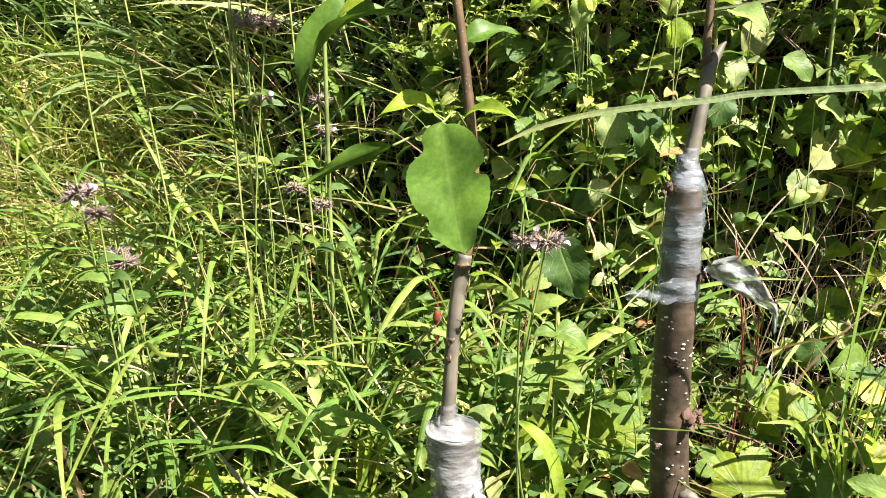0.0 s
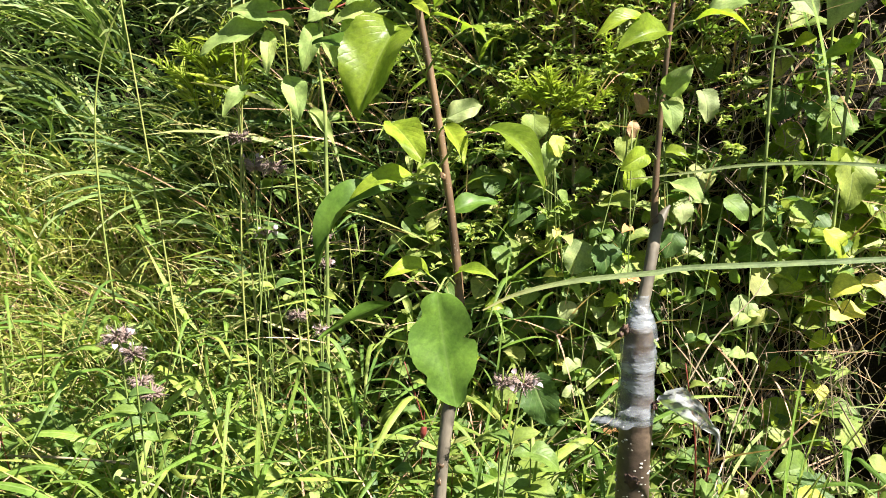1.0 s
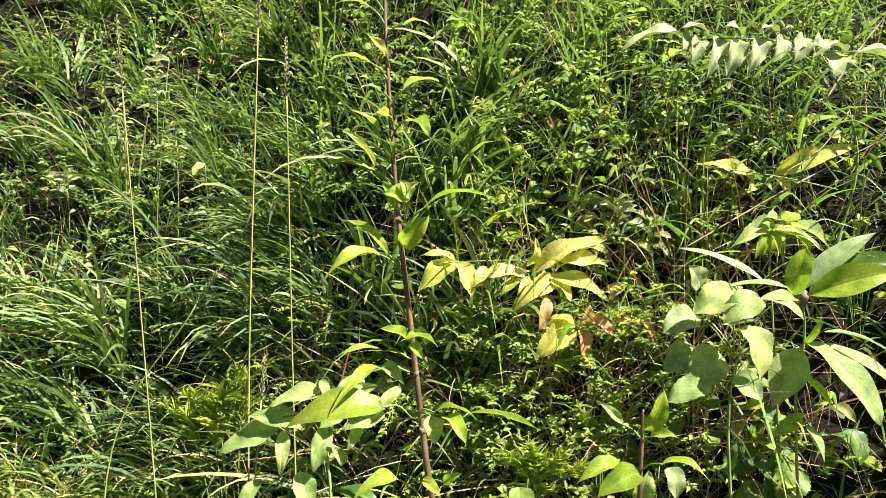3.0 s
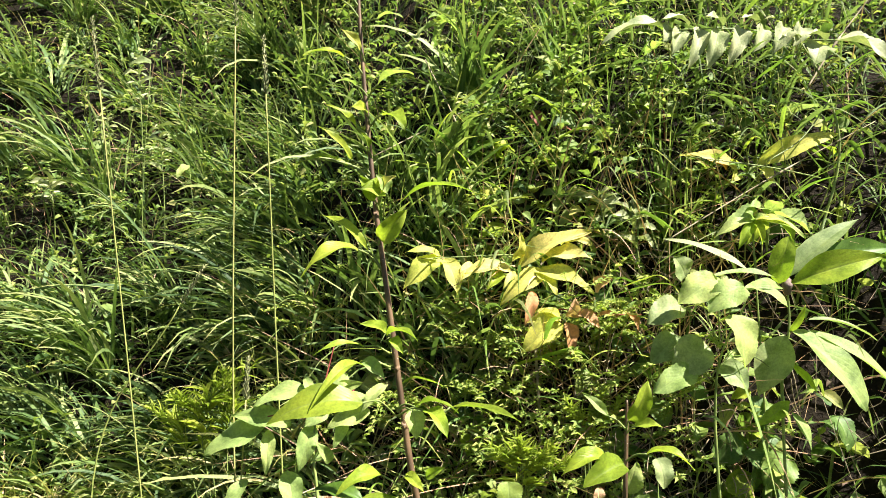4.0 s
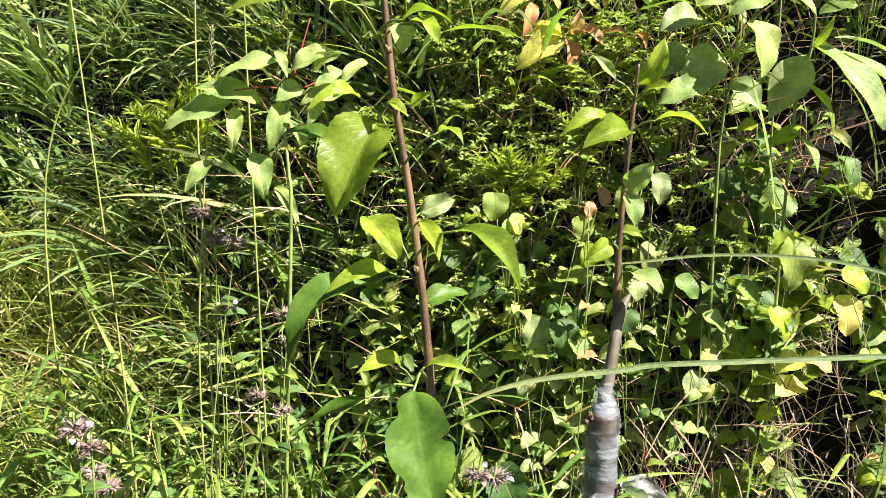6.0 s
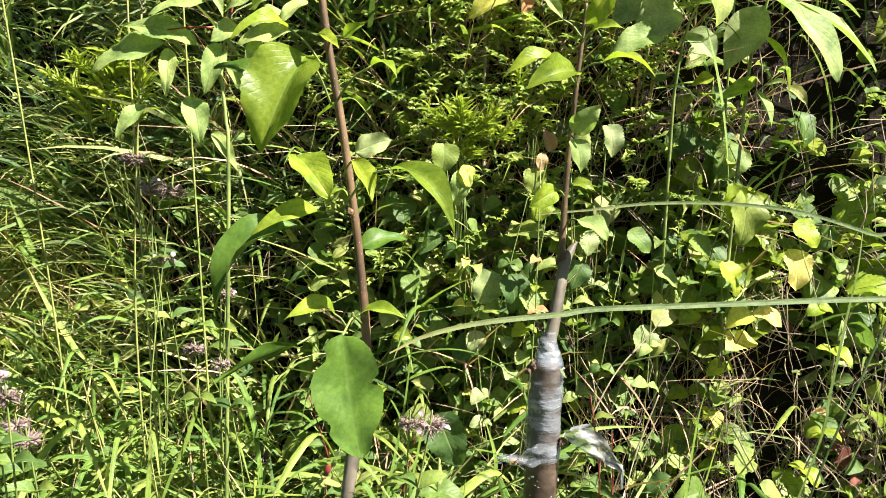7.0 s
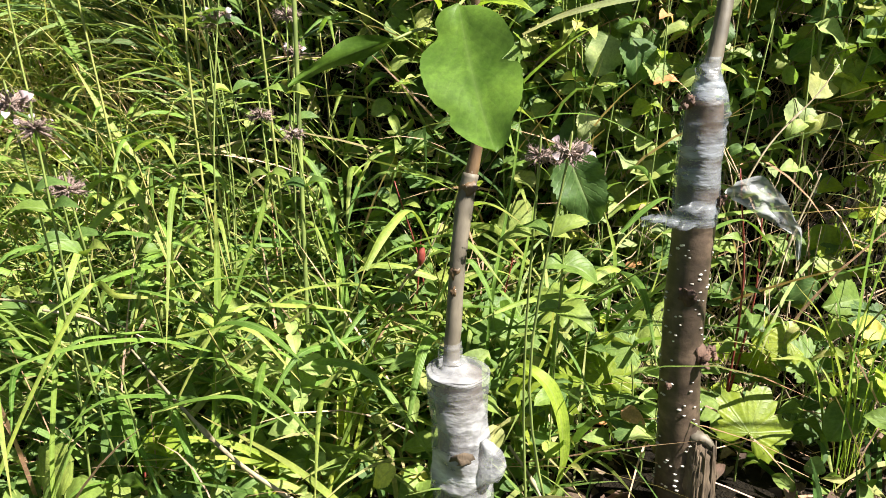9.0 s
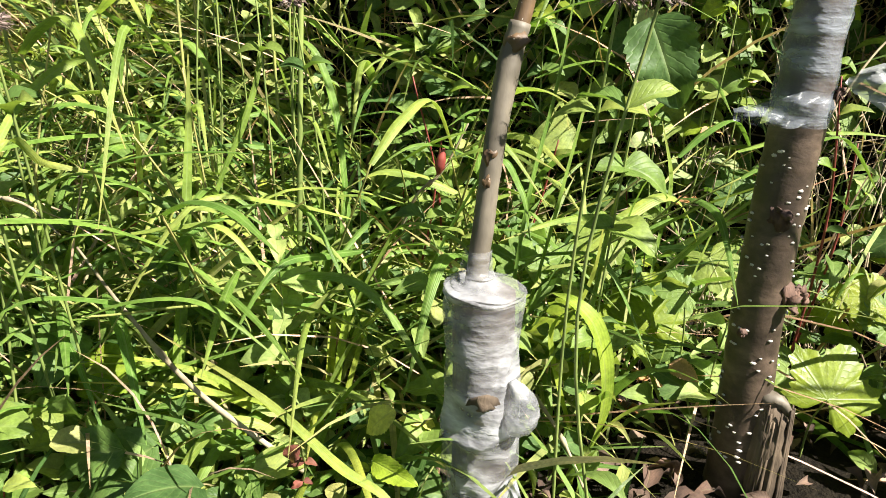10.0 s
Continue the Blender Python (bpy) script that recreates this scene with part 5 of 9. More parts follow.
hung_leaf(yellow_shrub, YELLOW_BASE, (0.188, 0.865, 0.838), (0.230, 0.835, 0.839), 0.025, LEAF_YELLOW, face=(0.4, -0.75, 0.8), fold=0.2, arch=0.12, teeth=12, bite=0.06, seed=1085)
hung_leaf(yellow_shrub, YELLOW_BASE, (0.118, 0.860, 0.796), (0.097, 0.830, 0.773), 0.017, LEAF_YELLOW, face=(0.4, -0.75, 0.8), fold=0.2, arch=0.12, teeth=12, bite=0.06, seed=1086)
hung_leaf(yellow_shrub, YELLOW_BASE, (0.179, 0.820, 0.719), (0.119, 0.800, 0.681), 0.040, LEAF_YELLOW, face=(0.4, -0.9, 0.7), fold=0.35, arch=0.12, teeth=9, bite=0.07, wave=0.08, seed=1087)
hung_leaf(yellow_shrub, YELLOW_BASE, (0.178, 0.820, 0.727), (0.139, 0.800, 0.739), 0.016, LEAF_YELLOW, face=(0.4, -0.9, 0.7), fold=0.35, arch=0.12, teeth=9, bite=0.07, wave=0.08, seed=1088)
hung_leaf(yellow_shrub, YELLOW_BASE, (0.187, 0.820, 0.720), (0.189, 0.800, 0.675), 0.023, LEAF_ORANGE, face=(0.4, -0.9, 0.7), fold=0.35, arch=0.12, teeth=9, bite=0.07, wave=0.08, seed=1089)
hung_leaf(yellow_shrub, YELLOW_BASE, (0.191, 0.820, 0.728), (0.201, 0.800, 0.753), 0.024, LEAF_ORANGE, face=(0.4, -0.9, 0.7), fold=0.35, arch=0.12, teeth=9, bite=0.07, wave=0.08, seed=1090)
hung_leaf(yellow_shrub, YELLOW_BASE, (0.201, 0.820, 0.731), (0.232, 0.800, 0.713), 0.023, LEAF_ORANGE, face=(0.4, -0.9, 0.7), fold=0.35, arch=0.12, teeth=9, bite=0.07, wave=0.08, seed=1091)
hung_leaf(yellow_shrub, YELLOW_BASE, (0.231, 0.820, 0.765), (0.250, 0.800, 0.782), 0.026, LEAF_ORANGE, face=(0.4, -0.9, 0.7), fold=0.35, arch=0.12, teeth=9, bite=0.07, wave=0.08, seed=1092)
hung_leaf(yellow_shrub, YELLOW_BASE, (0.274, 0.820, 0.730), (0.286, 0.800, 0.708), 0.015, LEAF_ORANGE, face=(0.4, -0.9, 0.7), fold=0.35, arch=0.12, teeth=9, bite=0.07, wave=0.08, seed=1093)
hung_leaf(yellow_shrub, YELLOW_BASE, (0.140, 0.820, 0.766), (0.126, 0.800, 0.719), 0.019, LEAF_ORANGE, face=(0.4, -0.9, 0.7), fold=0.35, arch=0.12, teeth=9, bite=0.07, wave=0.08, seed=1094)
hung_leaf(yellow_shrub, YELLOW_BASE, (0.231, 0.820, 0.726), (0.261, 0.800, 0.728), 0.011, LEAF_ORANGE, face=(0.4, -0.9, 0.7), fold=0.35, arch=0.12, teeth=9, bite=0.07, wave=0.08, seed=1095)
hung_leaf(yellow_shrub, YELLOW_BASE, (0.179, 0.820, 0.724), (0.130, 0.800, 0.725), 0.019, LEAF_YELLOW, face=(0.4, -0.9, 0.7), fold=0.35, arch=0.12, teeth=9, bite=0.07, wave=0.08, seed=1096)
part("leaf_rib", one(tube(smooth_line([(0.168, 0.890, 0.824), (0.181, 0.880, 0.831), (0.215, 0.870, 0.849), (0.233, 0.860, 0.860)], 6), [0.0012, 0.0007], 6)), GREEN_STEM, yellow_shrub, "", YELLOW_BASE)
part("leaf_rib", one(tube(smooth_line([(0.143, 0.860, 0.720), (0.175, 0.845, 0.739), (0.208, 0.840, 0.734), (0.257, 0.840, 0.729), (0.298, 0.840, 0.728)], 6), [0.0012, 0.0007], 6)), RED_STEM, yellow_shrub, "", YELLOW_BASE)
# soft light green compound leaves behind the slender sapling
SOFT_BASE = (-0.130, 0.560, 0.0)
soft_plant = thing("compound_leaf_seedling", SOFT_BASE, "tree seedling with soft light green compound leaves on red ribs", "seedling")
part("stem", one(tube(smooth_line([(-0.130, 0.560, -0.02), (-0.120, 0.570, 0.465), (-0.123, 0.575, 0.542), (-0.128, 0.580, 0.586), (-0.126, 0.590, 0.626)], 6), [0.0022, 0.0019, 0.0012], 8, 0.04)), GREEN_STEM, soft_plant, "", SOFT_BASE)
part("leaf_rib", one(tube(smooth_line([(-0.126, 0.590, 0.626), (-0.148, 0.585, 0.630), (-0.181, 0.580, 0.626)], 6), [0.0012, 0.0007], 6)), RED_STEM, soft_plant, "", SOFT_BASE)
part("leaf_rib", one(tube(smooth_line([(-0.126, 0.590, 0.626), (-0.117, 0.600, 0.665), (-0.108, 0.610, 0.705)], 6), [0.0012, 0.0007], 6)), RED_STEM, soft_plant, "", SOFT_BASE)
part("leaf_rib", one(tube(smooth_line([(-0.126, 0.590, 0.626), (-0.104, 0.600, 0.635), (-0.085, 0.610, 0.651)], 6), [0.0012, 0.0007], 6)), RED_STEM, soft_plant, "", SOFT_BASE)
hung_leaf(soft_plant, SOFT_BASE, (-0.088, 0.590, 0.670), (-0.119, 0.570, 0.644), 0.025, LEAF_SOFT, face=(0.3, -0.9, 0.7), fold=0.2, arch=0.07, teeth=13, bite=0.05, seed=1056)
hung_leaf(soft_plant, SOFT_BASE, (-0.137, 0.590, 0.657), (-0.196, 0.570, 0.643), 0.024, LEAF_SOFT, face=(0.3, -0.9, 0.7), fold=0.2, arch=0.07, teeth=13, bite=0.05, seed=1057)
hung_leaf(soft_plant, SOFT_BASE, (-0.156, 0.590, 0.615), (-0.220, 0.570, 0.631), 0.025, LEAF_SOFT, face=(0.3, -0.9, 0.7), fold=0.2, arch=0.07, teeth=13, bite=0.05, seed=1058)
hung_leaf(soft_plant, SOFT_BASE, (-0.187, 0.590, 0.614), (-0.256, 0.570, 0.586), 0.032, LEAF_SOFT, face=(0.3, -0.9, 0.7), fold=0.2, arch=0.07, teeth=13, bite=0.05, seed=1059)
hung_leaf(soft_plant, SOFT_BASE, (-0.183, 0.590, 0.609), (-0.181, 0.570, 0.562), 0.017, LEAF_SOFT, face=(0.4, -1, 0.5), fold=0.2, arch=0.12, teeth=13, bite=0.05, seed=1060)
hung_leaf(soft_plant, SOFT_BASE, (-0.131, 0.590, 0.615), (-0.143, 0.570, 0.565), 0.023, LEAF_SOFT, face=(0.4, -1, 0.5), fold=0.2, arch=0.12, teeth=13, bite=0.05, seed=1061)
hung_leaf(soft_plant, SOFT_BASE, (-0.114, 0.590, 0.633), (-0.134, 0.570, 0.615), 0.022, LEAF_SOFT, face=(0.4, -1, 0.5), fold=0.2, arch=0.07, teeth=13, bite=0.05, seed=1062)
hung_leaf(soft_plant, SOFT_BASE, (-0.044, 0.590, 0.658), (-0.072, 0.570, 0.629), 0.016, LEAF_SOFT, face=(0.35, -0.6, 0.9), fold=0.2, arch=0.12, teeth=13, bite=0.05, seed=1063)
hung_leaf(soft_plant, SOFT_BASE, (-0.063, 0.590, 0.630), (-0.108, 0.570, 0.614), 0.028, LEAF_SOFT, face=(0.3, -0.9, 0.7), fold=0.2, arch=0.07, teeth=13, bite=0.05, seed=1064)
hung_leaf(soft_plant, SOFT_BASE, (-0.091, 0.590, 0.619), (-0.103, 0.570, 0.591), 0.015, LEAF_SOFT, face=(0.4, -1, 0.5), fold=0.2, arch=0.12, teeth=13, bite=0.05, seed=1065)
hung_leaf(soft_plant, SOFT_BASE, (-0.139, 0.590, 0.668), (-0.122, 0.570, 0.640), 0.012, LEAF_SOFT, face=(0.4, -1, 0.5), fold=0.2, arch=0.12, teeth=13, bite=0.05, seed=1066)
hung_leaf(soft_plant, SOFT_BASE, (-0.162, 0.590, 0.562), (-0.146, 0.570, 0.516), 0.027, LEAF_SOFT, face=(0.4, -1, 0.5), fold=0.2, arch=0.12, teeth=13, bite=0.05, seed=1067)
hung_leaf(soft_plant, SOFT_BASE, (-0.111, 0.590, 0.571), (-0.121, 0.570, 0.597), 0.015, LEAF_SOFT, face=(0.4, -1, 0.5), fold=0.2, arch=0.12, teeth=13, bite=0.05, seed=1068)
hung_leaf(soft_plant, SOFT_BASE, (-0.100, 0.590, 0.650), (-0.070, 0.570, 0.664), 0.018, LEAF_SOFT, face=(0.4, -1, 0.5), fold=0.2, arch=0.07, teeth=13, bite=0.05, seed=1069)
hung_leaf(soft_plant, SOFT_BASE, (-0.067, 0.590, 0.646), (-0.095, 0.570, 0.633), 0.019, LEAF_SOFT, face=(0.3, -0.9, 0.7), fold=0.2, arch=0.07, teeth=13, bite=0.05, seed=1070)
hung_leaf(soft_plant, SOFT_BASE, (-0.209, 0.590, 0.553), (-0.231, 0.570, 0.520), 0.017, LEAF_SOFT, face=(0.35, -0.6, 0.9), fold=0.2, arch=0.12, teeth=13, bite=0.05, seed=1071)
hung_leaf(soft_plant, SOFT_BASE, (-0.141, 0.590, 0.527), (-0.110, 0.570, 0.492), 0.015, LEAF_SOFT, face=(0.4, -1, 0.5), fold=0.2, arch=0.12, teeth=13, bite=0.05, seed=1072)
# tall herb with long leaves on the bank
TALL_BASE = (0.450, 0.760, float(ground_height(0.45, 0.76)))
tall_herb = thing("tall_herb", TALL_BASE, "tall herb with long grey-green lance leaves in a crown", "herb")
part("stem", one(tube(smooth_line([(0.450, 0.760, float(ground_height(0.45, 0.76)) - 0.02), (0.464, 0.770, 0.605), (0.478, 0.765, 0.701), (0.478, 0.760, 0.760)], 6), [0.0022, 0.0019, 0.0015], 8, 0.04)), GREEN_STEM, tall_herb, "", TALL_BASE)
part("crown_bud", one(tube(smooth_line([(0.476, 0.755, 0.749), (0.475, 0.752, 0.760), (0.476, 0.752, 0.771)], 4), [0.004, 0.007, 0.003], 9, 0.2)), CALYX, tall_herb, "withered brown crown bud", TALL_BASE)
hung_leaf(tall_herb, TALL_BASE, (0.385, 0.710, 0.671), (0.440, 0.690, 0.490), 0.009, LEAF_SOFT, stalk=(0.462, 0.768, 0.640), face=(0.8, -0.6, 0.4), fold=0.2, arch=0.0, wave=0.0, shape="lance", label="straight narrow pale leaf", seed=990)
hung_leaf(tall_herb, TALL_BASE, (0.431, 0.745, 0.775), (0.333, 0.800, 0.846), 0.023, LEAF_SILVER, face=(0.2, -0.35, 1), fold=0.1, arch=0.05, shape="lance", wave=0.04, seed=1097)
hung_leaf(tall_herb, TALL_BASE, (0.461, 0.750, 0.771), (0.364, 0.730, 0.782), 0.019, LEAF_DULL, face=(0.3, -0.5, 0.9), fold=0.2, arch=0.06, shape="lance", wave=0.04, seed=1098)
hung_leaf(tall_herb, TALL_BASE, (0.465, 0.755, 0.764), (0.478, 0.740, 0.826), 0.031, LEAF_LIME, face=(-0.5, -0.9, 0.2), fold=0.2, arch=0.06, shape="oblong", wave=0.04, seed=1099)
hung_leaf(tall_herb, TALL_BASE, (0.476, 0.755, 0.771), (0.578, 0.760, 0.856), 0.034, LEAF_DULL, face=(-0.3, -0.8, 0.6), fold=0.2, arch=0.06, shape="lance", wave=0.04, seed=1100)
hung_leaf(tall_herb, TALL_BASE, (0.479, 0.750, 0.763), (0.591, 0.720, 0.796), 0.042, LEAF_LIME, face=(-0.2, -0.9, 0.4), fold=0.2, arch=0.06, shape="lance", wave=0.04, seed=1101)
hung_leaf(tall_herb, TALL_BASE, (0.509, 0.775, 0.786), (0.642, 0.790, 0.818), 0.034, LEAF_DEEP_SHADED, face=(0.1, -0.8, 0.5), fold=0.2, arch=0.06, shape="lance", wave=0.04, seed=1102)
hung_leaf(tall_herb, TALL_BASE, (0.466, 0.745, 0.757), (0.410, 0.720, 0.760), 0.026, LEAF_SOFT, face=(0.3, -0.7, 0.8), fold=0.2, arch=0.06, shape="oblong", wave=0.04, seed=1103)
hung_leaf(tall_herb, TALL_BASE, (0.413, 0.720, 0.763), (0.461, 0.710, 0.736), 0.027, LEAF_SOFT, face=(0.3, -0.7, 0.8), fold=0.2, arch=0.06, shape="oblong", wave=0.04, seed=1104)
hung_leaf(tall_herb, TALL_BASE, (0.472, 0.745, 0.702), (0.543, 0.690, 0.609), 0.045, LEAF_SOFT, face=(0.5, -0.8, 0.8), fold=0.2, arch=0.06, shape="oblong", wave=0.04, seed=1105)
hung_leaf(tall_herb, TALL_BASE, (0.494, 0.755, 0.699), (0.601, 0.720, 0.626), 0.032, LEAF_SOFT, face=(0.4, -0.6, 0.9), fold=0.2, arch=0.06, shape="oblong", wave=0.04, seed=1106)
hung_leaf(tall_herb, TALL_BASE, (0.470, 0.745, 0.699), (0.486, 0.720, 0.733), 0.012, LEAF_LIME, face=(0.35, -1, 0.45), fold=0.2, arch=0.06, shape="lance", wave=0.04, seed=1107)
hung_leaf(tall_herb, TALL_BASE, (0.503, 0.760, 0.715), (0.593, 0.760, 0.692), 0.018, LEAF_DULL, face=(0.3, -0.4, 1), fold=0.2, arch=0.06, shape="lance", wave=0.04, seed=1108)
hung_leaf(tall_herb, TALL_BASE, (0.472, 0.765, 0.695), (0.429, 0.750, 0.617), 0.049, LEAF_DULL, face=(-0.2, -1, 0.3), fold=0.2, arch=0.06, shape="lance", wave=0.04, seed=1109)
hung_leaf(tall_herb, TALL_BASE, (0.470, 0.755, 0.658), (0.498, 0.730, 0.622), 0.013, LEAF_LIME, face=(0.35, -1, 0.45), fold=0.2, arch=0.06, shape="lance", wave=0.04, seed=1110)
hung_leaf(tall_herb, TALL_BASE, (0.468, 0.755, 0.608), (0.417, 0.730, 0.580), 0.019, LEAF_LIME, face=(0.35, -1, 0.45), fold=0.2, arch=0.06, shape="lance", wave=0.04, seed=1111)
hung_leaf(tall_herb, TALL_BASE, (0.470, 0.755, 0.593), (0.485, 0.730, 0.551), 0.018, LEAF_SOFT, face=(0.35, -1, 0.45), fold=0.2, arch=0.06, shape="lance", wave=0.04, seed=1112)
NETTLE_BASE = (0.370, 0.740, float(ground_height(0.37, 0.74)))
heart_herb = thing("heart_leaf_herb", NETTLE_BASE, "tall herb with toothed heart-shaped dull green leaves", "herb")
part("stem", one(tube(smooth_line([(0.370, 0.740, float(ground_height(0.37, 0.74)) - 0.02), (0.366, 0.740, 0.506), (0.367, 0.735, 0.609), (0.379, 0.735, 0.674), (0.414, 0.735, 0.738)], 6), [0.0022, 0.0018, 0.001], 8, 0.04)), GREEN_STEM, heart_herb, "", NETTLE_BASE)
hung_leaf(heart_herb, NETTLE_BASE, (0.377, 0.725, 0.771), (0.323, 0.705, 0.743), 0.044, LEAF_SOFT, stalk=(0.379, 0.740, 0.680), face=(0.35, -0.8, 0.7), fold=0.22, arch=0.08, shape="broad", teeth=12, bite=0.06, seed=1113)
hung_leaf(heart_herb, NETTLE_BASE, (0.406, 0.715, 0.762), (0.356, 0.695, 0.732), 0.040, LEAF_SOFT, stalk=(0.379, 0.740, 0.680), face=(0.35, -0.8, 0.7), fold=0.22, arch=0.08, shape="broad", teeth=12, bite=0.06, seed=1114)
hung_leaf(heart_herb, NETTLE_BASE, (0.389, 0.710, 0.725), (0.398, 0.690, 0.660), 0.055, LEAF_SOFT, stalk=(0.379, 0.740, 0.680), face=(0.5, -0.9, 0.5), fold=0.22, arch=0.08, shape="broad", teeth=12, bite=0.06, seed=1115)
hung_leaf(heart_herb, NETTLE_BASE, (0.357, 0.735, 0.691), (0.312, 0.715, 0.648), 0.052, LEAF_DULL, stalk=(0.365, 0.740, 0.659), face=(0.1, -1, 0.4), fold=0.22, arch=0.08, shape="broad", teeth=12, bite=0.06, seed=1116)
hung_leaf(heart_herb, NETTLE_BASE, (0.335, 0.750, 0.738), (0.284, 0.730, 0.721), 0.043, LEAF_DULL, stalk=(0.379, 0.740, 0.680), face=(0.2, -0.8, 0.7), fold=0.22, arch=0.08, shape="broad", teeth=12, bite=0.06, seed=1117)
hung_leaf(heart_herb, NETTLE_BASE, (0.328, 0.750, 0.698), (0.290, 0.730, 0.665), 0.040, LEAF_DULL, stalk=(0.365, 0.740, 0.659), face=(0.1, -1, 0.4), fold=0.22, arch=0.08, shape="broad", teeth=12, bite=0.06, seed=1118)
hung_leaf(heart_herb, NETTLE_BASE, (0.339, 0.720, 0.653), (0.283, 0.700, 0.631), 0.036, LEAF_SOFT, stalk=(0.365, 0.740, 0.635), face=(0.35, -0.8, 0.7), fold=0.22, arch=0.08, shape="broad", teeth=12, bite=0.06, seed=1119)
hung_leaf(heart_herb, NETTLE_BASE, (0.381, 0.750, 0.659), (0.410, 0.730, 0.630), 0.037, LEAF_DULL, stalk=(0.365, 0.740, 0.641), face=(0.1, -1, 0.5), fold=0.22, arch=0.08, shape="broad", teeth=12, bite=0.06, seed=1123)
hung_leaf(heart_herb, NETTLE_BASE, (0.347, 0.770, 0.778), (0.331, 0.750, 0.804), 0.035, LEAF_DULL, stalk=(0.379, 0.740, 0.680), face=(0.1, -1, 0.4), fold=0.22, arch=0.08, shape="broad", teeth=12, bite=0.06, seed=1124)
STAR_BASE = (0.455, 0.815, float(ground_height(0.455, 0.815)))
star_herb = thing("bank_seedling", STAR_BASE, "seedling with a star of pale lime leaves on the bank", "seedling")
part("stem", one(tube(smooth_line([(0.455, 0.815, float(ground_height(0.455, 0.815)) - 0.02), (0.453, 0.805, 0.784), (0.453, 0.800, 0.854)], 6), [0.0016, 0.001], 7)), GREEN_STEM, star_herb, "", STAR_BASE)
hung_leaf(star_herb, STAR_BASE, (0.453, 0.800, 0.854), (0.394, 0.785, 0.837), 0.019, LEAF_SOFT, face=(0.3, -0.7, 0.8), fold=0.25, arch=0.12, shape="lance", teeth=8, bite=0.05, seed=1125)
hung_leaf(star_herb, STAR_BASE, (0.453, 0.800, 0.854), (0.440, 0.785, 0.868), 0.014, LEAF_SOFT, face=(0.3, -0.7, 0.8), fold=0.25, arch=0.12, shape="lance", teeth=8, bite=0.05, seed=1126)
hung_leaf(star_herb, STAR_BASE, (0.453, 0.800, 0.854), (0.471, 0.785, 0.860), 0.014, LEAF_SOFT, face=(0.3, -0.7, 0.8), fold=0.25, arch=0.12, shape="lance", teeth=8, bite=0.05, seed=1127)
hung_leaf(star_herb, STAR_BASE, (0.453, 0.800, 0.854), (0.520, 0.785, 0.832), 0.020, LEAF_SOFT, face=(0.3, -0.7, 0.8), fold=0.25, arch=0.12, shape="lance", teeth=8, bite=0.05, seed=1128)
hung_leaf(star_herb, STAR_BASE, (0.453, 0.800, 0.854), (0.425, 0.785, 0.817), 0.016, LEAF_LIME, face=(0.3, -0.7, 0.8), fold=0.25, arch=0.12, shape="lance", teeth=8, bite=0.05, seed=1129)
hung_leaf(star_herb, STAR_BASE, (0.453, 0.800, 0.854), (0.460, 0.785, 0.821), 0.020, LEAF_LIME, face=(0.3, -0.7, 0.8), fold=0.25, arch=0.12, shape="lance", teeth=8, bite=0.05, seed=1130)
hung_leaf(star_herb, STAR_BASE, (0.453, 0.800, 0.854), (0.498, 0.785, 0.849), 0.016, LEAF_YELLOW, face=(0.3, -0.7, 0.8), fold=0.25, arch=0.12, shape="lance", teeth=8, bite=0.05, seed=1131)
# drooping pale compound leaves higher on the bank
PALE_BASE = (0.560, 0.960, float(ground_height(0.56, 0.96)))
pale_shrub = thing("compound_leaf_shrub", PALE_BASE, "shrub with drooping pale green compound leaves on the bank", "shrub")
part("stem", one(tube(smooth_line([(0.560, 0.960, float(ground_height(0.56, 0.96)) - 0.02), (0.636, 0.940, 0.944), (0.630, 0.930, 1.060), (0.587, 0.920, 1.156)], 6), [0.0026, 0.002, 0.0013], 8, 0.05)), GREEN_STEM, pale_shrub, "", PALE_BASE)
part("leaf_rib", one(tube(smooth_line([(0.596, 0.920, 1.156), (0.504, 0.910, 1.175), (0.420, 0.900, 1.178), (0.355, 0.890, 1.175)], 6), [0.0012, 0.0007], 6)), GREEN_STEM, pale_shrub, "", PALE_BASE)
part("leaf_rib", one(tube(smooth_line([(0.596, 0.920, 1.156), (0.636, 0.910, 1.150), (0.683, 0.900, 1.146)], 6), [0.0012, 0.0007], 6)), GREEN_STEM, pale_shrub, "", PALE_BASE)
hung_leaf(pale_shrub, PALE_BASE, (0.481, 0.940, 0.954), (0.392, 0.920, 0.983), 0.031, LEAF_YELLOW, face=(0.35, -1, 0.4), fold=0.25, arch=0.12, teeth=9, bite=0.06, seed=1132)
hung_leaf(pale_shrub, PALE_BASE, (0.466, 0.940, 0.955), (0.437, 0.920, 0.969), 0.023, LEAF_ORANGE, face=(0.35, -1, 0.4), fold=0.25, arch=0.12, teeth=9, bite=0.06, seed=1133)
hung_leaf(pale_shrub, PALE_BASE, (0.475, 0.940, 0.958), (0.479, 0.920, 0.966), 0.023, LEAF_YELLOW, face=(0.35, -0.7, 0.8), fold=0.25, arch=0.12, teeth=9, bite=0.06, seed=1134)
hung_leaf(pale_shrub, PALE_BASE, (0.483, 0.940, 0.948), (0.467, 0.920, 0.934), 0.020, LEAF_YELLOW, face=(0.35, -1, 0.4), fold=0.25, arch=0.12, teeth=9, bite=0.06, seed=1135)
hung_leaf(pale_shrub, PALE_BASE, (0.513, 0.940, 0.962), (0.636, 0.920, 1.006), 0.034, LEAF_YELLOW, face=(0.35, -1, 0.35), fold=0.25, arch=0.12, teeth=9, bite=0.06, seed=1136)
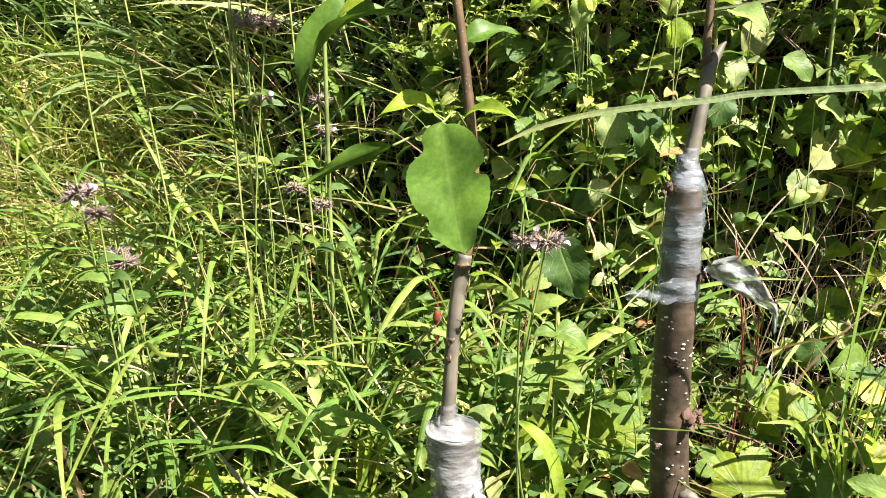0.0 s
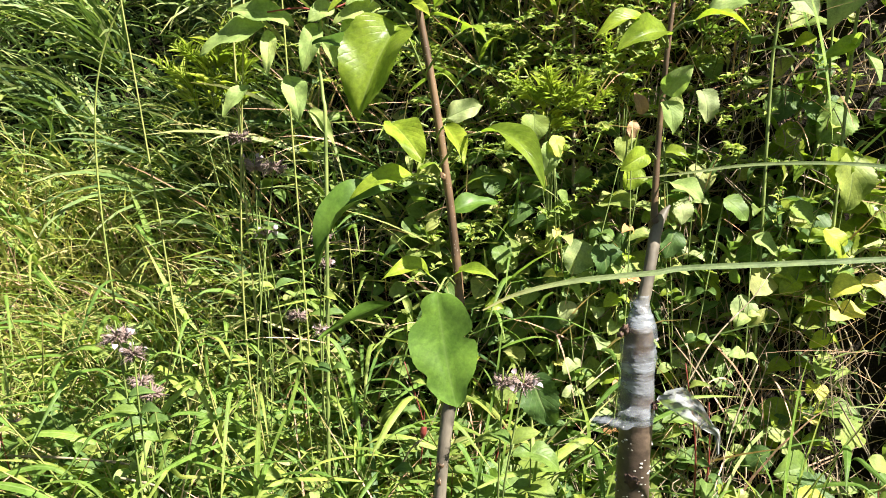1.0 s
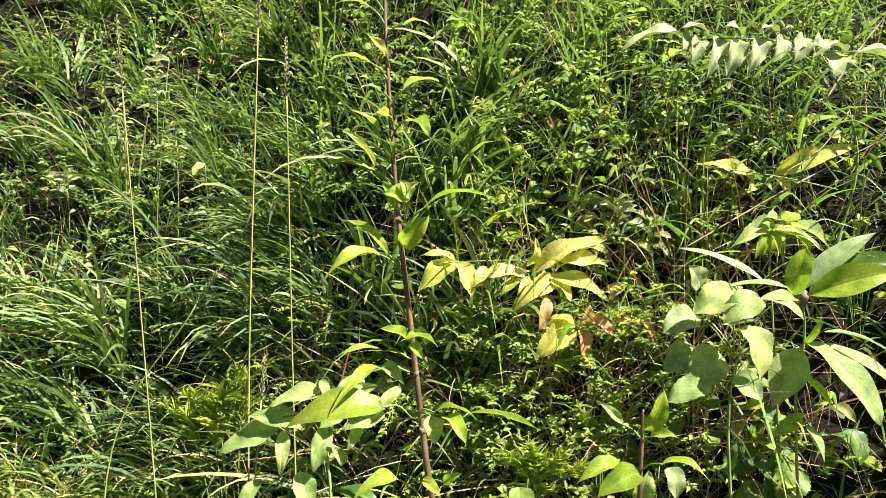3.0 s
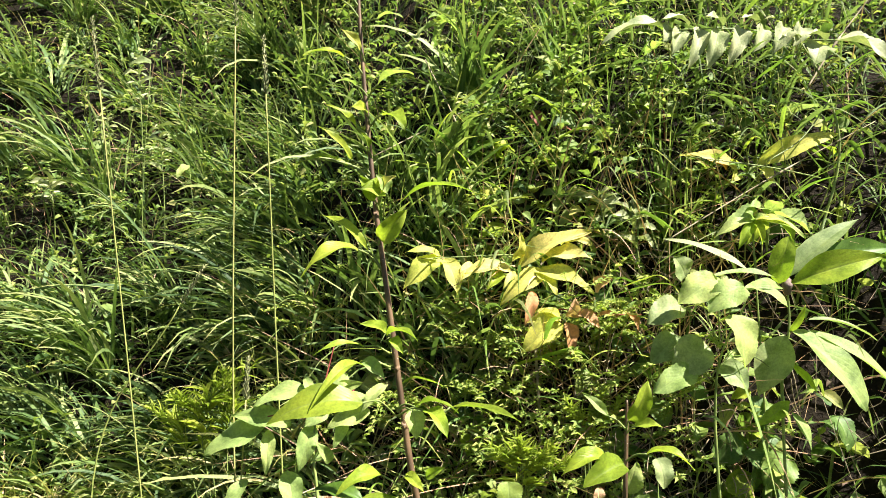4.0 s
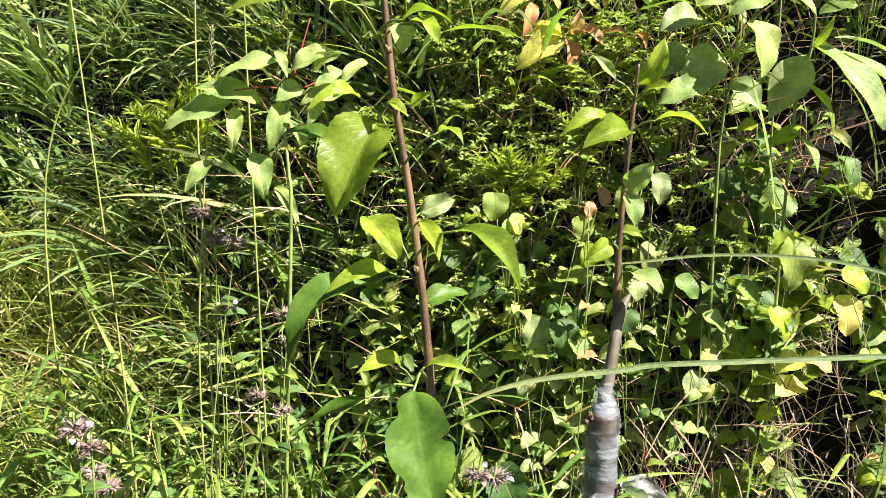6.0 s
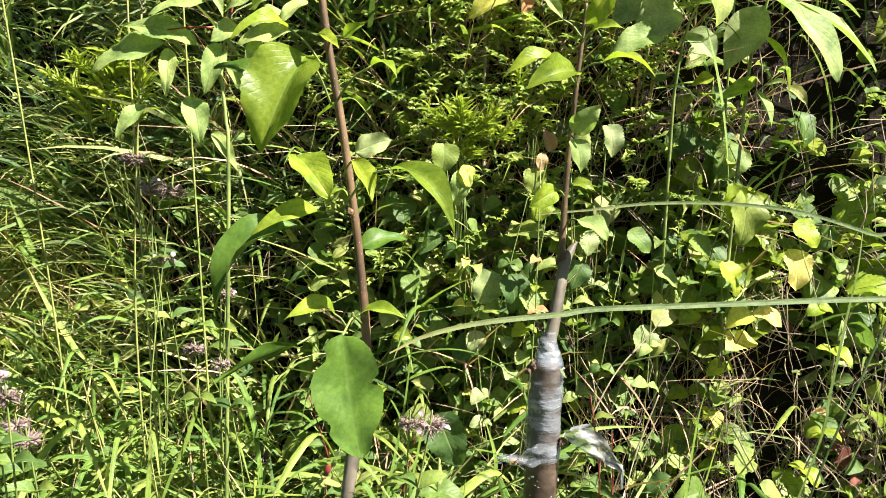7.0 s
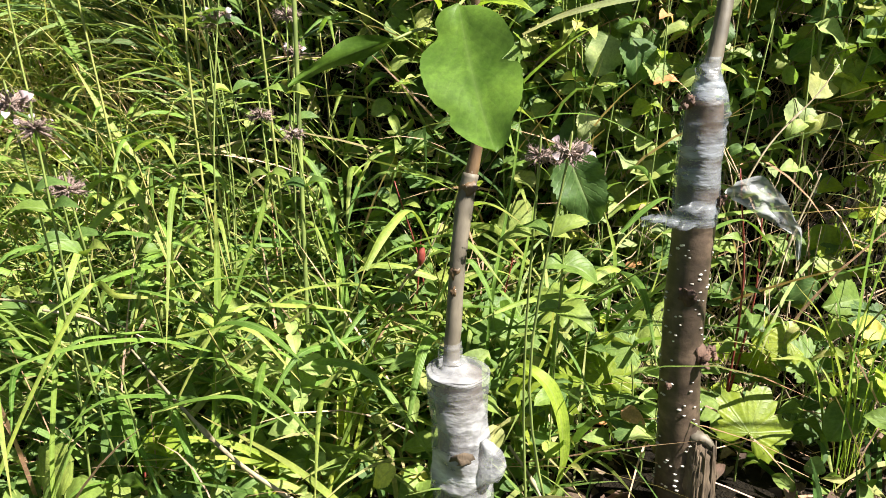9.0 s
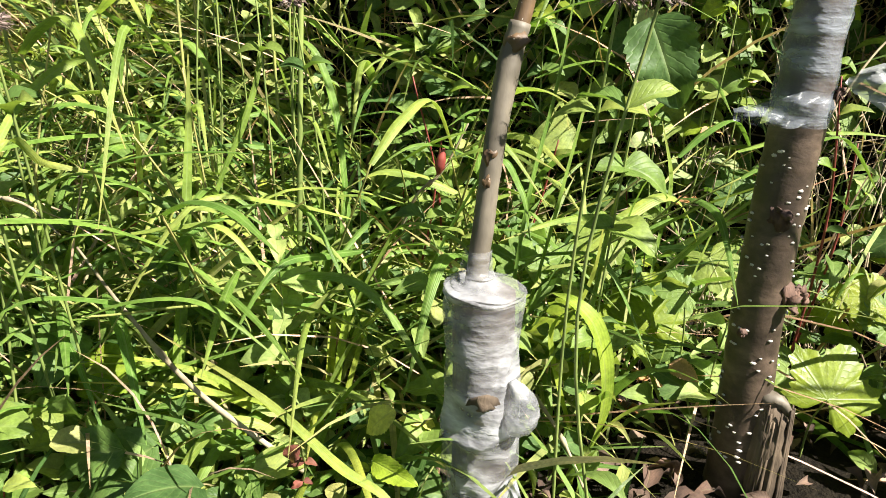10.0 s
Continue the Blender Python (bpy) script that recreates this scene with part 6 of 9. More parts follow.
hung_leaf(pale_shrub, PALE_BASE, (0.517, 0.940, 0.956), (0.526, 0.920, 0.928), 0.027, LEAF_YELLOW, face=(0.35, -1, 0.35), fold=0.25, arch=0.12, teeth=9, bite=0.06, seed=1137)
hung_leaf(pale_shrub, PALE_BASE, (0.386, 0.910, 1.185), (0.365, 0.885, 1.158), 0.031, LEAF_SILVER, face=(0.4, -0.9, 0.6), fold=0.35, arch=0.12, teeth=9, bite=0.07, seed=1138)
hung_leaf(pale_shrub, PALE_BASE, (0.400, 0.910, 1.181), (0.377, 0.885, 1.137), 0.031, LEAF_SILVER, face=(0.4, -0.9, 0.6), fold=0.35, arch=0.12, teeth=9, bite=0.07, seed=1139)
hung_leaf(pale_shrub, PALE_BASE, (0.427, 0.910, 1.183), (0.402, 0.885, 1.110), 0.031, LEAF_SILVER, face=(0.4, -0.9, 0.6), fold=0.35, arch=0.12, teeth=9, bite=0.07, seed=1140)
hung_leaf(pale_shrub, PALE_BASE, (0.456, 0.910, 1.178), (0.430, 0.885, 1.109), 0.031, LEAF_SILVER, face=(0.4, -0.9, 0.6), fold=0.35, arch=0.12, teeth=9, bite=0.07, seed=1141)
hung_leaf(pale_shrub, PALE_BASE, (0.491, 0.910, 1.180), (0.465, 0.885, 1.113), 0.031, LEAF_SILVER, face=(0.4, -0.9, 0.6), fold=0.35, arch=0.12, teeth=9, bite=0.07, seed=1142)
hung_leaf(pale_shrub, PALE_BASE, (0.528, 0.910, 1.175), (0.503, 0.885, 1.131), 0.031, LEAF_SILVER, face=(0.4, -0.9, 0.6), fold=0.35, arch=0.12, teeth=9, bite=0.07, seed=1143)
hung_leaf(pale_shrub, PALE_BASE, (0.559, 0.910, 1.177), (0.532, 0.885, 1.128), 0.031, LEAF_SILVER, face=(0.4, -0.9, 0.6), fold=0.35, arch=0.12, teeth=9, bite=0.07, seed=1144)
hung_leaf(pale_shrub, PALE_BASE, (0.589, 0.910, 1.172), (0.563, 0.885, 1.138), 0.031, LEAF_SILVER, face=(0.4, -0.9, 0.6), fold=0.35, arch=0.12, teeth=9, bite=0.07, seed=1145)
hung_leaf(pale_shrub, PALE_BASE, (0.376, 0.910, 1.186), (0.270, 0.885, 1.168), 0.031, LEAF_SILVER, face=(0.35, -0.6, 0.9), fold=0.3, arch=0.12, teeth=9, bite=0.07, seed=1146)
hung_leaf(pale_shrub, PALE_BASE, (0.412, 0.910, 1.188), (0.366, 0.885, 1.197), 0.020, LEAF_SILVER, face=(0.35, -0.6, 0.9), fold=0.3, arch=0.12, teeth=9, bite=0.07, seed=1147)
hung_leaf(pale_shrub, PALE_BASE, (0.465, 0.910, 1.185), (0.432, 0.885, 1.194), 0.022, LEAF_SILVER, face=(0.35, -0.6, 0.9), fold=0.3, arch=0.12, teeth=9, bite=0.07, seed=1148)
hung_leaf(pale_shrub, PALE_BASE, (0.518, 0.910, 1.183), (0.488, 0.885, 1.189), 0.020, LEAF_SILVER, face=(0.35, -0.6, 0.9), fold=0.3, arch=0.12, teeth=9, bite=0.07, seed=1149)
hung_leaf(pale_shrub, PALE_BASE, (0.585, 0.910, 1.146), (0.550, 0.885, 1.157), 0.022, LEAF_SILVER, face=(0.35, -0.6, 0.9), fold=0.3, arch=0.12, teeth=9, bite=0.07, seed=1150)
hung_leaf(pale_shrub, PALE_BASE, (0.611, 0.910, 1.144), (0.591, 0.885, 1.105), 0.045, LEAF_SILVER, face=(0.35, -0.6, 0.9), fold=0.3, arch=0.12, teeth=9, bite=0.07, seed=1151)
hung_leaf(pale_shrub, PALE_BASE, (0.637, 0.910, 1.148), (0.706, 0.885, 1.104), 0.041, LEAF_SILVER, face=(0.35, -0.6, 0.9), fold=0.3, arch=0.12, teeth=9, bite=0.07, seed=1152)
hung_leaf(pale_shrub, PALE_BASE, (0.620, 0.910, 1.149), (0.584, 0.885, 1.155), 0.022, LEAF_SILVER, face=(0.35, -0.6, 0.9), fold=0.3, arch=0.12, teeth=9, bite=0.07, seed=1153)
part("leaf_rib", one(tube(smooth_line([(0.630, 0.930, 1.060), (0.569, 0.900, 0.992), (0.504, 0.870, 0.953)], 6), [0.0012, 0.0007], 6)), GREEN_STEM, pale_shrub, "", PALE_BASE)
part("leaf_rib", one(tube(smooth_line([(0.605, 0.930, 0.934), (0.508, 0.880, 0.946), (0.388, 0.850, 0.961)], 6), [0.0012, 0.0007], 6)), GREEN_STEM, pale_shrub, "", PALE_BASE)
hung_leaf(pale_shrub, PALE_BASE, (0.484, 0.850, 0.865), (0.417, 0.825, 0.845), 0.036, LEAF_SOFT, stalk=(0.494, 0.870, 0.816), face=(0.38, -0.7, 0.8), fold=0.35, arch=0.12, teeth=9, bite=0.09, seed=227)
hung_leaf(pale_shrub, PALE_BASE, (0.491, 0.850, 0.869), (0.548, 0.825, 0.835), 0.033, LEAF_SOFT, stalk=(0.494, 0.870, 0.816), face=(0.38, -0.7, 0.8), fold=0.35, arch=0.12, teeth=9, bite=0.09, seed=228)
hung_leaf(pale_shrub, PALE_BASE, (0.486, 0.850, 0.873), (0.460, 0.825, 0.880), 0.027, LEAF_SOFT, stalk=(0.494, 0.870, 0.816), face=(0.38, -0.7, 0.8), fold=0.35, arch=0.12, teeth=9, bite=0.09, seed=229)
hung_leaf(pale_shrub, PALE_BASE, (0.494, 0.850, 0.871), (0.501, 0.825, 0.886), 0.028, LEAF_SOFT, stalk=(0.494, 0.870, 0.816), face=(0.38, -0.7, 0.8), fold=0.35, arch=0.12, teeth=9, bite=0.09, seed=230)
hung_leaf(pale_shrub, PALE_BASE, (0.496, 0.850, 0.860), (0.521, 0.825, 0.824), 0.029, LEAF_LIME, stalk=(0.494, 0.870, 0.816), face=(0.38, -0.7, 0.8), fold=0.35, arch=0.12, teeth=9, bite=0.09, seed=231)
hung_leaf(pale_shrub, PALE_BASE, (0.482, 0.850, 0.861), (0.453, 0.825, 0.826), 0.027, LEAF_LIME, stalk=(0.494, 0.870, 0.816), face=(0.38, -0.7, 0.8), fold=0.35, arch=0.12, teeth=9, bite=0.09, seed=232)
# single long blades that arch across
lone_blade([(0.780, 0.500, 0.150), (0.700, 0.430, 0.360), (0.550, 0.390, 0.415), (0.247, 0.365, 0.408), (0.183, 0.355, 0.403), (0.128, 0.345, 0.398), (0.089, 0.335, 0.390), (0.065, 0.325, 0.380)], [0.0030, 0.0040, 0.0042, 0.0042, 0.0040, 0.0032, 0.0010], BLADE_GREY, "long grey-green grass blade arching low in front of the saplings", (0, 0.5, 1))
lone_blade([(0.420, 0.430, 0.250), (0.496, 0.460, 0.441), (0.465, 0.470, 0.454), (0.414, 0.490, 0.469), (0.357, 0.505, 0.474), (0.290, 0.515, 0.472), (0.232, 0.520, 0.464), (0.183, 0.525, 0.458)], [0.0020, 0.0034, 0.0034, 0.0032, 0.0028, 0.0010], BLADE_GREY, "thin grey-green blade arching beside the shoot", (0, 0.5, 1))
lone_blade([(0.385, 0.500, 0.000), (0.451, 0.500, 0.237), (0.459, 0.500, 0.297), (0.466, 0.500, 0.363), (0.478, 0.510, 0.415), (0.491, 0.530, 0.456)], [0.0060, 0.0110, 0.0110, 0.0080, 0.0020], BLADE_GREY, "broad upright grass blade beside the thick trunk", (0.6, 0.8, 0.1))
lone_blade([(0.099, 0.440, 0.034), (0.104, 0.435, 0.068), (0.101, 0.430, 0.102), (0.092, 0.430, 0.128), (0.078, 0.435, 0.140), (0.067, 0.450, 0.138)], [0.0060, 0.0130, 0.0145, 0.0140, 0.0100, 0.0010], BLADE_LIME, "broad yellow-green blade arching beside the wrapped stock", (0.6, 0.8, 0.1))
lone_blade([(0.101, 0.445, 0.033), (0.112, 0.450, 0.048), (0.129, 0.455, 0.060), (0.153, 0.460, 0.065)], [0.0040, 0.0090, 0.0080, 0.0010], BLADE_LIME, "short yellow-green blade bending to the ground", (0.3, -0.5, 1))
lone_blade([(0.100, 0.470, 0.000), (0.069, 0.460, 0.101), (0.085, 0.470, 0.124), (0.093, 0.475, 0.149), (0.096, 0.480, 0.176)], [0.0040, 0.0070, 0.0060, 0.0010], BLADE_LIME, "yellow-green upright blade beside the wrapped stock", (0.6, 0.8, 0.1))
lone_blade([(-0.105, 0.420, 0.000), (-0.180, 0.420, -0.036), (-0.171, 0.430, 0.049), (-0.167, 0.450, 0.142), (-0.166, 0.465, 0.212), (-0.164, 0.470, 0.264)], [0.0070, 0.0085, 0.0085, 0.0060, 0.0010], BLADE, "long upright bright grass blade", (0.6, 0.8, 0.1))
lone_blade([(-0.076, 0.400, 0.003), (-0.060, 0.400, 0.064), (-0.030, 0.390, 0.111), (0.007, 0.360, 0.147)], [0.0052, 0.0075, 0.0060, 0.0008], BLADE, "bright green grass blade in the meadow", (0.5, 0.7, 0.1))
lone_blade([(-0.077, 0.450, 0.047), (-0.057, 0.450, 0.092), (-0.032, 0.440, 0.123), (0.000, 0.430, 0.143)], [0.0042, 0.0060, 0.0048, 0.0006], BLADE, "bright green grass blade in the meadow", (0.5, 0.7, 0.1))
lone_blade([(-0.044, 0.500, 0.145), (-0.028, 0.500, 0.156), (0.001, 0.490, 0.161), (0.009, 0.480, 0.160)], [0.0052, 0.0075, 0.0060, 0.0008], BLADE, "bright green grass blade in the meadow", (0.5, 0.7, 0.1))
lone_blade([(-0.133, 0.340, 0.045), (-0.117, 0.360, 0.073), (-0.098, 0.380, 0.071), (-0.068, 0.380, 0.057)], [0.0056, 0.0080, 0.0064, 0.0008], BLADE, "bright green grass blade in the meadow", (0.5, 0.7, 0.1))
lone_blade([(-0.185, 0.360, 0.011), (-0.108, 0.360, 0.051), (-0.061, 0.360, 0.083), (-0.044, 0.370, 0.103)], [0.0049, 0.0070, 0.0056, 0.0007], BLADE, "bright green grass blade in the meadow", (0.5, 0.7, 0.1))
lone_blade([(-0.217, 0.420, 0.058), (-0.130, 0.430, 0.087), (-0.054, 0.440, 0.121), (-0.013, 0.450, 0.139)], [0.0052, 0.0075, 0.0060, 0.0008], BLADE, "bright green grass blade in the meadow", (0.5, 0.7, 0.1))
lone_blade([(-0.006, 0.320, 0.074), (-0.035, 0.330, 0.086), (-0.085, 0.360, 0.101), (-0.162, 0.400, 0.111)], [0.0042, 0.0060, 0.0048, 0.0006], BLADE, "bright green grass blade in the meadow", (0.5, 0.7, 0.1))
lone_blade([(-0.251, 0.400, 0.205), (-0.250, 0.460, 0.247), (-0.214, 0.500, 0.266), (-0.192, 0.520, 0.267)], [0.0042, 0.0060, 0.0048, 0.0006], BLADE, "bright green grass blade in the meadow", (0.5, 0.7, 0.1))
lone_blade([(-0.100, 0.600, 0.151), (-0.114, 0.620, 0.211), (-0.134, 0.630, 0.255), (-0.165, 0.640, 0.266)], [0.0056, 0.0080, 0.0064, 0.0008], BLADE, "bright green grass blade in the meadow", (0.5, 0.7, 0.1))
lone_blade([(-0.186, 0.550, 0.158), (-0.168, 0.560, 0.205), (-0.158, 0.570, 0.246), (-0.160, 0.580, 0.278)], [0.0042, 0.0060, 0.0048, 0.0006], BLADE, "bright green grass blade in the meadow", (0.5, 0.7, 0.1))
lone_blade([(-0.194, 0.330, 0.230), (-0.188, 0.360, 0.220), (-0.167, 0.380, 0.211)], [0.0028, 0.0040, 0.0032, 0.0004], BLADE, "bright green grass blade in the meadow", (0.5, 0.7, 0.1))
lone_blade([(0.053, 0.500, 0.094), (0.065, 0.520, 0.155), (0.079, 0.540, 0.231), (0.086, 0.550, 0.274)], [0.0035, 0.0050, 0.0040, 0.0005], BLADE, "bright green grass blade in the meadow", (0.5, 0.7, 0.1))
lone_blade([(0.022, 0.470, 0.209), (0.043, 0.460, 0.199), (0.051, 0.450, 0.170)], [0.0042, 0.0060, 0.0048, 0.0006], BLADE, "bright green grass blade in the meadow", (0.5, 0.7, 0.1))
lone_blade([(0.167, 0.560, 0.076), (0.180, 0.570, 0.125), (0.195, 0.580, 0.176), (0.194, 0.580, 0.210)], [0.0035, 0.0050, 0.0040, 0.0005], BLADE, "bright green grass blade in the meadow", (0.5, 0.7, 0.1))
lone_blade([(0.041, 0.500, 0.096), (0.048, 0.520, 0.179), (0.061, 0.540, 0.256), (0.069, 0.550, 0.333)], [0.0035, 0.0050, 0.0040, 0.0005], BLADE, "bright green grass blade in the meadow", (0.6, 0.8, 0.1))
lone_blade([(0.157, 0.620, 0.118), (0.160, 0.620, 0.169), (0.147, 0.620, 0.218)], [0.0057, 0.0082, 0.0065, 0.0008], BLADE, "bright green grass blade in the meadow", (0.6, 0.8, 0.1))
lone_blade([(0.097, 0.500, 0.112), (0.101, 0.500, 0.168), (0.105, 0.500, 0.195)], [0.0049, 0.0070, 0.0056, 0.0007], BLADE, "bright green grass blade in the meadow", (0.6, 0.8, 0.1))
lone_blade([(-0.187, 0.830, 0.273), (-0.191, 0.830, 0.355), (-0.211, 0.830, 0.416), (-0.244, 0.830, 0.438), (-0.269, 0.830, 0.436)], [0.0074, 0.0106, 0.0085, 0.0011], BLADE, "bright green grass blade in the meadow", (0.6, 0.8, 0.1))
lone_blade([(-0.329, 0.770, 0.133), (-0.376, 0.780, 0.201), (-0.428, 0.790, 0.278), (-0.465, 0.800, 0.340)], [0.0066, 0.0095, 0.0076, 0.0009], BLADE, "bright green grass blade in the meadow", (0.6, 0.8, 0.1))
lone_blade([(-0.507, 0.920, 0.260), (-0.532, 0.920, 0.351), (-0.559, 0.920, 0.422)], [0.0080, 0.0114, 0.0091, 0.0011], BLADE, "bright green grass blade in the meadow", (0.6, 0.8, 0.1))
lone_blade([(-0.331, 0.910, 0.338), (-0.361, 0.910, 0.408), (-0.405, 0.930, 0.459)], [0.0059, 0.0085, 0.0068, 0.0008], BLADE, "bright green grass blade in the meadow", (0.6, 0.8, 0.1))
lone_blade([(0.480, 0.850, 0.494), (0.452, 0.840, 0.576), (0.424, 0.840, 0.656), (0.413, 0.840, 0.681)], [0.0080, 0.0115, 0.0092, 0.0012], BLADE, "bright green grass blade in the meadow", (0.6, 0.8, 0.1))
lone_blade([(-0.197, 0.860, 0.328), (-0.213, 0.860, 0.382), (-0.249, 0.860, 0.420), (-0.276, 0.860, 0.423)], [0.0097, 0.0138, 0.0110, 0.0014], BLADE, "bright green grass blade in the meadow", (0.6, 0.8, 0.1))
lone_blade([(0.334, 0.500, 0.118), (0.341, 0.520, 0.183), (0.353, 0.540, 0.248), (0.364, 0.550, 0.285)], [0.0056, 0.0080, 0.0064, 0.0008], BLADE, "bright green grass blade in the meadow", (0.6, 0.8, 0.1))
lone_blade([(0.358, 0.550, 0.126), (0.377, 0.570, 0.174), (0.400, 0.590, 0.234)], [0.0059, 0.0084, 0.0067, 0.0008], BLADE, "bright green grass blade in the meadow", (0.6, 0.8, 0.1))
# thin upright flowering stalks
grass_stalk([(-0.300, 0.600, 0.000), (-0.333, 0.620, 0.342), (-0.411, 0.620, 1.039)], 0.1)
grass_stalk([(-0.205, 0.600, 0.000), (-0.236, 0.620, 0.570), (-0.231, 0.620, 1.112)], 0.1)
grass_stalk([(-0.160, 0.640, 0.000), (-0.191, 0.660, 0.593), (-0.205, 0.660, 1.034)], 0.08)
grass_stalk([(-0.420, 0.680, 0.000), (-0.461, 0.700, 0.530), (-0.339, 0.700, 0.764)], 0.06)
grass_stalk([(-0.210, 0.580, 0.000), (-0.232, 0.600, 0.335), (-0.214, 0.600, 0.643)], 0.05)
# flowering and dry heads of wild basil
basil((-0.235, 0.356, 0.341), 0.013, "lilac")
basil((-0.222, 0.356, 0.327), 0.01, "lilac")
basil((-0.223, 0.380, 0.284), 0.012, "dry")
basil((0.093, 0.360, 0.314), 0.013, "lilac")
basil((0.077, 0.370, 0.311), 0.01, "dry")
basil((-0.205, 0.607, 0.387), 0.015, "lilac")
basil((-0.221, 0.620, 0.468), 0.014, "lilac")
basil((-0.189, 0.600, 0.464), 0.015, "dark")
basil((-0.132, 0.580, 0.391), 0.013, "dark")
basil((-0.128, 0.580, 0.361), 0.01, "lilac")
basil((-0.151, 0.550, 0.310), 0.012, "dark")
basil((-0.124, 0.550, 0.295), 0.01, "lilac")
basil((-0.398, 0.700, 0.104), 0.015, "lilac")
basil((-0.124, 0.700, 0.131), 0.014, "dry")
basil((-0.227, 0.600, 0.496), 0.014, "dark")
basil((-0.211, 0.600, 0.463), 0.01, "dry")
basil((-0.539, 0.600, 0.148), 0.012, "dry")
basil((-0.256, 0.420, 0.279), 0.011, "dry")
# palmate and round leaved herbs
lobed_herb((0.268, 0.506, 0.068), 0.060, LEAF_GREEN, (0.1, -0.8, 0.6), 30)
lobed_herb((0.269, 0.470, 0.007), 0.054, LEAF_GREEN, (0.1, -0.5, 0.9), -40)
lobed_herb((0.088, 0.520, 0.070), 0.063, LEAF_GREEN, (-0.2, -0.7, 0.8), 190)
lobed_herb((0.136, 0.575, 0.066), 0.051, LEAF_GREEN, (0.1, -0.7, 0.7), 20)
lobed_herb((0.071, 0.420, 0.020), 0.045, LEAF_GREEN, (0, -0.5, 0.9), 150)
lobed_herb((0.169, 0.860, 0.387), 0.082, LEAF_HERB, (0, -0.9, 0.5), 160)
lobed_herb((0.205, 0.840, 0.384), 0.059, LEAF_HERB, (0.1, -0.8, 0.6), 10)
lobed_herb((0.072, 0.580, 0.112), 0.047, LEAF_HERB, (0, -0.6, 0.8), 60)
lobed_herb((0.024, 0.550, 0.093), 0.051, LEAF_HERB, (0, -0.6, 0.8), -60)
lobed_herb((0.152, 0.580, 0.079), 0.059, LEAF_GREEN, (0, -0.8, 0.7), 0)
lobed_herb((0.171, 0.520, 0.053), 0.039, LEAF_HERB, (0, -0.6, 0.8), 0)
lobed_herb((0.028, 0.720, 0.127), 0.054, LEAF_HERB, (0, -0.7, 0.7), 0)
lobed_herb((0.412, 0.830, 0.414), 0.074, LEAF_HERB, (0, -0.9, 0.5), 180)
lobed_herb((0.174, 0.830, 0.378), 0.080, LEAF_SOFT, (0, -0.9, 0.5), 170)
lobed_herb((0.303, 0.770, 0.242), 0.048, LEAF_HERB, (0, -0.7, 0.8), 40)
lobed_herb((-0.187, 0.750, 0.138), 0.044, LEAF_HERB, (0, -0.7, 0.8), 0)
lobed_herb((0.283, 0.830, 0.407), 0.059, LEAF_HERB, (0.1, -0.9, 0.5), 150)
lobed_herb((0.131, 0.850, 0.437), 0.066, LEAF_SOFT, (0, -0.9, 0.5), 200)
lobed_herb((-0.220, 0.660, 0.110), 0.044, LEAF_HERB, (0.1, -0.6, 0.8), 200)
spread = np.random.default_rng(41)
for k in range(34):
    x, y = spread.uniform(0.0, 0.55) if k % 4 else spread.uniform(-0.3, 0.0), spread.uniform(0.54, 0.76)
    lift = float(ground_height(x, y)) + spread.uniform(0.03, 0.13)
    if math.hypot(x - 0.2, y - 0.46) > 0.09:
        lobed_herb((x, y - 0.02, lift), spread.uniform(0.030, 0.050), LEAF_GREEN if k % 5 == 0 else LEAF_HERB, (spread.uniform(-0.2, 0.4), -0.7, spread.uniform(0.5, 0.9)), spread.uniform(-180, 180))
# single broad leaves on long stalks
stalked_leaf((-0.249, 0.700, 0.111), 0.040, 0.026, LEAF_HERB, (0.25, -0.08, 0.04), (0.37, -0.63, 0.96), "heart")
stalked_leaf((-0.263, 0.640, 0.108), 0.050, 0.035, LEAF_HERB, (0.68, -0.06, -0.4), (-0.07, -0.92, 0.69), "heart")
stalked_leaf((-0.209, 0.710, 0.105), 0.032, 0.026, LEAF_LIME, (-0.24, -0.53, -0.4), (0.27, -0.8, 0.59), "ovate")
stalked_leaf((-0.262, 0.500, 0.071), 0.039, 0.031, LEAF_HERB, (-0.68, -0.04, -0.49), (0.21, -0.94, 0.5), "heart")
stalked_leaf((-0.218, 0.500, 0.077), 0.038, 0.030, LEAF_HERB, (-0.58, -0.45, 0.19), (0.34, -0.86, 0.98), "heart")
stalked_leaf((-0.404, 0.510, 0.124), 0.058, 0.038, LEAF_LIME, (-0.64, 0.08, -0.44), (0.38, -0.81, 0.51), "ovate")
stalked_leaf((-0.554, 0.620, 0.117), 0.038, 0.029, LEAF_LIME, (-0.67, -0.5, -0.55), (0.05, -0.7, 0.5), "broad")
stalked_leaf((-0.213, 0.420, 0.065), 0.044, 0.036, LEAF_LIME, (-0.87, -0.35, -0.36), (0.25, -0.91, 0.74), "heart")
stalked_leaf((-0.352, 0.420, 0.112), 0.052, 0.034, LEAF_HERB, (-0.89, 0.08, -0.58), (0.27, -0.58, 0.51), "ovate")
stalked_leaf((-0.596, 0.840, 0.157), 0.052, 0.040, LEAF_LIME, (-0.27, -0.2, -0.59), (-0.08, -0.91, 0.98), "heart")
stalked_leaf((-0.559, 0.910, 0.213), 0.053, 0.041, LEAF_LIME, (-0.76, -0.43, 0.06), (0.13, -0.74, 0.95), "broad")
stalked_leaf((-0.384, 0.890, 0.254), 0.049, 0.031, LEAF_LIME, (0.55, -0.52, -0.0), (0.3, -0.57, 0.52), "heart")
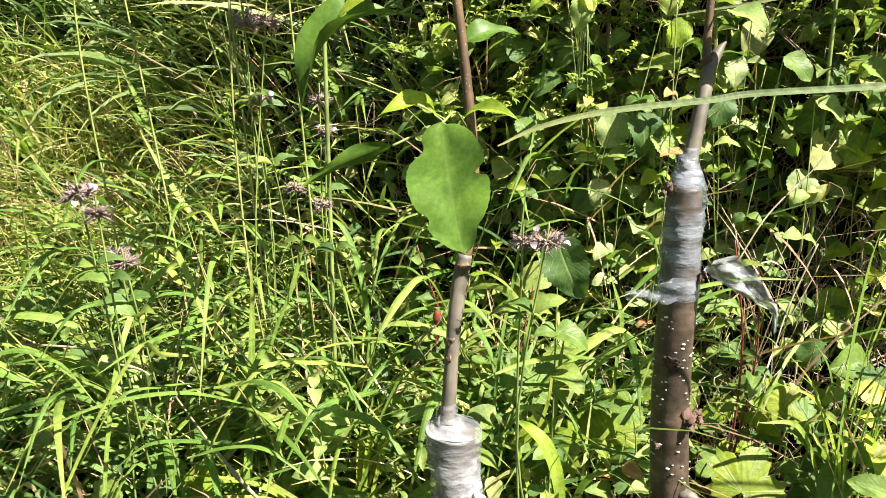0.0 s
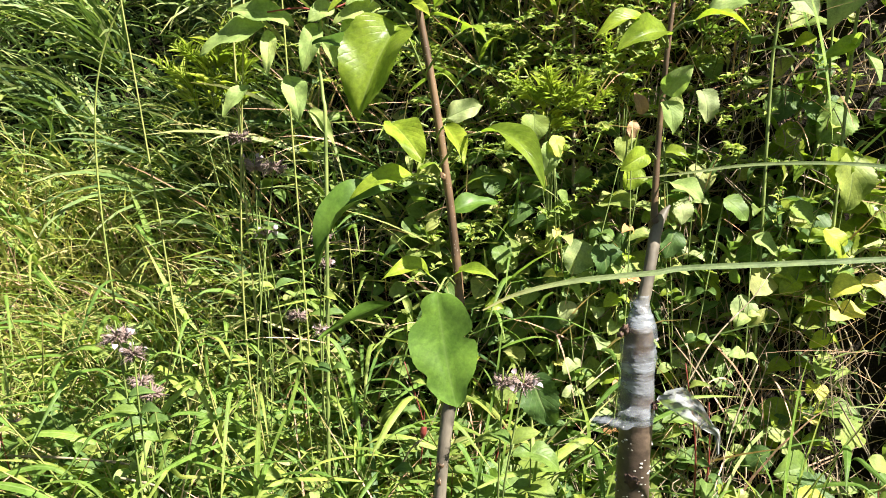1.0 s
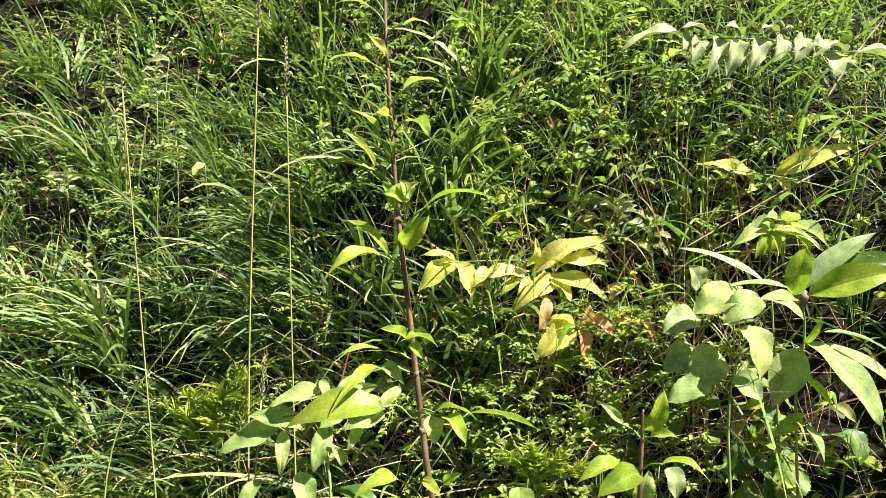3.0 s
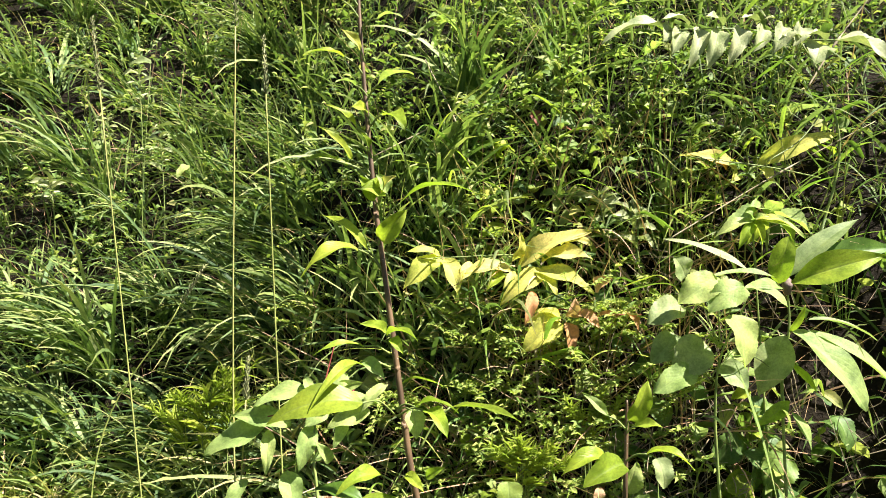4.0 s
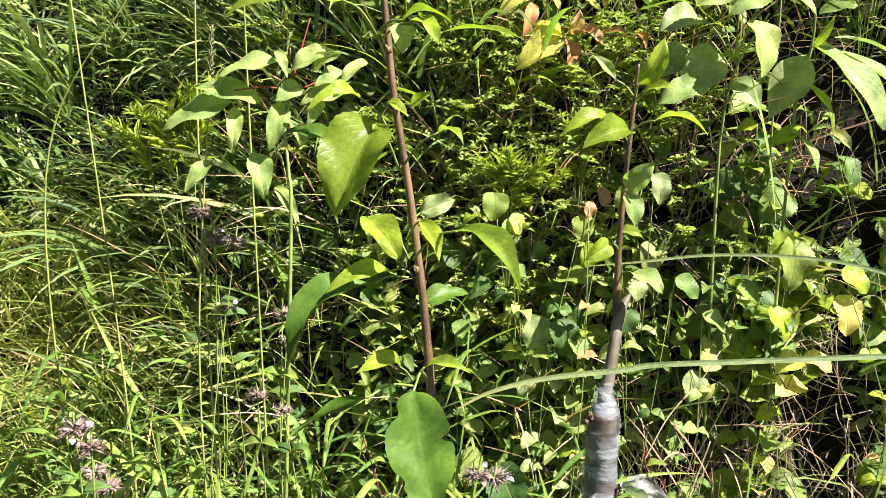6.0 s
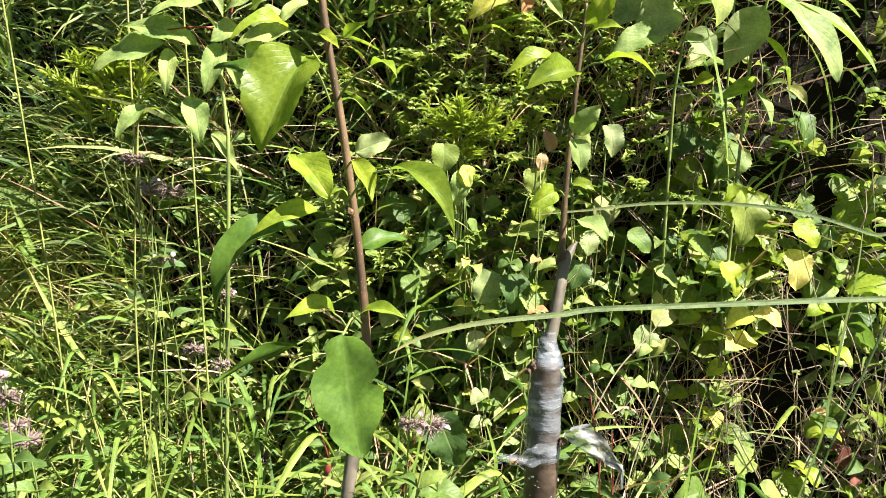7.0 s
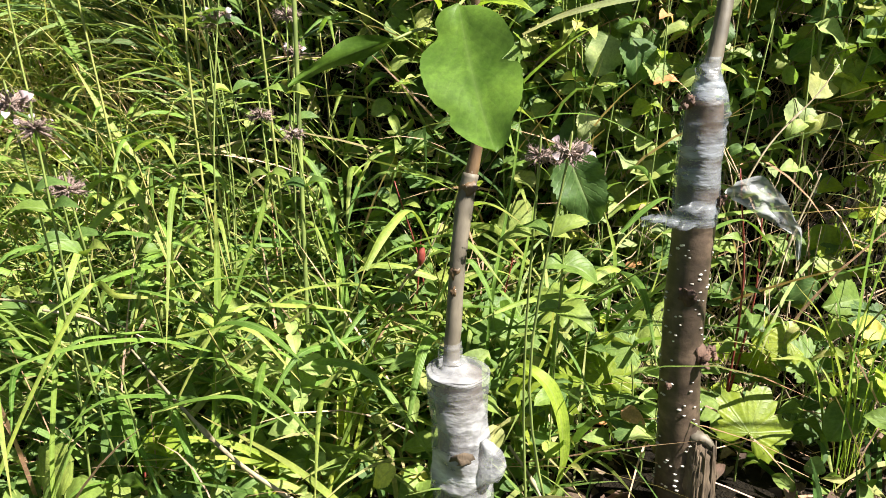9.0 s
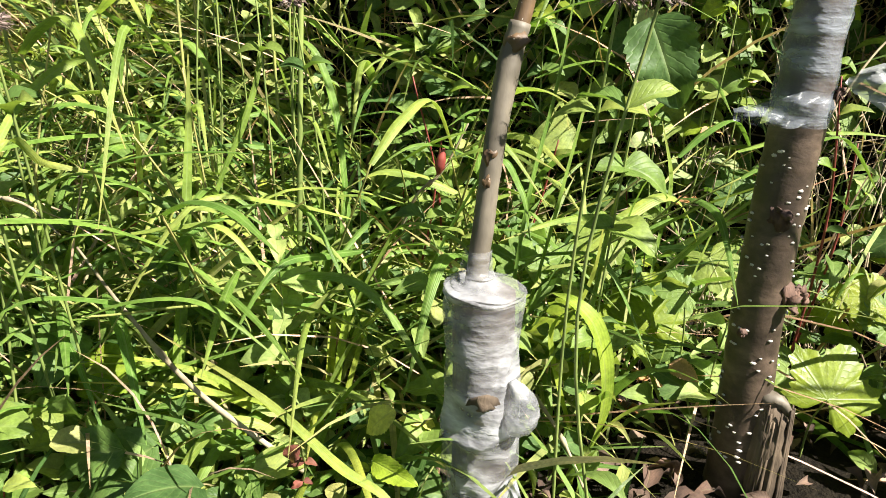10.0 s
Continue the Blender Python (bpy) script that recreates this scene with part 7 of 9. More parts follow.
stalked_leaf((0.089, 0.800, 0.273), 0.034, 0.025, LEAF_HERB, (-0.58, -0.24, -0.31), (-0.03, -0.86, 0.85), "heart")
stalked_leaf((0.040, 0.740, 0.134), 0.044, 0.035, LEAF_HERB, (-0.38, -0.38, -0.46), (-0.06, -0.93, 0.84), "ovate")
stalked_leaf((0.107, 0.750, 0.170), 0.050, 0.037, LEAF_HERB, (-0.68, -0.57, 0.19), (0.17, -0.8, 0.62), "broad")
stalked_leaf((0.132, 0.780, 0.235), 0.033, 0.030, LEAF_HERB, (0.65, -0.28, -0.26), (-0.07, -0.54, 0.52), "ovate")
stalked_leaf((0.148, 0.800, 0.273), 0.034, 0.025, LEAF_LIME, (-0.33, -0.46, 0.19), (0.18, -0.93, 0.95), "ovate")
stalked_leaf((0.185, 0.840, 0.435), 0.047, 0.031, LEAF_HERB, (-0.79, -0.3, -0.48), (0.32, -0.85, 0.73), "heart")
stalked_leaf((0.292, 0.830, 0.386), 0.041, 0.032, LEAF_LIME, (0.95, -0.28, -0.21), (0.26, -0.76, 0.65), "ovate")
stalked_leaf((0.340, 0.820, 0.380), 0.047, 0.032, LEAF_LIME, (0.8, -0.52, 0.06), (0.17, -0.91, 0.97), "broad")
stalked_leaf((0.350, 0.790, 0.277), 0.040, 0.031, LEAF_HERB, (-0.64, -0.26, -0.19), (0.17, -0.75, 0.53), "broad")
stalked_leaf((0.319, 0.770, 0.233), 0.034, 0.015, LEAF_LIME, (0.39, -0.14, 0.01), (0.08, -0.65, 0.64), "ovate")
stalked_leaf((0.378, 0.810, 0.347), 0.071, 0.042, LEAF_LIME, (-0.47, 0.09, -0.03), (0.38, -0.83, 0.59), "heart")
stalked_leaf((0.395, 0.730, 0.152), 0.046, 0.041, LEAF_LIME, (-0.05, -0.06, -0.34), (0.04, -0.86, 0.75), "broad")
stalked_leaf((0.399, 0.670, 0.109), 0.049, 0.039, LEAF_HERB, (-0.3, -0.15, -0.01), (0.31, -0.82, 0.92), "ovate")
stalked_leaf((0.404, 0.620, 0.101), 0.037, 0.024, LEAF_YELLOW, (0.95, 0.07, -0.19), (0.16, -0.92, 0.92), "ovate")
stalked_leaf((0.352, 0.720, 0.140), 0.045, 0.035, LEAF_HERB, (-0.43, -0.54, -0.06), (0.11, -0.69, 0.97), "ovate")
stalked_leaf((0.289, 0.690, 0.108), 0.043, 0.029, LEAF_HERB, (-0.39, -0.21, 0.09), (0.04, -0.5, 0.6), "ovate")
stalked_leaf((0.285, 0.610, 0.104), 0.030, 0.027, LEAF_HERB, (0.25, -0.47, 0.01), (-0.01, -0.64, 0.99), "heart")
stalked_leaf((0.365, 0.690, 0.112), 0.039, 0.030, LEAF_HERB, (-0.67, 0.02, -0.51), (0.38, -0.76, 0.77), "ovate")
stalked_leaf((0.367, 0.500, 0.099), 0.036, 0.029, LEAF_LIME, (-0.07, -0.33, -0.11), (0.2, -0.88, 0.95), "heart")
stalked_leaf((0.341, 0.450, 0.101), 0.030, 0.023, LEAF_HERB, (-0.3, 0.07, 0.08), (0.33, -0.66, 0.77), "heart")
stalked_leaf((0.569, 0.820, 0.362), 0.063, 0.050, LEAF_SOFT, (0.1, -0.39, -0.36), (0.16, -0.52, 0.65), "broad")
stalked_leaf((0.506, 0.830, 0.423), 0.068, 0.049, LEAF_LIME, (0.64, -0.31, 0.05), (0.22, -0.82, 0.57), "ovate")
stalked_leaf((0.653, 0.840, 0.455), 0.087, 0.052, LEAF_LIME, (0.13, 0.07, 0.17), (0.2, -0.82, 0.95), "heart")
stalked_leaf((0.594, 0.870, 0.532), 0.058, 0.039, LEAF_SOFT, (-0.24, -0.37, 0.13), (0.17, -0.84, 0.94), "ovate")
stalked_leaf((0.358, 0.830, 0.397), 0.046, 0.035, LEAF_LIME, (-0.14, 0.08, -0.21), (0.14, -0.65, 0.69), "heart")
stalked_leaf((0.294, 0.830, 0.396), 0.039, 0.035, LEAF_DULL, (0.19, -0.42, 0.18), (0.15, -0.79, 0.66), "broad")
stalked_leaf((0.222, 0.850, 0.449), 0.039, 0.023, LEAF_LIME, (-0.02, -0.4, -0.22), (-0.04, -0.69, 0.72), "broad")
stalked_leaf((0.254, 0.870, 0.529), 0.059, 0.047, LEAF_HERB, (-0.92, -0.5, -0.29), (0.14, -0.72, 0.62), "ovate")
stalked_leaf((0.089, 0.870, 0.511), 0.052, 0.035, LEAF_HERB, (0.56, -0.43, -0.39), (-0.02, -0.51, 0.65), "ovate")
stalked_leaf((0.108, 0.850, 0.423), 0.045, 0.029, LEAF_LIME, (0.04, 0.0, 0.1), (0.35, -0.99, 0.56), "broad")
stalked_leaf((0.143, 0.810, 0.301), 0.038, 0.034, LEAF_HERB, (0.07, -0.36, -0.36), (0.16, -0.77, 0.68), "heart")
stalked_leaf((0.027, 0.840, 0.390), 0.045, 0.035, LEAF_HERB, (-0.93, -0.42, -0.24), (0.36, -0.56, 0.77), "heart")
stalked_leaf((0.037, 0.820, 0.345), 0.044, 0.028, LEAF_HERB, (-0.14, -0.03, -0.12), (0.24, -0.52, 0.82), "ovate")
stalked_leaf((0.071, 0.810, 0.316), 0.038, 0.034, LEAF_HERB, (-0.05, -0.12, -0.02), (0.35, -0.77, 0.88), "broad")
stalked_leaf((-0.306, 0.990, 0.511), 0.054, 0.048, LEAF_SOFT, (0.67, -0.11, -0.25), (0.04, -0.61, 0.96), "heart")
stalked_leaf((-0.287, 0.990, 0.548), 0.053, 0.034, LEAF_SOFT, (-0.67, -0.11, 0.11), (0.39, -0.73, 0.71), "heart")
stalked_leaf((-0.436, 1.070, 0.507), 0.067, 0.030, LEAF_HERB, (-0.86, -0.44, 0.06), (0.3, -0.67, 0.51), "ovate")
stalked_leaf((-0.622, 0.890, 0.194), 0.091, 0.052, LEAF_HERB, (0.96, 0.1, -0.04), (-0.08, -0.58, 0.61), "heart")
stalked_leaf((-0.433, 0.920, 0.271), 0.046, 0.028, LEAF_LIME, (0.42, -0.51, -0.37), (0.36, -0.93, 0.81), "ovate")
stalked_leaf((-0.474, 0.890, 0.215), 0.054, 0.035, LEAF_LIME, (0.6, -0.55, -0.43), (0.18, -0.67, 0.87), "broad")
stalked_leaf((-0.237, 0.800, 0.173), 0.048, 0.037, LEAF_HERB, (-0.88, -0.2, -0.01), (0.34, -0.93, 0.72), "broad")
stalked_leaf((-0.215, 0.810, 0.195), 0.041, 0.031, LEAF_HERB, (0.37, -0.26, -0.32), (0.23, -0.54, 0.57), "broad")
stalked_leaf((0.390, 0.730, 0.154), 0.045, 0.035, LEAF_HERB, (-0.7, -0.16, -0.2), (0.36, -0.72, 0.81), "broad")
stalked_leaf((0.479, 0.860, 0.515), 0.062, 0.043, LEAF_HERB, (-0.87, -0.44, 0.07), (0.04, -0.51, 0.9), "broad")
stalked_leaf((0.593, 0.800, 0.328), 0.049, 0.037, LEAF_LIME, (-0.09, -0.33, -0.5), (-0.09, -0.83, 0.79), "heart")
stalked_leaf((0.625, 0.830, 0.401), 0.064, 0.038, LEAF_LIME, (-0.82, -0.51, -0.12), (0.02, -0.56, 0.74), "broad")
stalked_leaf((0.396, 0.840, 0.460), 0.059, 0.042, LEAF_HERB, (-0.78, -0.23, -0.17), (0.09, -0.58, 0.97), "ovate")
stalked_leaf((0.659, 0.810, 0.327), 0.043, 0.032, LEAF_LIME, (0.36, -0.44, -0.51), (0.39, -0.67, 0.91), "heart")
stalked_leaf((0.064, 1.090, 1.098), 0.052, 0.031, LEAF_SOFT, (0.4, -0.34, 0.07), (0.04, -0.53, 0.85), "ovate")
stalked_leaf((0.100, 1.050, 1.034), 0.042, 0.030, LEAF_LIME, (-0.24, -0.09, -0.31), (0.05, -0.68, 0.98), "broad")
stalked_leaf((0.279, 0.990, 0.916), 0.071, 0.029, LEAF_DULL, (0.03, -0.19, -0.14), (0.27, -0.8, 0.55), "heart")
stalked_leaf((0.315, 0.980, 0.895), 0.079, 0.036, LEAF_DULL, (-0.63, -0.46, -0.21), (0.37, -0.67, 0.67), "ovate")
stalked_leaf((-0.009, 1.250, 1.353), 0.081, 0.036, LEAF_SOFT, (-0.06, 0.02, -0.1), (0.11, -0.77, 0.55), "heart")
stalked_leaf((0.635, 1.050, 1.074), 0.073, 0.033, LEAF_DULL, (0.31, -0.55, 0.1), (0.33, -0.77, 0.78), "heart")
stalked_leaf((0.236, 0.970, 0.858), 0.039, 0.028, LEAF_SOFT, (-0.45, -0.49, -0.37), (0.02, -0.76, 0.52), "broad")
stalked_leaf((-0.584, 1.250, 1.067), 0.042, 0.019, LEAF_SOFT, (-0.37, -0.56, -0.58), (0.13, -0.58, 0.58), "broad")
stalked_leaf((-0.682, 1.250, 1.312), 0.044, 0.020, LEAF_DULL, (-0.42, -0.13, -0.02), (-0.02, -0.9, 0.51), "heart")
stalked_leaf((-0.152, 0.760, 0.146), 0.043, 0.026, LEAF_HERB, (0.31, -0.17, 0.13), (0.25, -0.66, 0.59), "broad")
stalked_leaf((-0.243, 0.690, 0.110), 0.037, 0.029, LEAF_HERB, (-0.43, -0.09, -0.03), (-0.02, -0.88, 0.84), "heart")
stalked_leaf((-0.290, 0.580, 0.108), 0.021, 0.017, LEAF_HERB, (0.29, -0.3, 0.18), (-0.1, -0.97, 0.89), "ovate")
stalked_leaf((-0.172, 0.740, 0.119), 0.033, 0.025, LEAF_LIME, (-0.66, -0.58, 0.07), (0.32, -0.72, 0.97), "heart")
stalked_leaf((-0.024, 0.380, 0.081), 0.023, 0.016, LEAF_YELLOW, (-0.53, -0.04, -0.53), (0.14, -0.66, 0.82), "ovate")
stalked_leaf((-0.411, 0.620, 0.124), 0.043, 0.026, LEAF_HERB, (-0.21, -0.56, -0.4), (0.1, -0.85, 0.53), "heart")
stalked_leaf((-0.010, 0.350, 0.071), 0.030, 0.013, LEAF_LIME, (0.9, -0.46, -0.04), (0.22, -0.91, 0.62), "broad")
stalked_leaf((-0.184, 0.430, 0.113), 0.028, 0.019, LEAF_HERB, (0.58, -0.54, 0.19), (-0.02, -0.96, 0.87), "heart")
# tufts on the bank whose blades show singly
grass_tuft((0.387, 0.950), 18, 0.34, 0.07, 0.9, BLADE, "upright bright green grass tuft on the bank", 300)
grass_tuft((0.366, 0.980), 12, 0.36, 0.06, 0.9, BLADE, "upright bright green grass tuft on the bank", 301)
grass_tuft((0.227, 1.200), 16, 0.22, 0.12, 0.5, BLADE, "loose green grass tuft on the bank", 302)
grass_tuft((0.022, 1.000), 14, 0.18, 0.12, 0.4, BLADE, "loose green grass tuft on the bank", 303)
grass_tuft((0.177, 0.950), 16, 0.22, 0.14, 0.3, BLADE, "arching grass tuft on the bank", 304)
grass_tuft((0.627, 0.950), 12, 0.26, 0.14, 0.4, BLADE, "arching grass tuft on the bank", 305)
grass_tuft((0.354, 0.540), 10, 0.26, 0.08, 0.7, BLADE, "upright grass tuft by the thick trunk", 306)
grass_tuft((0.357, 0.520), 9, 0.2, 0.07, 0.6, BLADE_LIME, "yellow-green grass tuft by the thick trunk", 307)
grass_tuft((0.039, 0.560), 12, 0.16, 0.1, 0.4, BLADE, "bright grass tuft behind the wrapped stock", 308)
grass_tuft((-0.107, 0.580), 16, 0.2, 0.12, 0.4, BLADE, "bright grass tuft in the meadow", 309)
grass_tuft((-0.074, 0.440), 14, 0.14, 0.14, 0.2, BLADE_LIME, "spreading yellow-green grass tuft near the stock", 310)
grass_tuft((-0.104, 0.620), 14, 0.22, 0.06, 0.8, BLADE, "upright bright grass tuft in the meadow", 311)
grass_tuft((-0.100, 0.520), 10, 0.2, 0.09, 0.5, BLADE, "grass tuft in the meadow", 312)
grass_tuft((-0.314, 0.500), 14, 0.22, 0.12, 0.4, BLADE, "loose grass tuft in the meadow", 313)
grass_tuft((-0.202, 0.900), 14, 0.2, 0.12, 0.3, BLADE, "arching grass tuft at the bank's foot", 314)
grass_tuft((-0.479, 0.800), 16, 0.2, 0.14, 0.3, BLADE, "yellow-green grass tuft at the bank's foot", 315)
grass_tuft((-0.775, 1.000), 16, 0.24, 0.16, 0.3, BLADE, "yellow-green grass tuft at the bank's foot", 316)
grass_tuft((-0.406, 0.750), 14, 0.2, 0.14, 0.3, BLADE, "yellow-green grass tuft in the meadow", 317)
grass_tuft((-0.647, 0.850), 16, 0.22, 0.16, 0.3, BLADE, "yellow-green grass tuft in the meadow", 318)
silvery_herb((-1.095, 1.570, 1.127), 0.055, 0)
silvery_herb((-0.758, 1.500, 1.233), 0.05, 1)
silvery_herb((-0.867, 1.600, 1.452), 0.05, 2)
silvery_herb((0.304, 0.920, 0.892), 0.05, 3)
silvery_herb((0.259, 0.950, 0.921), 0.04, 4)
silvery_herb((-0.955, 1.600, 1.322), 0.04, 5)
# feathery herb, dry stalks and a red bud
feathery_plant((-0.36, 0.93), [((-0.382, 0.900, 0.551), (-0.371, 0.880, 0.616), (-0.296, 0.860, 0.665), 0.05), ((-0.392, 0.900, 0.533), (-0.401, 0.880, 0.598), (-0.429, 0.860, 0.620), 0.042), ((-0.353, 0.900, 0.533), (-0.342, 0.900, 0.605), (-0.351, 0.880, 0.652), 0.045), ((-0.421, 0.900, 0.533), (-0.430, 0.900, 0.570), (-0.468, 0.880, 0.599), 0.042)])
straw_stem([(-0.062, 0.360, 0.057), (-0.125, 0.370, 0.094), (-0.178, 0.400, 0.120), (-0.226, 0.430, 0.148)], 0.0016, "tan dry stalk lying slantwise in the grass")
straw_stem([(-0.285, 0.420, 0.183), (-0.271, 0.420, 0.181), (-0.247, 0.420, 0.176), (-0.229, 0.420, 0.159)], 0.0012, "reddish dry stalk in the grass")
straw_stem([(-0.485, 0.500, 0.157), (-0.389, 0.510, 0.153), (-0.321, 0.520, 0.144), (-0.297, 0.530, 0.133)], 0.0013, "pale dry stalk in the grass")
straw_stem([(0.063, 0.450, 0.066), (0.082, 0.430, 0.048), (0.099, 0.400, 0.027)], 0.0014, "dry stalk by the wrapped stock")
straw_stem([(0.338, 0.620, 0.252), (0.312, 0.600, 0.193), (0.298, 0.580, 0.156)], 0.0009, "thin dry stalk on the bank")
straw_stem([(0.261, 0.600, 0.233), (0.291, 0.620, 0.279), (0.333, 0.640, 0.320), (0.356, 0.660, 0.345)], 0.0009, "thin dry stalk on the bank")
straw_stem([(-0.122, 1.000, 1.021), (0.042, 1.100, 1.124), (0.205, 1.200, 1.215), (0.403, 1.300, 1.351)], 0.0012, "thin dry stalk on the bank")
straw_stem([(0.340, 0.850, 0.835), (0.532, 0.900, 0.940), (0.707, 0.950, 1.026)], 0.0011, "thin dry stalk on the bank")
straw_stem([(0.604, 0.950, 1.086), (0.664, 0.970, 1.166), (0.747, 1.000, 1.261)], 0.0016, "pale dry stalk on the bank")
straw_stem([(-0.035, 1.100, 1.227), (0.022, 1.050, 1.090), (0.053, 1.000, 0.975)], 0.0012, "thin dry stalk on the bank")
straw_stem([(-0.046, 0.560, 0.134), (-0.032, 0.550, 0.165), (-0.015, 0.550, 0.183), (0.002, 0.550, 0.219)], 0.0012, "dark thin stalk with a red bud")
red_bud = thing("red_bud", (-0.016, 0.545, 0.191), "small closed red bud on a dark stalk", "bud")
part("bud", one(tube(smooth_line([(-0.017, 0.545, 0.182), (-0.016, 0.545, 0.191), (-0.014, 0.545, 0.201)], 5), [0.0015, 0.0038, 0.0034, 0.0008], 10, 0.06)), RED_STEM, red_bud, "", (-0.016, 0.545, 0.191))
stalked_leaf((0.597, 0.730, 0.164), 0.032, 0.023, LEAF_RED, (-0.12, -0.35, -0.52), (0.38, -0.79, 0.45), "ovate")
stalked_leaf((0.577, 0.740, 0.189), 0.026, 0.017, LEAF_ORANGE, (-0.98, -0.07, -0.28), (0.45, -0.6, 0.62), "ovate")
stalked_leaf((0.599, 0.710, 0.147), 0.026, 0.021, LEAF_RED, (-0.72, -0.26, -0.2), (0.13, -0.84, 0.45), "ovate")
stalked_leaf((0.552, 0.790, 0.291), 0.019, 0.015, LEAF_RED, (0.07, -0.27, -0.27), (0.4, -0.61, 0.67), "ovate")
stalked_leaf((0.404, 0.620, 0.100), 0.025, 0.012, LEAF_YELLOW, (-0.45, -0.26, -0.68), (0.35, -0.68, 0.75), "ovate")
stalked_leaf((0.171, 0.520, 0.055), 0.024, 0.016, LEAF_ORANGE, (0.77, -0.55, -0.21), (0.19, -0.69, 0.4), "ovate")
stalked_leaf((-0.061, 0.340, 0.083), 0.015, 0.009, LEAF_RED, (-0.43, 0.06, -0.78), (0.01, -0.94, 0.68), "ovate")
stalked_leaf((0.224, 0.860, 0.485), 0.042, 0.019, LEAF_ORANGE, (0.56, -0.59, -0.86), (0.21, -0.96, 0.72), "ovate")
stalked_leaf((0.171, 1.070, 1.094), 0.034, 0.023, LEAF_RED, (0.12, -0.38, -0.62), (0.07, -0.8, 0.53), "ovate")
stalked_leaf((0.043, 0.800, 0.287), 0.014, 0.010, LEAF_ORANGE, (-0.93, -0.22, -0.23), (0.01, -0.95, 0.79), "ovate")


# dull broad leaf hanging under the flower heads between the saplings
stalked_leaf((0.108, 0.415, 0.279), 0.044, 0.035, LEAF_HERB, (0.39, -0.23, -0.89), (-0.1, -1, 0.15), "heart")
# broad leaves, feathery herbs and a slender grass at the foot of the steep bank
feathery_plant((0.112, 0.800), [((0.108, 0.760, 0.502), (0.094, 0.740, 0.535), (0.073, 0.720, 0.560), 0.034), ((0.112, 0.760, 0.502), (0.113, 0.740, 0.542), (0.106, 0.720, 0.570), 0.034), ((0.116, 0.760, 0.502), (0.135, 0.740, 0.538), (0.153, 0.720, 0.558), 0.03), ((0.120, 0.760, 0.498), (0.153, 0.740, 0.526), (0.177, 0.720, 0.542), 0.03)])
feathery_plant((0.205, 0.810), [((0.207, 0.800, 0.543), (0.217, 0.780, 0.590), (0.223, 0.760, 0.621), 0.026), ((0.200, 0.800, 0.543), (0.191, 0.780, 0.583), (0.175, 0.760, 0.615), 0.026), ((0.211, 0.800, 0.543), (0.236, 0.780, 0.582), (0.248, 0.760, 0.612), 0.024)])
leafy_grass((0.305, 0.700), 0.20, 0.1, -0.6, 0.055, 0.008, LEAF_HERB, "slender grass with short lance blades on the bank", 880)
stalked_leaf((0.207, 0.700, 0.502), 0.022, 0.017, LEAF_ORANGE, (0.1, 0, -1), (0.35, -0.85, 0.7), "broad")
stalked_leaf((0.199, 0.700, 0.479), 0.029, 0.032, LEAF_HERB, (0, -0.1, -1), (0.35, -0.85, 0.7), "heart")
stalked_leaf((0.208, 0.700, 0.447), 0.032, 0.026, LEAF_LIME, (-0.5, -0.2, -0.6), (0.35, -0.85, 0.7), "broad")
stalked_leaf((0.249, 0.700, 0.525), 0.043, 0.029, LEAF_SOFT, (0.3, -0.2, 0.8), (0.35, -0.85, 0.7), "broad")
stalked_leaf((0.258, 0.700, 0.475), 0.029, 0.019, LEAF_GREEN, (0.9, -0.2, -0.2), (0.35, -0.85, 0.7), "ovate")
stalked_leaf((0.111, 0.700, 0.470), 0.043, 0.027, LEAF_SOFT, (-0.2, -0.2, -0.9), (0.35, -0.85, 0.7), "ovate")
stalked_leaf((0.122, 0.700, 0.484), 0.029, 0.022, LEAF_YELLOW, (0.3, -0.2, -0.7), (0.35, -0.85, 0.7), "ovate")
stalked_leaf((0.093, 0.700, 0.503), 0.033, 0.036, LEAF_HERB, (0, -0.2, -0.9), (0.35, -0.85, 0.7), "heart")
stalked_leaf((0.265, 0.700, 0.406), 0.026, 0.029, LEAF_DULL, (0.2, -0.2, -0.9), (0.35, -0.85, 0.7), "heart")
stalked_leaf((0.254, 0.700, 0.370), 0.036, 0.033, LEAF_HERB, (-0.2, -0.2, -0.8), (0.35, -0.85, 0.7), "broad")
stalked_leaf((0.179, 0.700, 0.345), 0.043, 0.040, LEAF_HERB, (0.1, -0.2, -0.9), (0.35, -0.85, 0.7), "heart")
stalked_leaf((0.201, 0.700, 0.334), 0.036, 0.032, LEAF_SOFT, (0.5, -0.2, -0.7), (0.35, -0.85, 0.7), "broad")
stalked_leaf((0.147, 0.700, 0.352), 0.043, 0.043, LEAF_DULL, (-0.3, -0.2, -0.8), (0.35, -0.85, 0.7), "broad")
stalked_leaf((0.057, 0.700, 0.349), 0.029, 0.024, LEAF_HERB, (0.4, -0.2, -0.7), (0.35, -0.85, 0.7), "heart")
stalked_leaf((0.048, 0.700, 0.289), 0.024, 0.020, LEAF_GREEN, (0.8, -0.2, -0.1), (0.35, -0.85, 0.7), "ovate")
stalked_leaf((0.135, 0.700, 0.282), 0.029, 0.026, LEAF_DULL, (-0.1, -0.2, -0.9), (0.35, -0.85, 0.7), "heart")
stalked_leaf((0.327, 0.700, 0.413), 0.036, 0.029, LEAF_HERB, (0.7, -0.2, -0.5), (0.35, -0.85, 0.7), "broad")
stalked_leaf((0.361, 0.700, 0.370), 0.036, 0.024, LEAF_SOFT, (0.6, -0.2, -0.4), (0.35, -0.85, 0.7), "ovate")
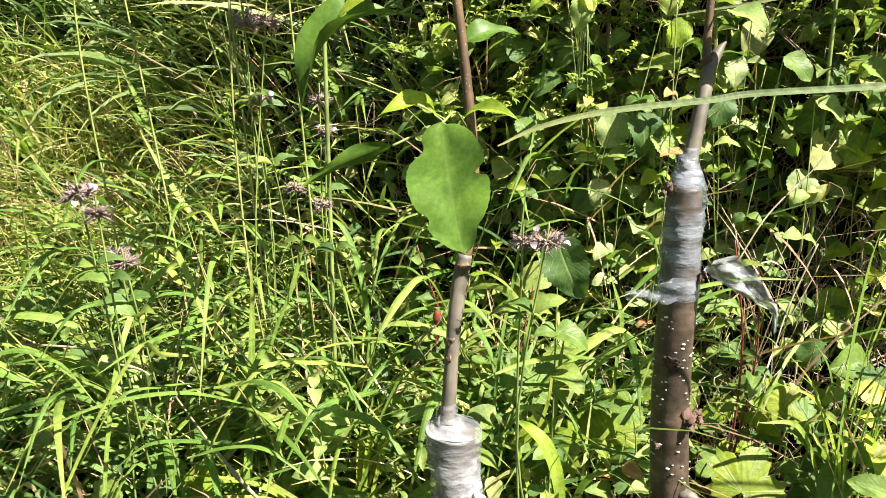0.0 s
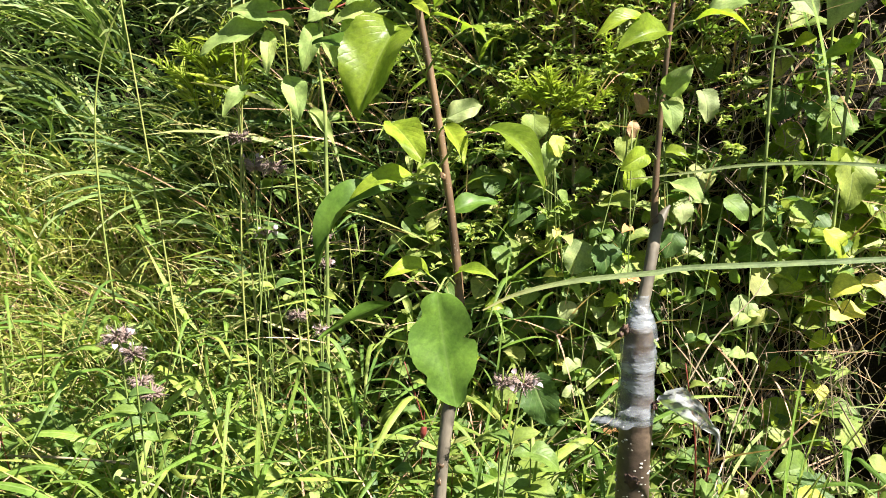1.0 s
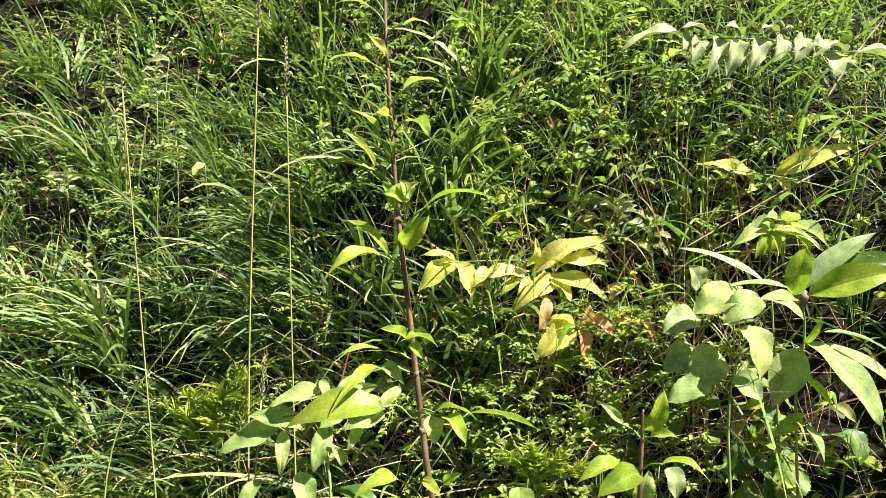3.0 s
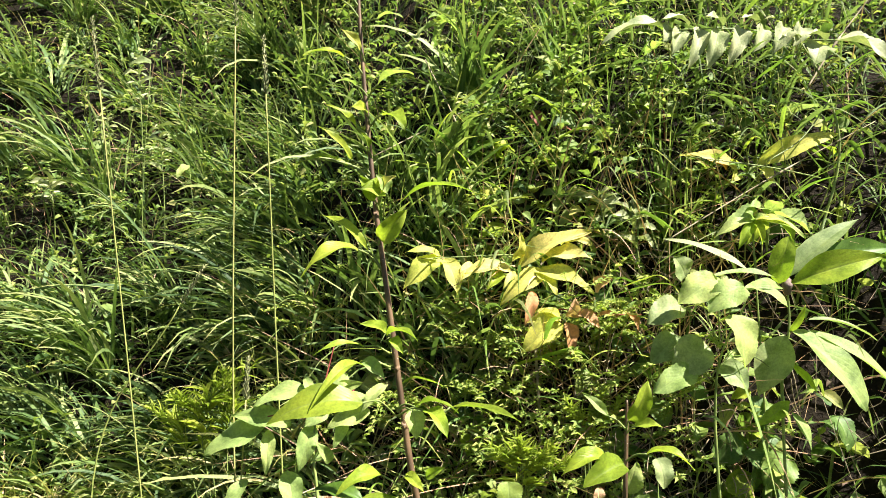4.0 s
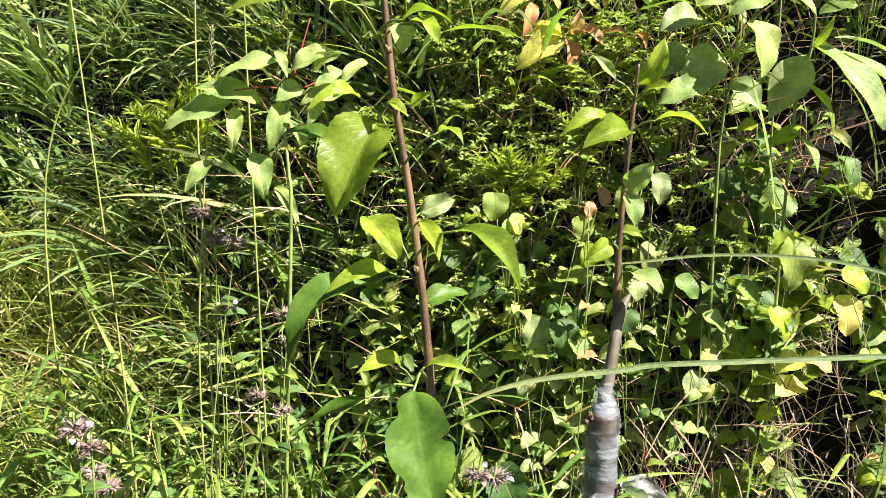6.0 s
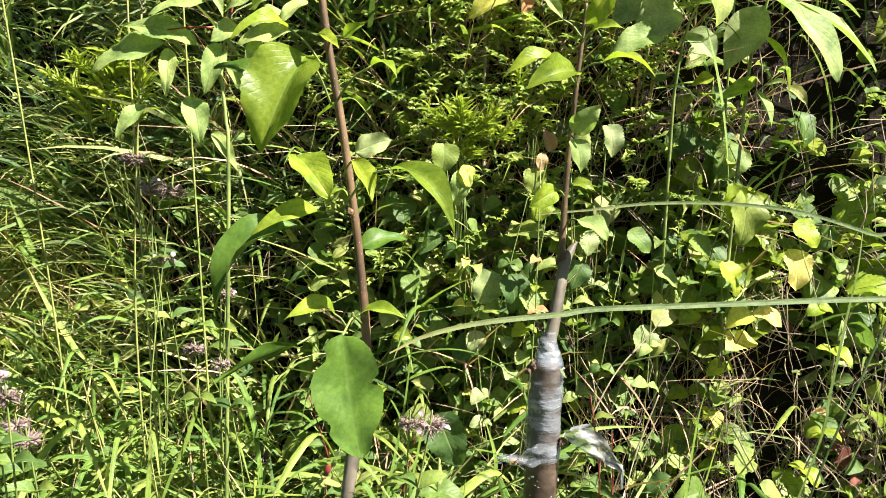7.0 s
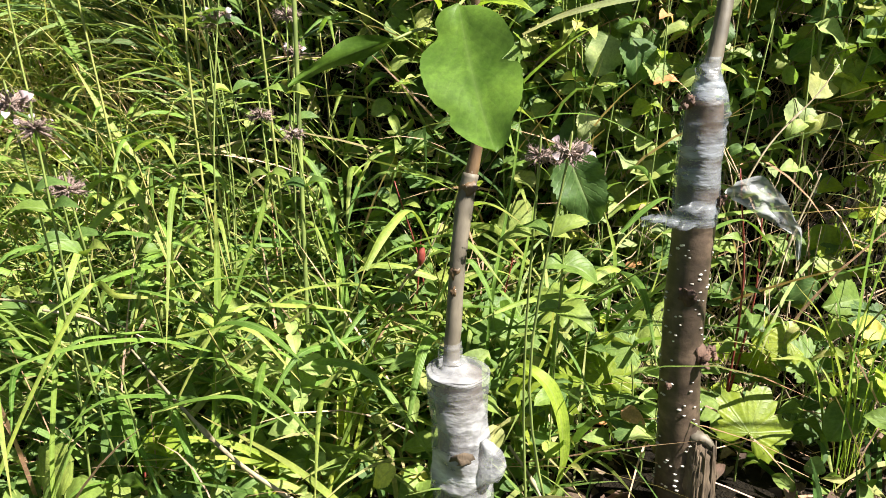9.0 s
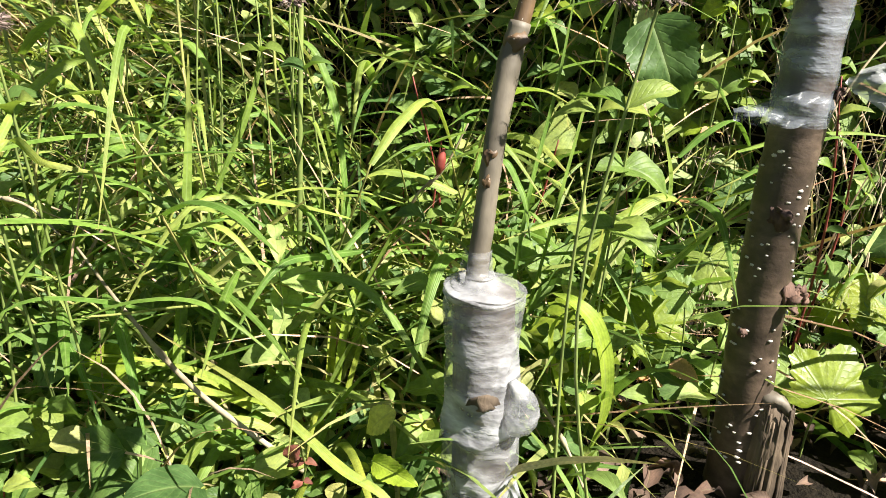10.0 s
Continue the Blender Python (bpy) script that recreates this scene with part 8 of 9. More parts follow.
stalked_leaf((0.432, 0.700, 0.462), 0.043, 0.034, LEAF_GREEN, (0.0, -0.2, -0.9), (0.35, -0.85, 0.7), "oblong")
stalked_leaf((0.445, 0.700, 0.444), 0.065, 0.050, LEAF_HERB, (-0.1, -0.2, -0.9), (0.35, -0.85, 0.7), "broad")
stalked_leaf((0.436, 0.700, 0.369), 0.043, 0.032, LEAF_LIME, (0.4, -0.2, -0.8), (0.35, -0.85, 0.7), "heart")
stalked_leaf((0.509, 0.700, 0.383), 0.050, 0.043, LEAF_YELLOW, (0.2, -0.2, -0.9), (0.35, -0.85, 0.7), "broad")
stalked_leaf((0.522, 0.700, 0.425), 0.036, 0.036, LEAF_LIME, (0.5, -0.2, -0.4), (0.35, -0.85, 0.7), "heart")
stalked_leaf((0.337, 0.700, 0.290), 0.043, 0.036, LEAF_DULL, (-0.1, -0.2, -0.9), (0.35, -0.85, 0.7), "ovate")
stalked_leaf((0.398, 0.700, 0.405), 0.029, 0.032, LEAF_HERB, (0.5, -0.2, -0.5), (0.35, -0.85, 0.7), "heart")
stalked_leaf((0.286, 0.700, 0.528), 0.036, 0.029, LEAF_DULL, (0.2, -0.2, -0.9), (0.35, -0.85, 0.7), "heart")


# ---- more broad leaves on the bank and in the meadow ----
def more_leaves():
    local = np.random.default_rng(77)
    zones = [(66, -0.02, 0.75, 0.70, 0.84, 0.0, 0.05), (4, 0.25, 0.8, 0.46, 0.66, 0.02, 0.10), (20, -0.6, 0.05, 0.46, 0.80, 0.02, 0.08), (20, -0.3, 0.12, 0.30, 0.46, 0.01, 0.05), (25, -0.55, -0.12, 0.38, 0.6, 0.02, 0.09), (22, -0.3, 0.7, 0.84, 1.1, 0.0, 0.08), (24, 0.02, 0.34, 0.94, 1.1, 0.0, 0.1), (28, 0.05, 0.32, 0.80, 0.86, 0.0, 0.05)]
    for n, x0, x1, y0, y1, h0, h1 in zones:
        for _ in range(n):
            x, y = local.uniform(x0, x1), local.uniform(y0, y1)
            if 0.24 < x < 0.6 and 0.66 < y and ground_height(x, y) < 0.28 and local.uniform() < 0.8:
                continue
            z = float(ground_height(x, y)) + local.uniform(h0, h1)
            l = local.uniform(0.018, 0.048) if y < 0.6 else local.uniform(0.026, 0.058)
            kind = [LEAF_HERB, LEAF_LIME, LEAF_HERB, LEAF_YELLOW if y > 0.9 else LEAF_HERB, LEAF_HERB, LEAF_SOFT][local.integers(0, 6)]
            if x > 0.05 and ground_height(x, y) < 0.2:
                kind = (LEAF_HERB, LEAF_HERB, LEAF_HERB, LEAF_HERB, LEAF_LIME, LEAF_HERB)[local.integers(0, 6)]
            way = tuple(local.normal(0, 1, 3) * (1, 0.5, 0.5) + (0, -0.2, -0.4))
            face = (local.uniform(0.0, 0.9), local.uniform(-1.0, -0.2), local.uniform(0.5, 1.0))
            stalked_leaf((x, y - (0.07 if 0.78 < y < 0.92 else 0.03), z), l, l * local.uniform(0.6, 0.95), kind, way, face, ("heart", "broad", "heart", "ovate")[local.integers(0, 4)])

    # larger yellowing leaves that hang together where the bank is steepest
    for _ in range(18):
        x, y = local.uniform(0.38, 0.60), local.uniform(0.83, 0.90)
        z = float(ground_height(x, y)) + local.uniform(-0.02, 0.05)
        l = local.uniform(0.042, 0.066)
        stalked_leaf((x, y - 0.06, z), l, l * local.uniform(0.7, 0.95), (LEAF_GREEN, LEAF_HERB, LEAF_HERB)[local.integers(0, 3)], tuple(local.normal(0, 1, 3) * (0.8, 0.3, 0.4) + (0, -0.2, -0.8)), (local.uniform(0.2, 0.8), -0.9, local.uniform(0.4, 0.9)), ("heart", "broad")[local.integers(0, 2)])


def red_stemmed_herb(x, y, lean, tall):
    local = np.random.default_rng(int(abs(x * 1000) + y * 7000))
    foot = np.array([x, y, float(ground_height(x, y))])
    owner = thing("red_stemmed_herb", tuple(foot), "straggling herb with thin red stems and small leaves", "herb", "red-stemmed herbs")
    top = foot + np.array([lean, -0.02, tall])
    line = smooth_line([foot - (0, 0, 0.008), foot + (top - foot) * 0.5 + (0.01, 0, 0.02), top], 8)
    part("stem", one(tube(line, [0.0013, 0.0010, 0.0006], 6, 0.05)), RED_STEM, owner, "thin red stem", tuple(foot))
    for k, i in enumerate(range(5, len(line), 3)):
        s = 1 if k % 2 else -1
        tip = line[i] + np.array([s * local.uniform(0.012, 0.024), -0.008, local.uniform(-0.004, 0.012)])
        part("leaf", one(stand(leaf_grid("ovate", 8, 2, 0.3, 0.1, 0.1, 0.06, seed=k), line[i], tip, 0.011, (0.3, -0.5, 1))), LEAF_HERB, owner, "", tuple(foot))


def paired_leaf_herb(x, y, tall, size, kind, seed):
    """An upright square-stemmed herb with toothed leaves in crossed pairs."""
    local = np.random.default_rng(seed)
    foot = np.array([x, y, float(ground_height(x, y))])
    owner = thing("paired_leaf_herb", tuple(foot), LOOK[kind.name] + " herb with toothed leaves in pairs up its stem", "herb", "paired-leaf herbs")
    top = foot + np.array([local.normal(0, 0.2) * tall, -0.12 * tall, tall])
    line = smooth_line([foot - (0, 0, 0.006), (foot + top) / 2 + local.normal(0, 0.05 * tall, 3), top], 8)
    part("stem", one(tube(line, [0.0011, 0.0008, 0.0005], 6)), RED_STEM if seed % 4 == 0 else GREEN_STEM, owner, "", tuple(foot))
    pairs = int(np.clip(tall / 0.022, 2, 6))
    a = local.uniform(0, 3)
    for k in range(pairs + 1):
        at = line[int(4 + (len(line) - 5) * k / pairs)]
        a += 1.57 + local.normal(0, 0.2)
        for turn in (a, a + math.pi):
            l = size * local.uniform(0.65, 1.1) * (1.0 if k < pairs else 0.6)
            reach = np.array([math.cos(turn), 0.8 * math.sin(turn), local.uniform(-0.25, 0.45)])
            grid = leaf_grid("ovate", 21, 2, local.uniform(0.1, 0.4), 0.1, 0.15, 0.07, 7, 0.08, seed + k)
            part("leaf", one(stand(grid, at, at + unit(reach) * l, l * local.uniform(0.5, 0.68), (0.2, -0.4, 1))), kind, owner, "", tuple(foot))


def paired_leaf_herbs():
    local = np.random.default_rng(63)
    for n, x0, x1, y0, y1, t0, t1, s0, s1 in ((46, -0.5, 0.02, 0.42, 0.80, 0.08, 0.20, 0.022, 0.040), (24, -0.34, -0.07, 0.32, 0.46, 0.03, 0.07, 0.020, 0.036), (16, 0.05, 0.5, 0.5, 0.74, 0.05, 0.13, 0.020, 0.036), (26, -0.2, 0.5, 0.95, 1.3, 0.08, 0.2, 0.024, 0.045)):
        for k in range(n):
            x, y = local.uniform(x0, x1), local.uniform(y0, y1)
            if math.hypot(x - 0.2, y - 0.45) > 0.07:
                paired_leaf_herb(x, y, local.uniform(t0, t1), local.uniform(s0, s1), (LEAF_HERB, LEAF_HERB, LEAF_HERB, LEAF_SOFT)[local.integers(0, 4)], 700 + k + n)


paired_leaf_herbs()
more_leaves()
for place in ((-0.17, 0.52, -0.06, 0.12), (-0.30, 0.46, 0.05, 0.08), (-0.06, 0.60, 0.04, 0.22), (-0.02, 0.64, -0.03, 0.25), (0.27, 0.60, -0.015, 0.27), (0.275, 0.62, 0.01, 0.22), (-0.24, 0.70, 0.06, 0.16), (0.02, 0.66, 0.05, 0.2), (-0.36, 0.58, 0.1, 0.1), (-0.2, 0.40, -0.07, 0.05)):
    red_stemmed_herb(*place)


# ---- grasses with leafy stems, in the meadow and on the bank ----
def leafy_grasses():
    local = np.random.default_rng(91)
    zones = [(84, -0.55, 0.14, 0.46, 0.84, 0.12, 0.30, 0.1, 1.0, 0.08, 0.16, 0.006, 0.012, BLADE, "leafy bright green meadow grass with arching blades"),
             (11, -0.32, -0.02, 0.30, 0.44, 0.03, 0.08, 0.4, 1.1, 0.06, 0.11, 0.004, 0.008, BLADE, "low leafy meadow grass with broad arching blades"),
             (9, 0.30, 0.62, 0.48, 0.70, 0.10, 0.30, 0.1, 0.8, 0.08, 0.15, 0.005, 0.009, BLADE, "leafy green grass by the foot of the bank"),
             (14, 0.36, 0.85, 0.84, 1.2, 0.14, 0.32, 0.1, 0.9, 0.09, 0.17, 0.005, 0.010, BLADE, "leafy yellow-green grass growing out of the bank"),
             (24, 0.0, 0.42, 0.86, 1.0, 0.14, 0.30, 0.0, 0.8, 0.09, 0.17, 0.004, 0.009, BLADE, "leafy yellow-green grass growing out of the bank"),
             (30, 0.1, 0.7, 0.95, 1.3, 0.18, 0.38, 0.0, 0.5, 0.10, 0.19, 0.004, 0.009, BLADE_GREY, "leafy yellow-green grass growing out of the bank"),
             (26, -0.45, 0.15, 0.86, 1.3, 0.10, 0.25, 0.2, 1.0, 0.08, 0.15, 0.004, 0.008, BLADE_GREY, "leafy grey-green grass growing out of the bank")]
    zones.append((44, -0.6, 0.0, 0.58, 0.86, 0.16, 0.32, 0.2, 1.1, 0.09, 0.17, 0.006, 0.012, BLADE, "tall leafy bright green meadow grass with arching blades"))
    zones.append((26, 0.4, 0.95, 1.0, 1.4, 0.16, 0.34, 0.0, 0.7, 0.10, 0.19, 0.005, 0.010, BLADE_GREY, "leafy yellow-green grass growing out of the bank"))
    zones.append((18, 0.0, 0.45, 0.84, 1.05, 0.12, 0.26, 0.2, 0.9, 0.08, 0.15, 0.004, 0.008, BLADE_LIME, "leafy lime green grass growing out of the bank"))
    seed = 500
    for n, x0, x1, y0, y1, t0, t1, l0, l1, b0, b1, w0, w1, kind, words in zones:
        for _ in range(n):
            x, y = local.uniform(x0, x1), local.uniform(y0, y1)
            tall, lean, length, width = local.uniform(t0, t1), local.uniform(l0, l1), local.uniform(b0, b1), local.uniform(w0, w1)
            turn = local.uniform(-3.3, 0.2)
            seed += 1
            if (0.0 < x < 0.17 and y < 0.62) or math.hypot(x - 0.032, y - 0.362) < 0.09 or math.hypot(x - 0.2, y - 0.45) < 0.08:
                continue
            leafy_grass((x, y), tall, lean, turn, length, width, kind, words, seed)


leafy_grasses()


# ---- grass, low herbs and litter that nobody could count ----
def stuff(name, heap, material, label, category):
    tagged(part(name, heap, material), label, category, kind="stuff")


def clear_of_stems(p, r=0.03):
    return (np.hypot(p[:, 0] - 0.032, p[:, 1] - 0.362) > r) & (np.hypot(p[:, 0] - 0.2, p[:, 1] - 0.46) > r)


def room(p):
    """How tall plants may stand: low close in front, taller behind."""
    return np.clip((p[:, 1] - 0.18) * 0.75, 0.03, 1.0)


def open_soil(p):
    """False on the bare patch round the foot of the thick trunk."""
    return np.hypot((p[:, 0] - 0.21) / 0.11, (p[:, 1] - 0.43) / 0.085) > 1 + 0.25 * np.sin(p[:, 0] * 160)


def hollow(p):
    """False in the shaded hollow at the foot of the steep bank."""
    edge = 0.03 * np.sin(p[:, 0] * 40) + 0.02 * np.sin(p[:, 0] * 97 + p[:, 1] * 60)
    return ~((p[:, 0] > 0.22 + edge) & (p[:, 0] < 0.62 + edge) & (p[:, 1] > 0.64) & (p[:, 2] < 0.30 + 2 * edge))


def meadow():
    heap = Heap()
    # level meadow: a thin lower layer, then loose blades that lean and cross
    for n, x0, x1, y0, y1, h0, h1, w0, w1, l0, l1, b0, b1 in [
            (1700, -1.3, 0.15, 0.40, 1.0, 0.05, 0.16, 0.002, 0.005, 0.3, 1.6, 0.0, 1.2), (1000, -1.2, 0.10, 0.45, 1.0, 0.12, 0.26, 0.003, 0.0065, 0.5, 1.5, 0.0, 1.3), (1300, -0.5, 0.14, 0.5, 0.84, 0.14, 0.30, 0.003, 0.008, 0.3, 1.3, 0.2, 1.5), (160, -0.55, -0.1, 0.38, 0.6, 0.10, 0.2, 0.005, 0.009, 0.3, 1.1, 0.2, 1.4), (360, -0.9, 0.05, 0.40, 0.9, 0.12, 0.24, 0.006, 0.011, 0.5, 1.3, 0.3, 1.8),
            (110, 0.0, 0.8, 0.44, 0.80, 0.05, 0.16, 0.003, 0.006, 0.2, 1.5, 0.0, 1.4), (80, -0.1, 0.8, 0.48, 0.80, 0.10, 0.20, 0.005, 0.009, 0.3, 1.2, 0.2, 1.8), (700, -0.6, 0.3, 0.22, 0.46, 0.03, 0.12, 0.002, 0.006, 0.3, 1.5, 0.0, 1.2)]:
        p = spots_on(n, x0, x1, y0, y1)
        p = p[clear_of_stems(p, 0.045) & open_soil(p) & hollow(p) & (clumps(p, 0.06, h1 * 30) > 0.25 * rng.uniform(0, 1.8, n))]
        n = len(p)
        h = np.minimum(rng.uniform(h0, h1, n), room(p) * 1.3)
        blades(heap, p, h, rng.uniform(w0, w1, n), rng.uniform(0, 2 * np.pi, n), rng.uniform(l0, l1, n), rng.uniform(b0, b1, n), 7)
    # unseen meadow behind the camera and beside it, added to dim the bounced light
    p = np.concatenate([spots_on(7000, -2.2, 2.2, -2.2, 0.16), spots_on(2500, 0.75, 2.4, 0.1, 0.8), spots_on(2500, -2.6, -0.6, 0.1, 0.6)])
    n = len(p)
    blades(heap, p, rng.uniform(0.06, 0.15, n), rng.uniform(0.006, 0.014, n), rng.uniform(0, 2 * np.pi, n), rng.uniform(0.1, 1.2, n), rng.uniform(0.2, 1.4, n), 3)
    stuff("meadow_grass", heap, GRASS_MIX, "long loose green meadow grass round the saplings", "grass")
    heap = Heap()
    # outer ring, also out of view, added for the light it bounces
    p = spots_on(16000, -5.0, 5.0, -4.8, 5.2)
    p = p[((np.abs(p[:, 0]) > 2.1) | (p[:, 1] < -2.1) | (p[:, 1] > 4.2))]
    n = len(p)
    blades(heap, p, rng.uniform(0.10, 0.26, n), rng.uniform(0.014, 0.034, n), rng.uniform(0, 2 * np.pi, n), rng.uniform(0.2, 1.2, n), rng.uniform(0.2, 1.4, n), 3)
    stuff("outer_grass", heap, GRASS_MIX, "rough green grass added out of view farther round the place", "grass")
    heap = Heap()
    # fine yellowish grass, thick on the left
    n = 16000
    p = spots_on(n, -1.9, -0.12, 0.62, 1.13)
    p = p[(rng.uniform(0, 1, n) < np.clip((-p[:, 0] - 0.12) / 0.45, 0.05, 1)) & (clumps(p, 0.05, 3.0) > rng.uniform(0, 0.35, n))]
    n = len(p)
    blades(heap, p, rng.uniform(0.07, 0.28, n), rng.uniform(0.0018, 0.0048, n), rng.uniform(0, 2 * np.pi, n), rng.uniform(0.1, 1.2, n), rng.uniform(0.4, 2.0, n), 7)
    stuff("fine_grass", heap, GRASS_FINE, "fine yellow-green grass in a thick mat", "grass")
    heap = Heap()
    p = np.concatenate([spots_on(1900, -1.0, 0.4, 0.35, 1.0), spots_on(1300, -1.6, 1.6, 0.9, 2.2), spots_on(700, -0.02, 0.5, 0.78, 1.05)])
    p = p[clear_of_stems(p, 0.13)]
    n = len(p)
    blades(heap, p, np.minimum(rng.uniform(0.08, 0.30, n), room(p) * 1.4), rng.uniform(0.001, 0.0032, n), rng.uniform(0, 2 * np.pi, n), rng.uniform(0.2, 1.6, n), rng.uniform(0.0, 1.0, n), 6)
    stuff("dry_grass", heap, STRAW, "dead straw-coloured grass blades among the green", "grass")
    heap = Heap()
    # tufts that hang down the bank, each combed one way, with dark gaps between
    tufts = np.concatenate([spots_on(40, -0.5, 0.1, 0.85, 1.2), spots_on(62, -1.6, -0.25, 1.12, 2.1), spots_on(36, -1.15, -0.3, 1.08, 1.45), spots_on(260, -2.8, 0.2, 1.9, 4.6), spots_on(120, 0.1, 2.6, 1.25, 4.6)])
    roots, h, w, turn, lean, bend = [], [], [], [], [], []
    for q in tufts:
        k = 34 if q[0] < 0.1 else 18
        over = q[0] < -0.2 and q[1] < 2.3
        size = rng.uniform(0.55, 1.25)
        main = rng.normal(-2.75, 1.0) if over else rng.normal(-1.4, 1.0)
        roots.append(q + rng.normal(0, 0.018, (k, 3)) * (1, 1, 0.3))
        h.append(rng.uniform(0.10, 0.30, k) * (1 + 0.12 * q[1]) * size * (1.0 if q[1] > 1.2 else 0.85))
        w.append(rng.uniform(0.0030, 0.0075, k) * (1.05 + 0.2 * q[1]) * rng.uniform(0.7, 1.3))
        turn.append(main + rng.normal(0, 0.55, k))
        lean.append(rng.uniform(0.1, 1.0, k) if over else rng.uniform(0.2, 1.1, k))
        bend.append(rng.uniform(0.8, 1.9, k) if over else rng.uniform(0.4, 1.7, k))
    blades(heap, np.concatenate(roots), np.concatenate(h), np.concatenate(w), np.concatenate(turn), np.concatenate(lean), np.concatenate(bend), 7)
    p = np.concatenate([spots_on(2600, -2.6, 2.2, 0.95, 4.4), spots_on(1000, 0.0, 1.3, 0.72, 1.6)])
    n = len(p)
    blades(heap, p, rng.uniform(0.08, 0.3, n), rng.uniform(0.002, 0.006, n) * (0.8 + 0.3 * p[:, 1]), rng.uniform(0, 2 * np.pi, n), rng.uniform(0.0, 1.3, n), rng.uniform(0.1, 1.6, n), 6)
    p = np.concatenate([spots_on(7000, -2.4, 2.0, 0.85, 4.2), spots_on(6000, -1.4, 0.5, 1.05, 1.9), spots_on(2600, 0.0, 1.3, 0.72, 1.4)])
    n = len(p)
    blades(heap, p, rng.uniform(0.03, 0.09, n) * (0.6 + 0.5 * p[:, 1]), rng.uniform(0.002, 0.005, n) * (0.6 + 0.4 * p[:, 1]), rng.uniform(0, 2 * np.pi, n), rng.uniform(0.2, 1.2, n), rng.uniform(0.2, 1.5, n), 3)
    stuff("bank_grass", heap, GRASS_FAR, "arching dark green grass tufts hanging down the bank", "grass")


def herbs():
    heap = Heap()
    kinds = [leaf_grid("ovate", 8, 2, 0.3, 0.1, 0.15, 0.06, 4, 0.1, seed=k) for k in range(3)] + [leaf_grid("heart", 9, 2, 0.12, 0.06, 0.15, 0.06, seed=9), leaf_grid("broad", 9, 2, 0.12, 0.08, 0.2, 0.08, seed=4), leaf_grid("lance", 8, 2, 0.3, 0.15, 0.2, 0.05, seed=2), leaf_grid("lance", 8, 2, 0.3, 0.1, 0.3, 0.05, seed=5)]
    zones = [(300, 0.05, 1.2, 0.46, 0.74, 0.02, 0.14, 0.014, 0.044, 0.30), (2600, -0.1, 1.3, 0.69, 1.20, 0.02, 0.12, 0.012, 0.046, 0.55), (2200, -0.9, 0.1, 0.42, 0.9, 0.03, 0.14, 0.010, 0.034, 0.3),
             (1300, -0.5, 0.6, 0.24, 0.50, 0.01, 0.06, 0.012, 0.042, 0.4), (4600, -2.2, 2.2, 1.0, 4.2, 0.05, 0.24, 0.012, 0.05, 0.55), (1700, -1.4, 0.5, 1.0, 2.2, 0.05, 0.2, 0.010, 0.032, 0.45), (1250, -0.08, 0.95, 0.70, 1.05, 0.0, 0.06, 0.026, 0.056, 0.4), (520, -0.6, 0.05, 0.62, 1.0, 0.02, 0.12, 0.02, 0.046, 0.2), (170, -0.5, 0.4, 1.0, 1.5, 0.0, 0.12, 0.026, 0.05, 0.3), (640, -0.08, 0.42, 0.79, 0.90, 0.0, 0.06, 0.024, 0.05, 0.2)]
    for n, x0, x1, y0, y1, h0, h1, l0, l1, gap in zones:
        outward = (0.05, 0.11) if y0 == 0.79 else (0.01, 0.05)
        p = spots_on(n, x0, x1, y0, y1)
        p = p[clear_of_stems(p, 0.05) & open_soil(p) & (hollow(p) | (rng.uniform(0, 1, n) < 0.3)) & (clumps(p, 0.07, y0 * 9) > gap * rng.uniform(0.3, 1.6, n))]
        if y0 == 0.79:
            p = p[p[:, 2] < 0.45]
        # fewer herbs on the upper bank, so soil coloured dark for shade shows
        p = p[~((p[:, 0] > 0.25) & (p[:, 1] > 0.93) & (p[:, 1] < 1.9)) | (rng.uniform(0, 1, len(p)) < 0.3)]
        n = len(p)
        steep = ground_height(p[:, 0], p[:, 1] + 0.02) - p[:, 2] > 0.03
        p[:, 2] += np.minimum(rng.uniform(h0, h1, n), room(p))
        p[:, 1] -= np.where(steep, rng.uniform(*outward, n), 0)
        which = rng.integers(0, len(kinds), n)
        turn = rng.uniform(0, 2 * np.pi, n)
        ways = np.stack([np.cos(turn), np.sin(turn), rng.normal(-0.25, 0.45, n)], 1)
        face = np.stack([rng.normal(0.4, 0.5, n), rng.normal(-0.35, 0.5, n), np.full(n, 0.8)], 1)
        length = l0 + (l1 - l0) * rng.beta(1.4, 2.2, n)
        for k, grid in enumerate(kinds):
            m = which == k
            ratio = (0.55, 0.6, 0.5, 0.9, 0.75, 0.3, 0.24)[k]
            strew(heap, grid, p[m], ways[m], face[m], length[m], length[m] * ratio)
    stuff("low_herbs", heap, HERB_MIX, "mixed small broad-leaved herbs among the grass", "herbs")
    # small-leaved herbs that trail down the bank
    local = np.random.default_rng(31)
    grid = leaf_grid("ovate", 3, 1, 0.3, 0.1, 0.1)
    for name, words, runs, material in [("trailing_herb", "tiny-leaved trailing herb spilling down the bank", [(150, -0.08, 0.36, 0.845, 0.95, 0.06, 0.18, 0.006, 0.014), (90, -0.6, 0.8, 0.84, 1.3, 0.06, 0.16, 0.006, 0.012)], SPRIG),
                                        ("bank_herb", "small-leaved dull green herbs all over the bank", [(600, -1.7, 0.2, 1.1, 2.3, 0.08, 0.22, 0.012, 0.028), (230, 0.1, 1.3, 0.98, 2.0, 0.08, 0.22, 0.014, 0.034), (300, -2.4, 2.0, 2.2, 4.2, 0.12, 0.3, 0.02, 0.05)], HERB_MIX)]:
        heap = Heap()
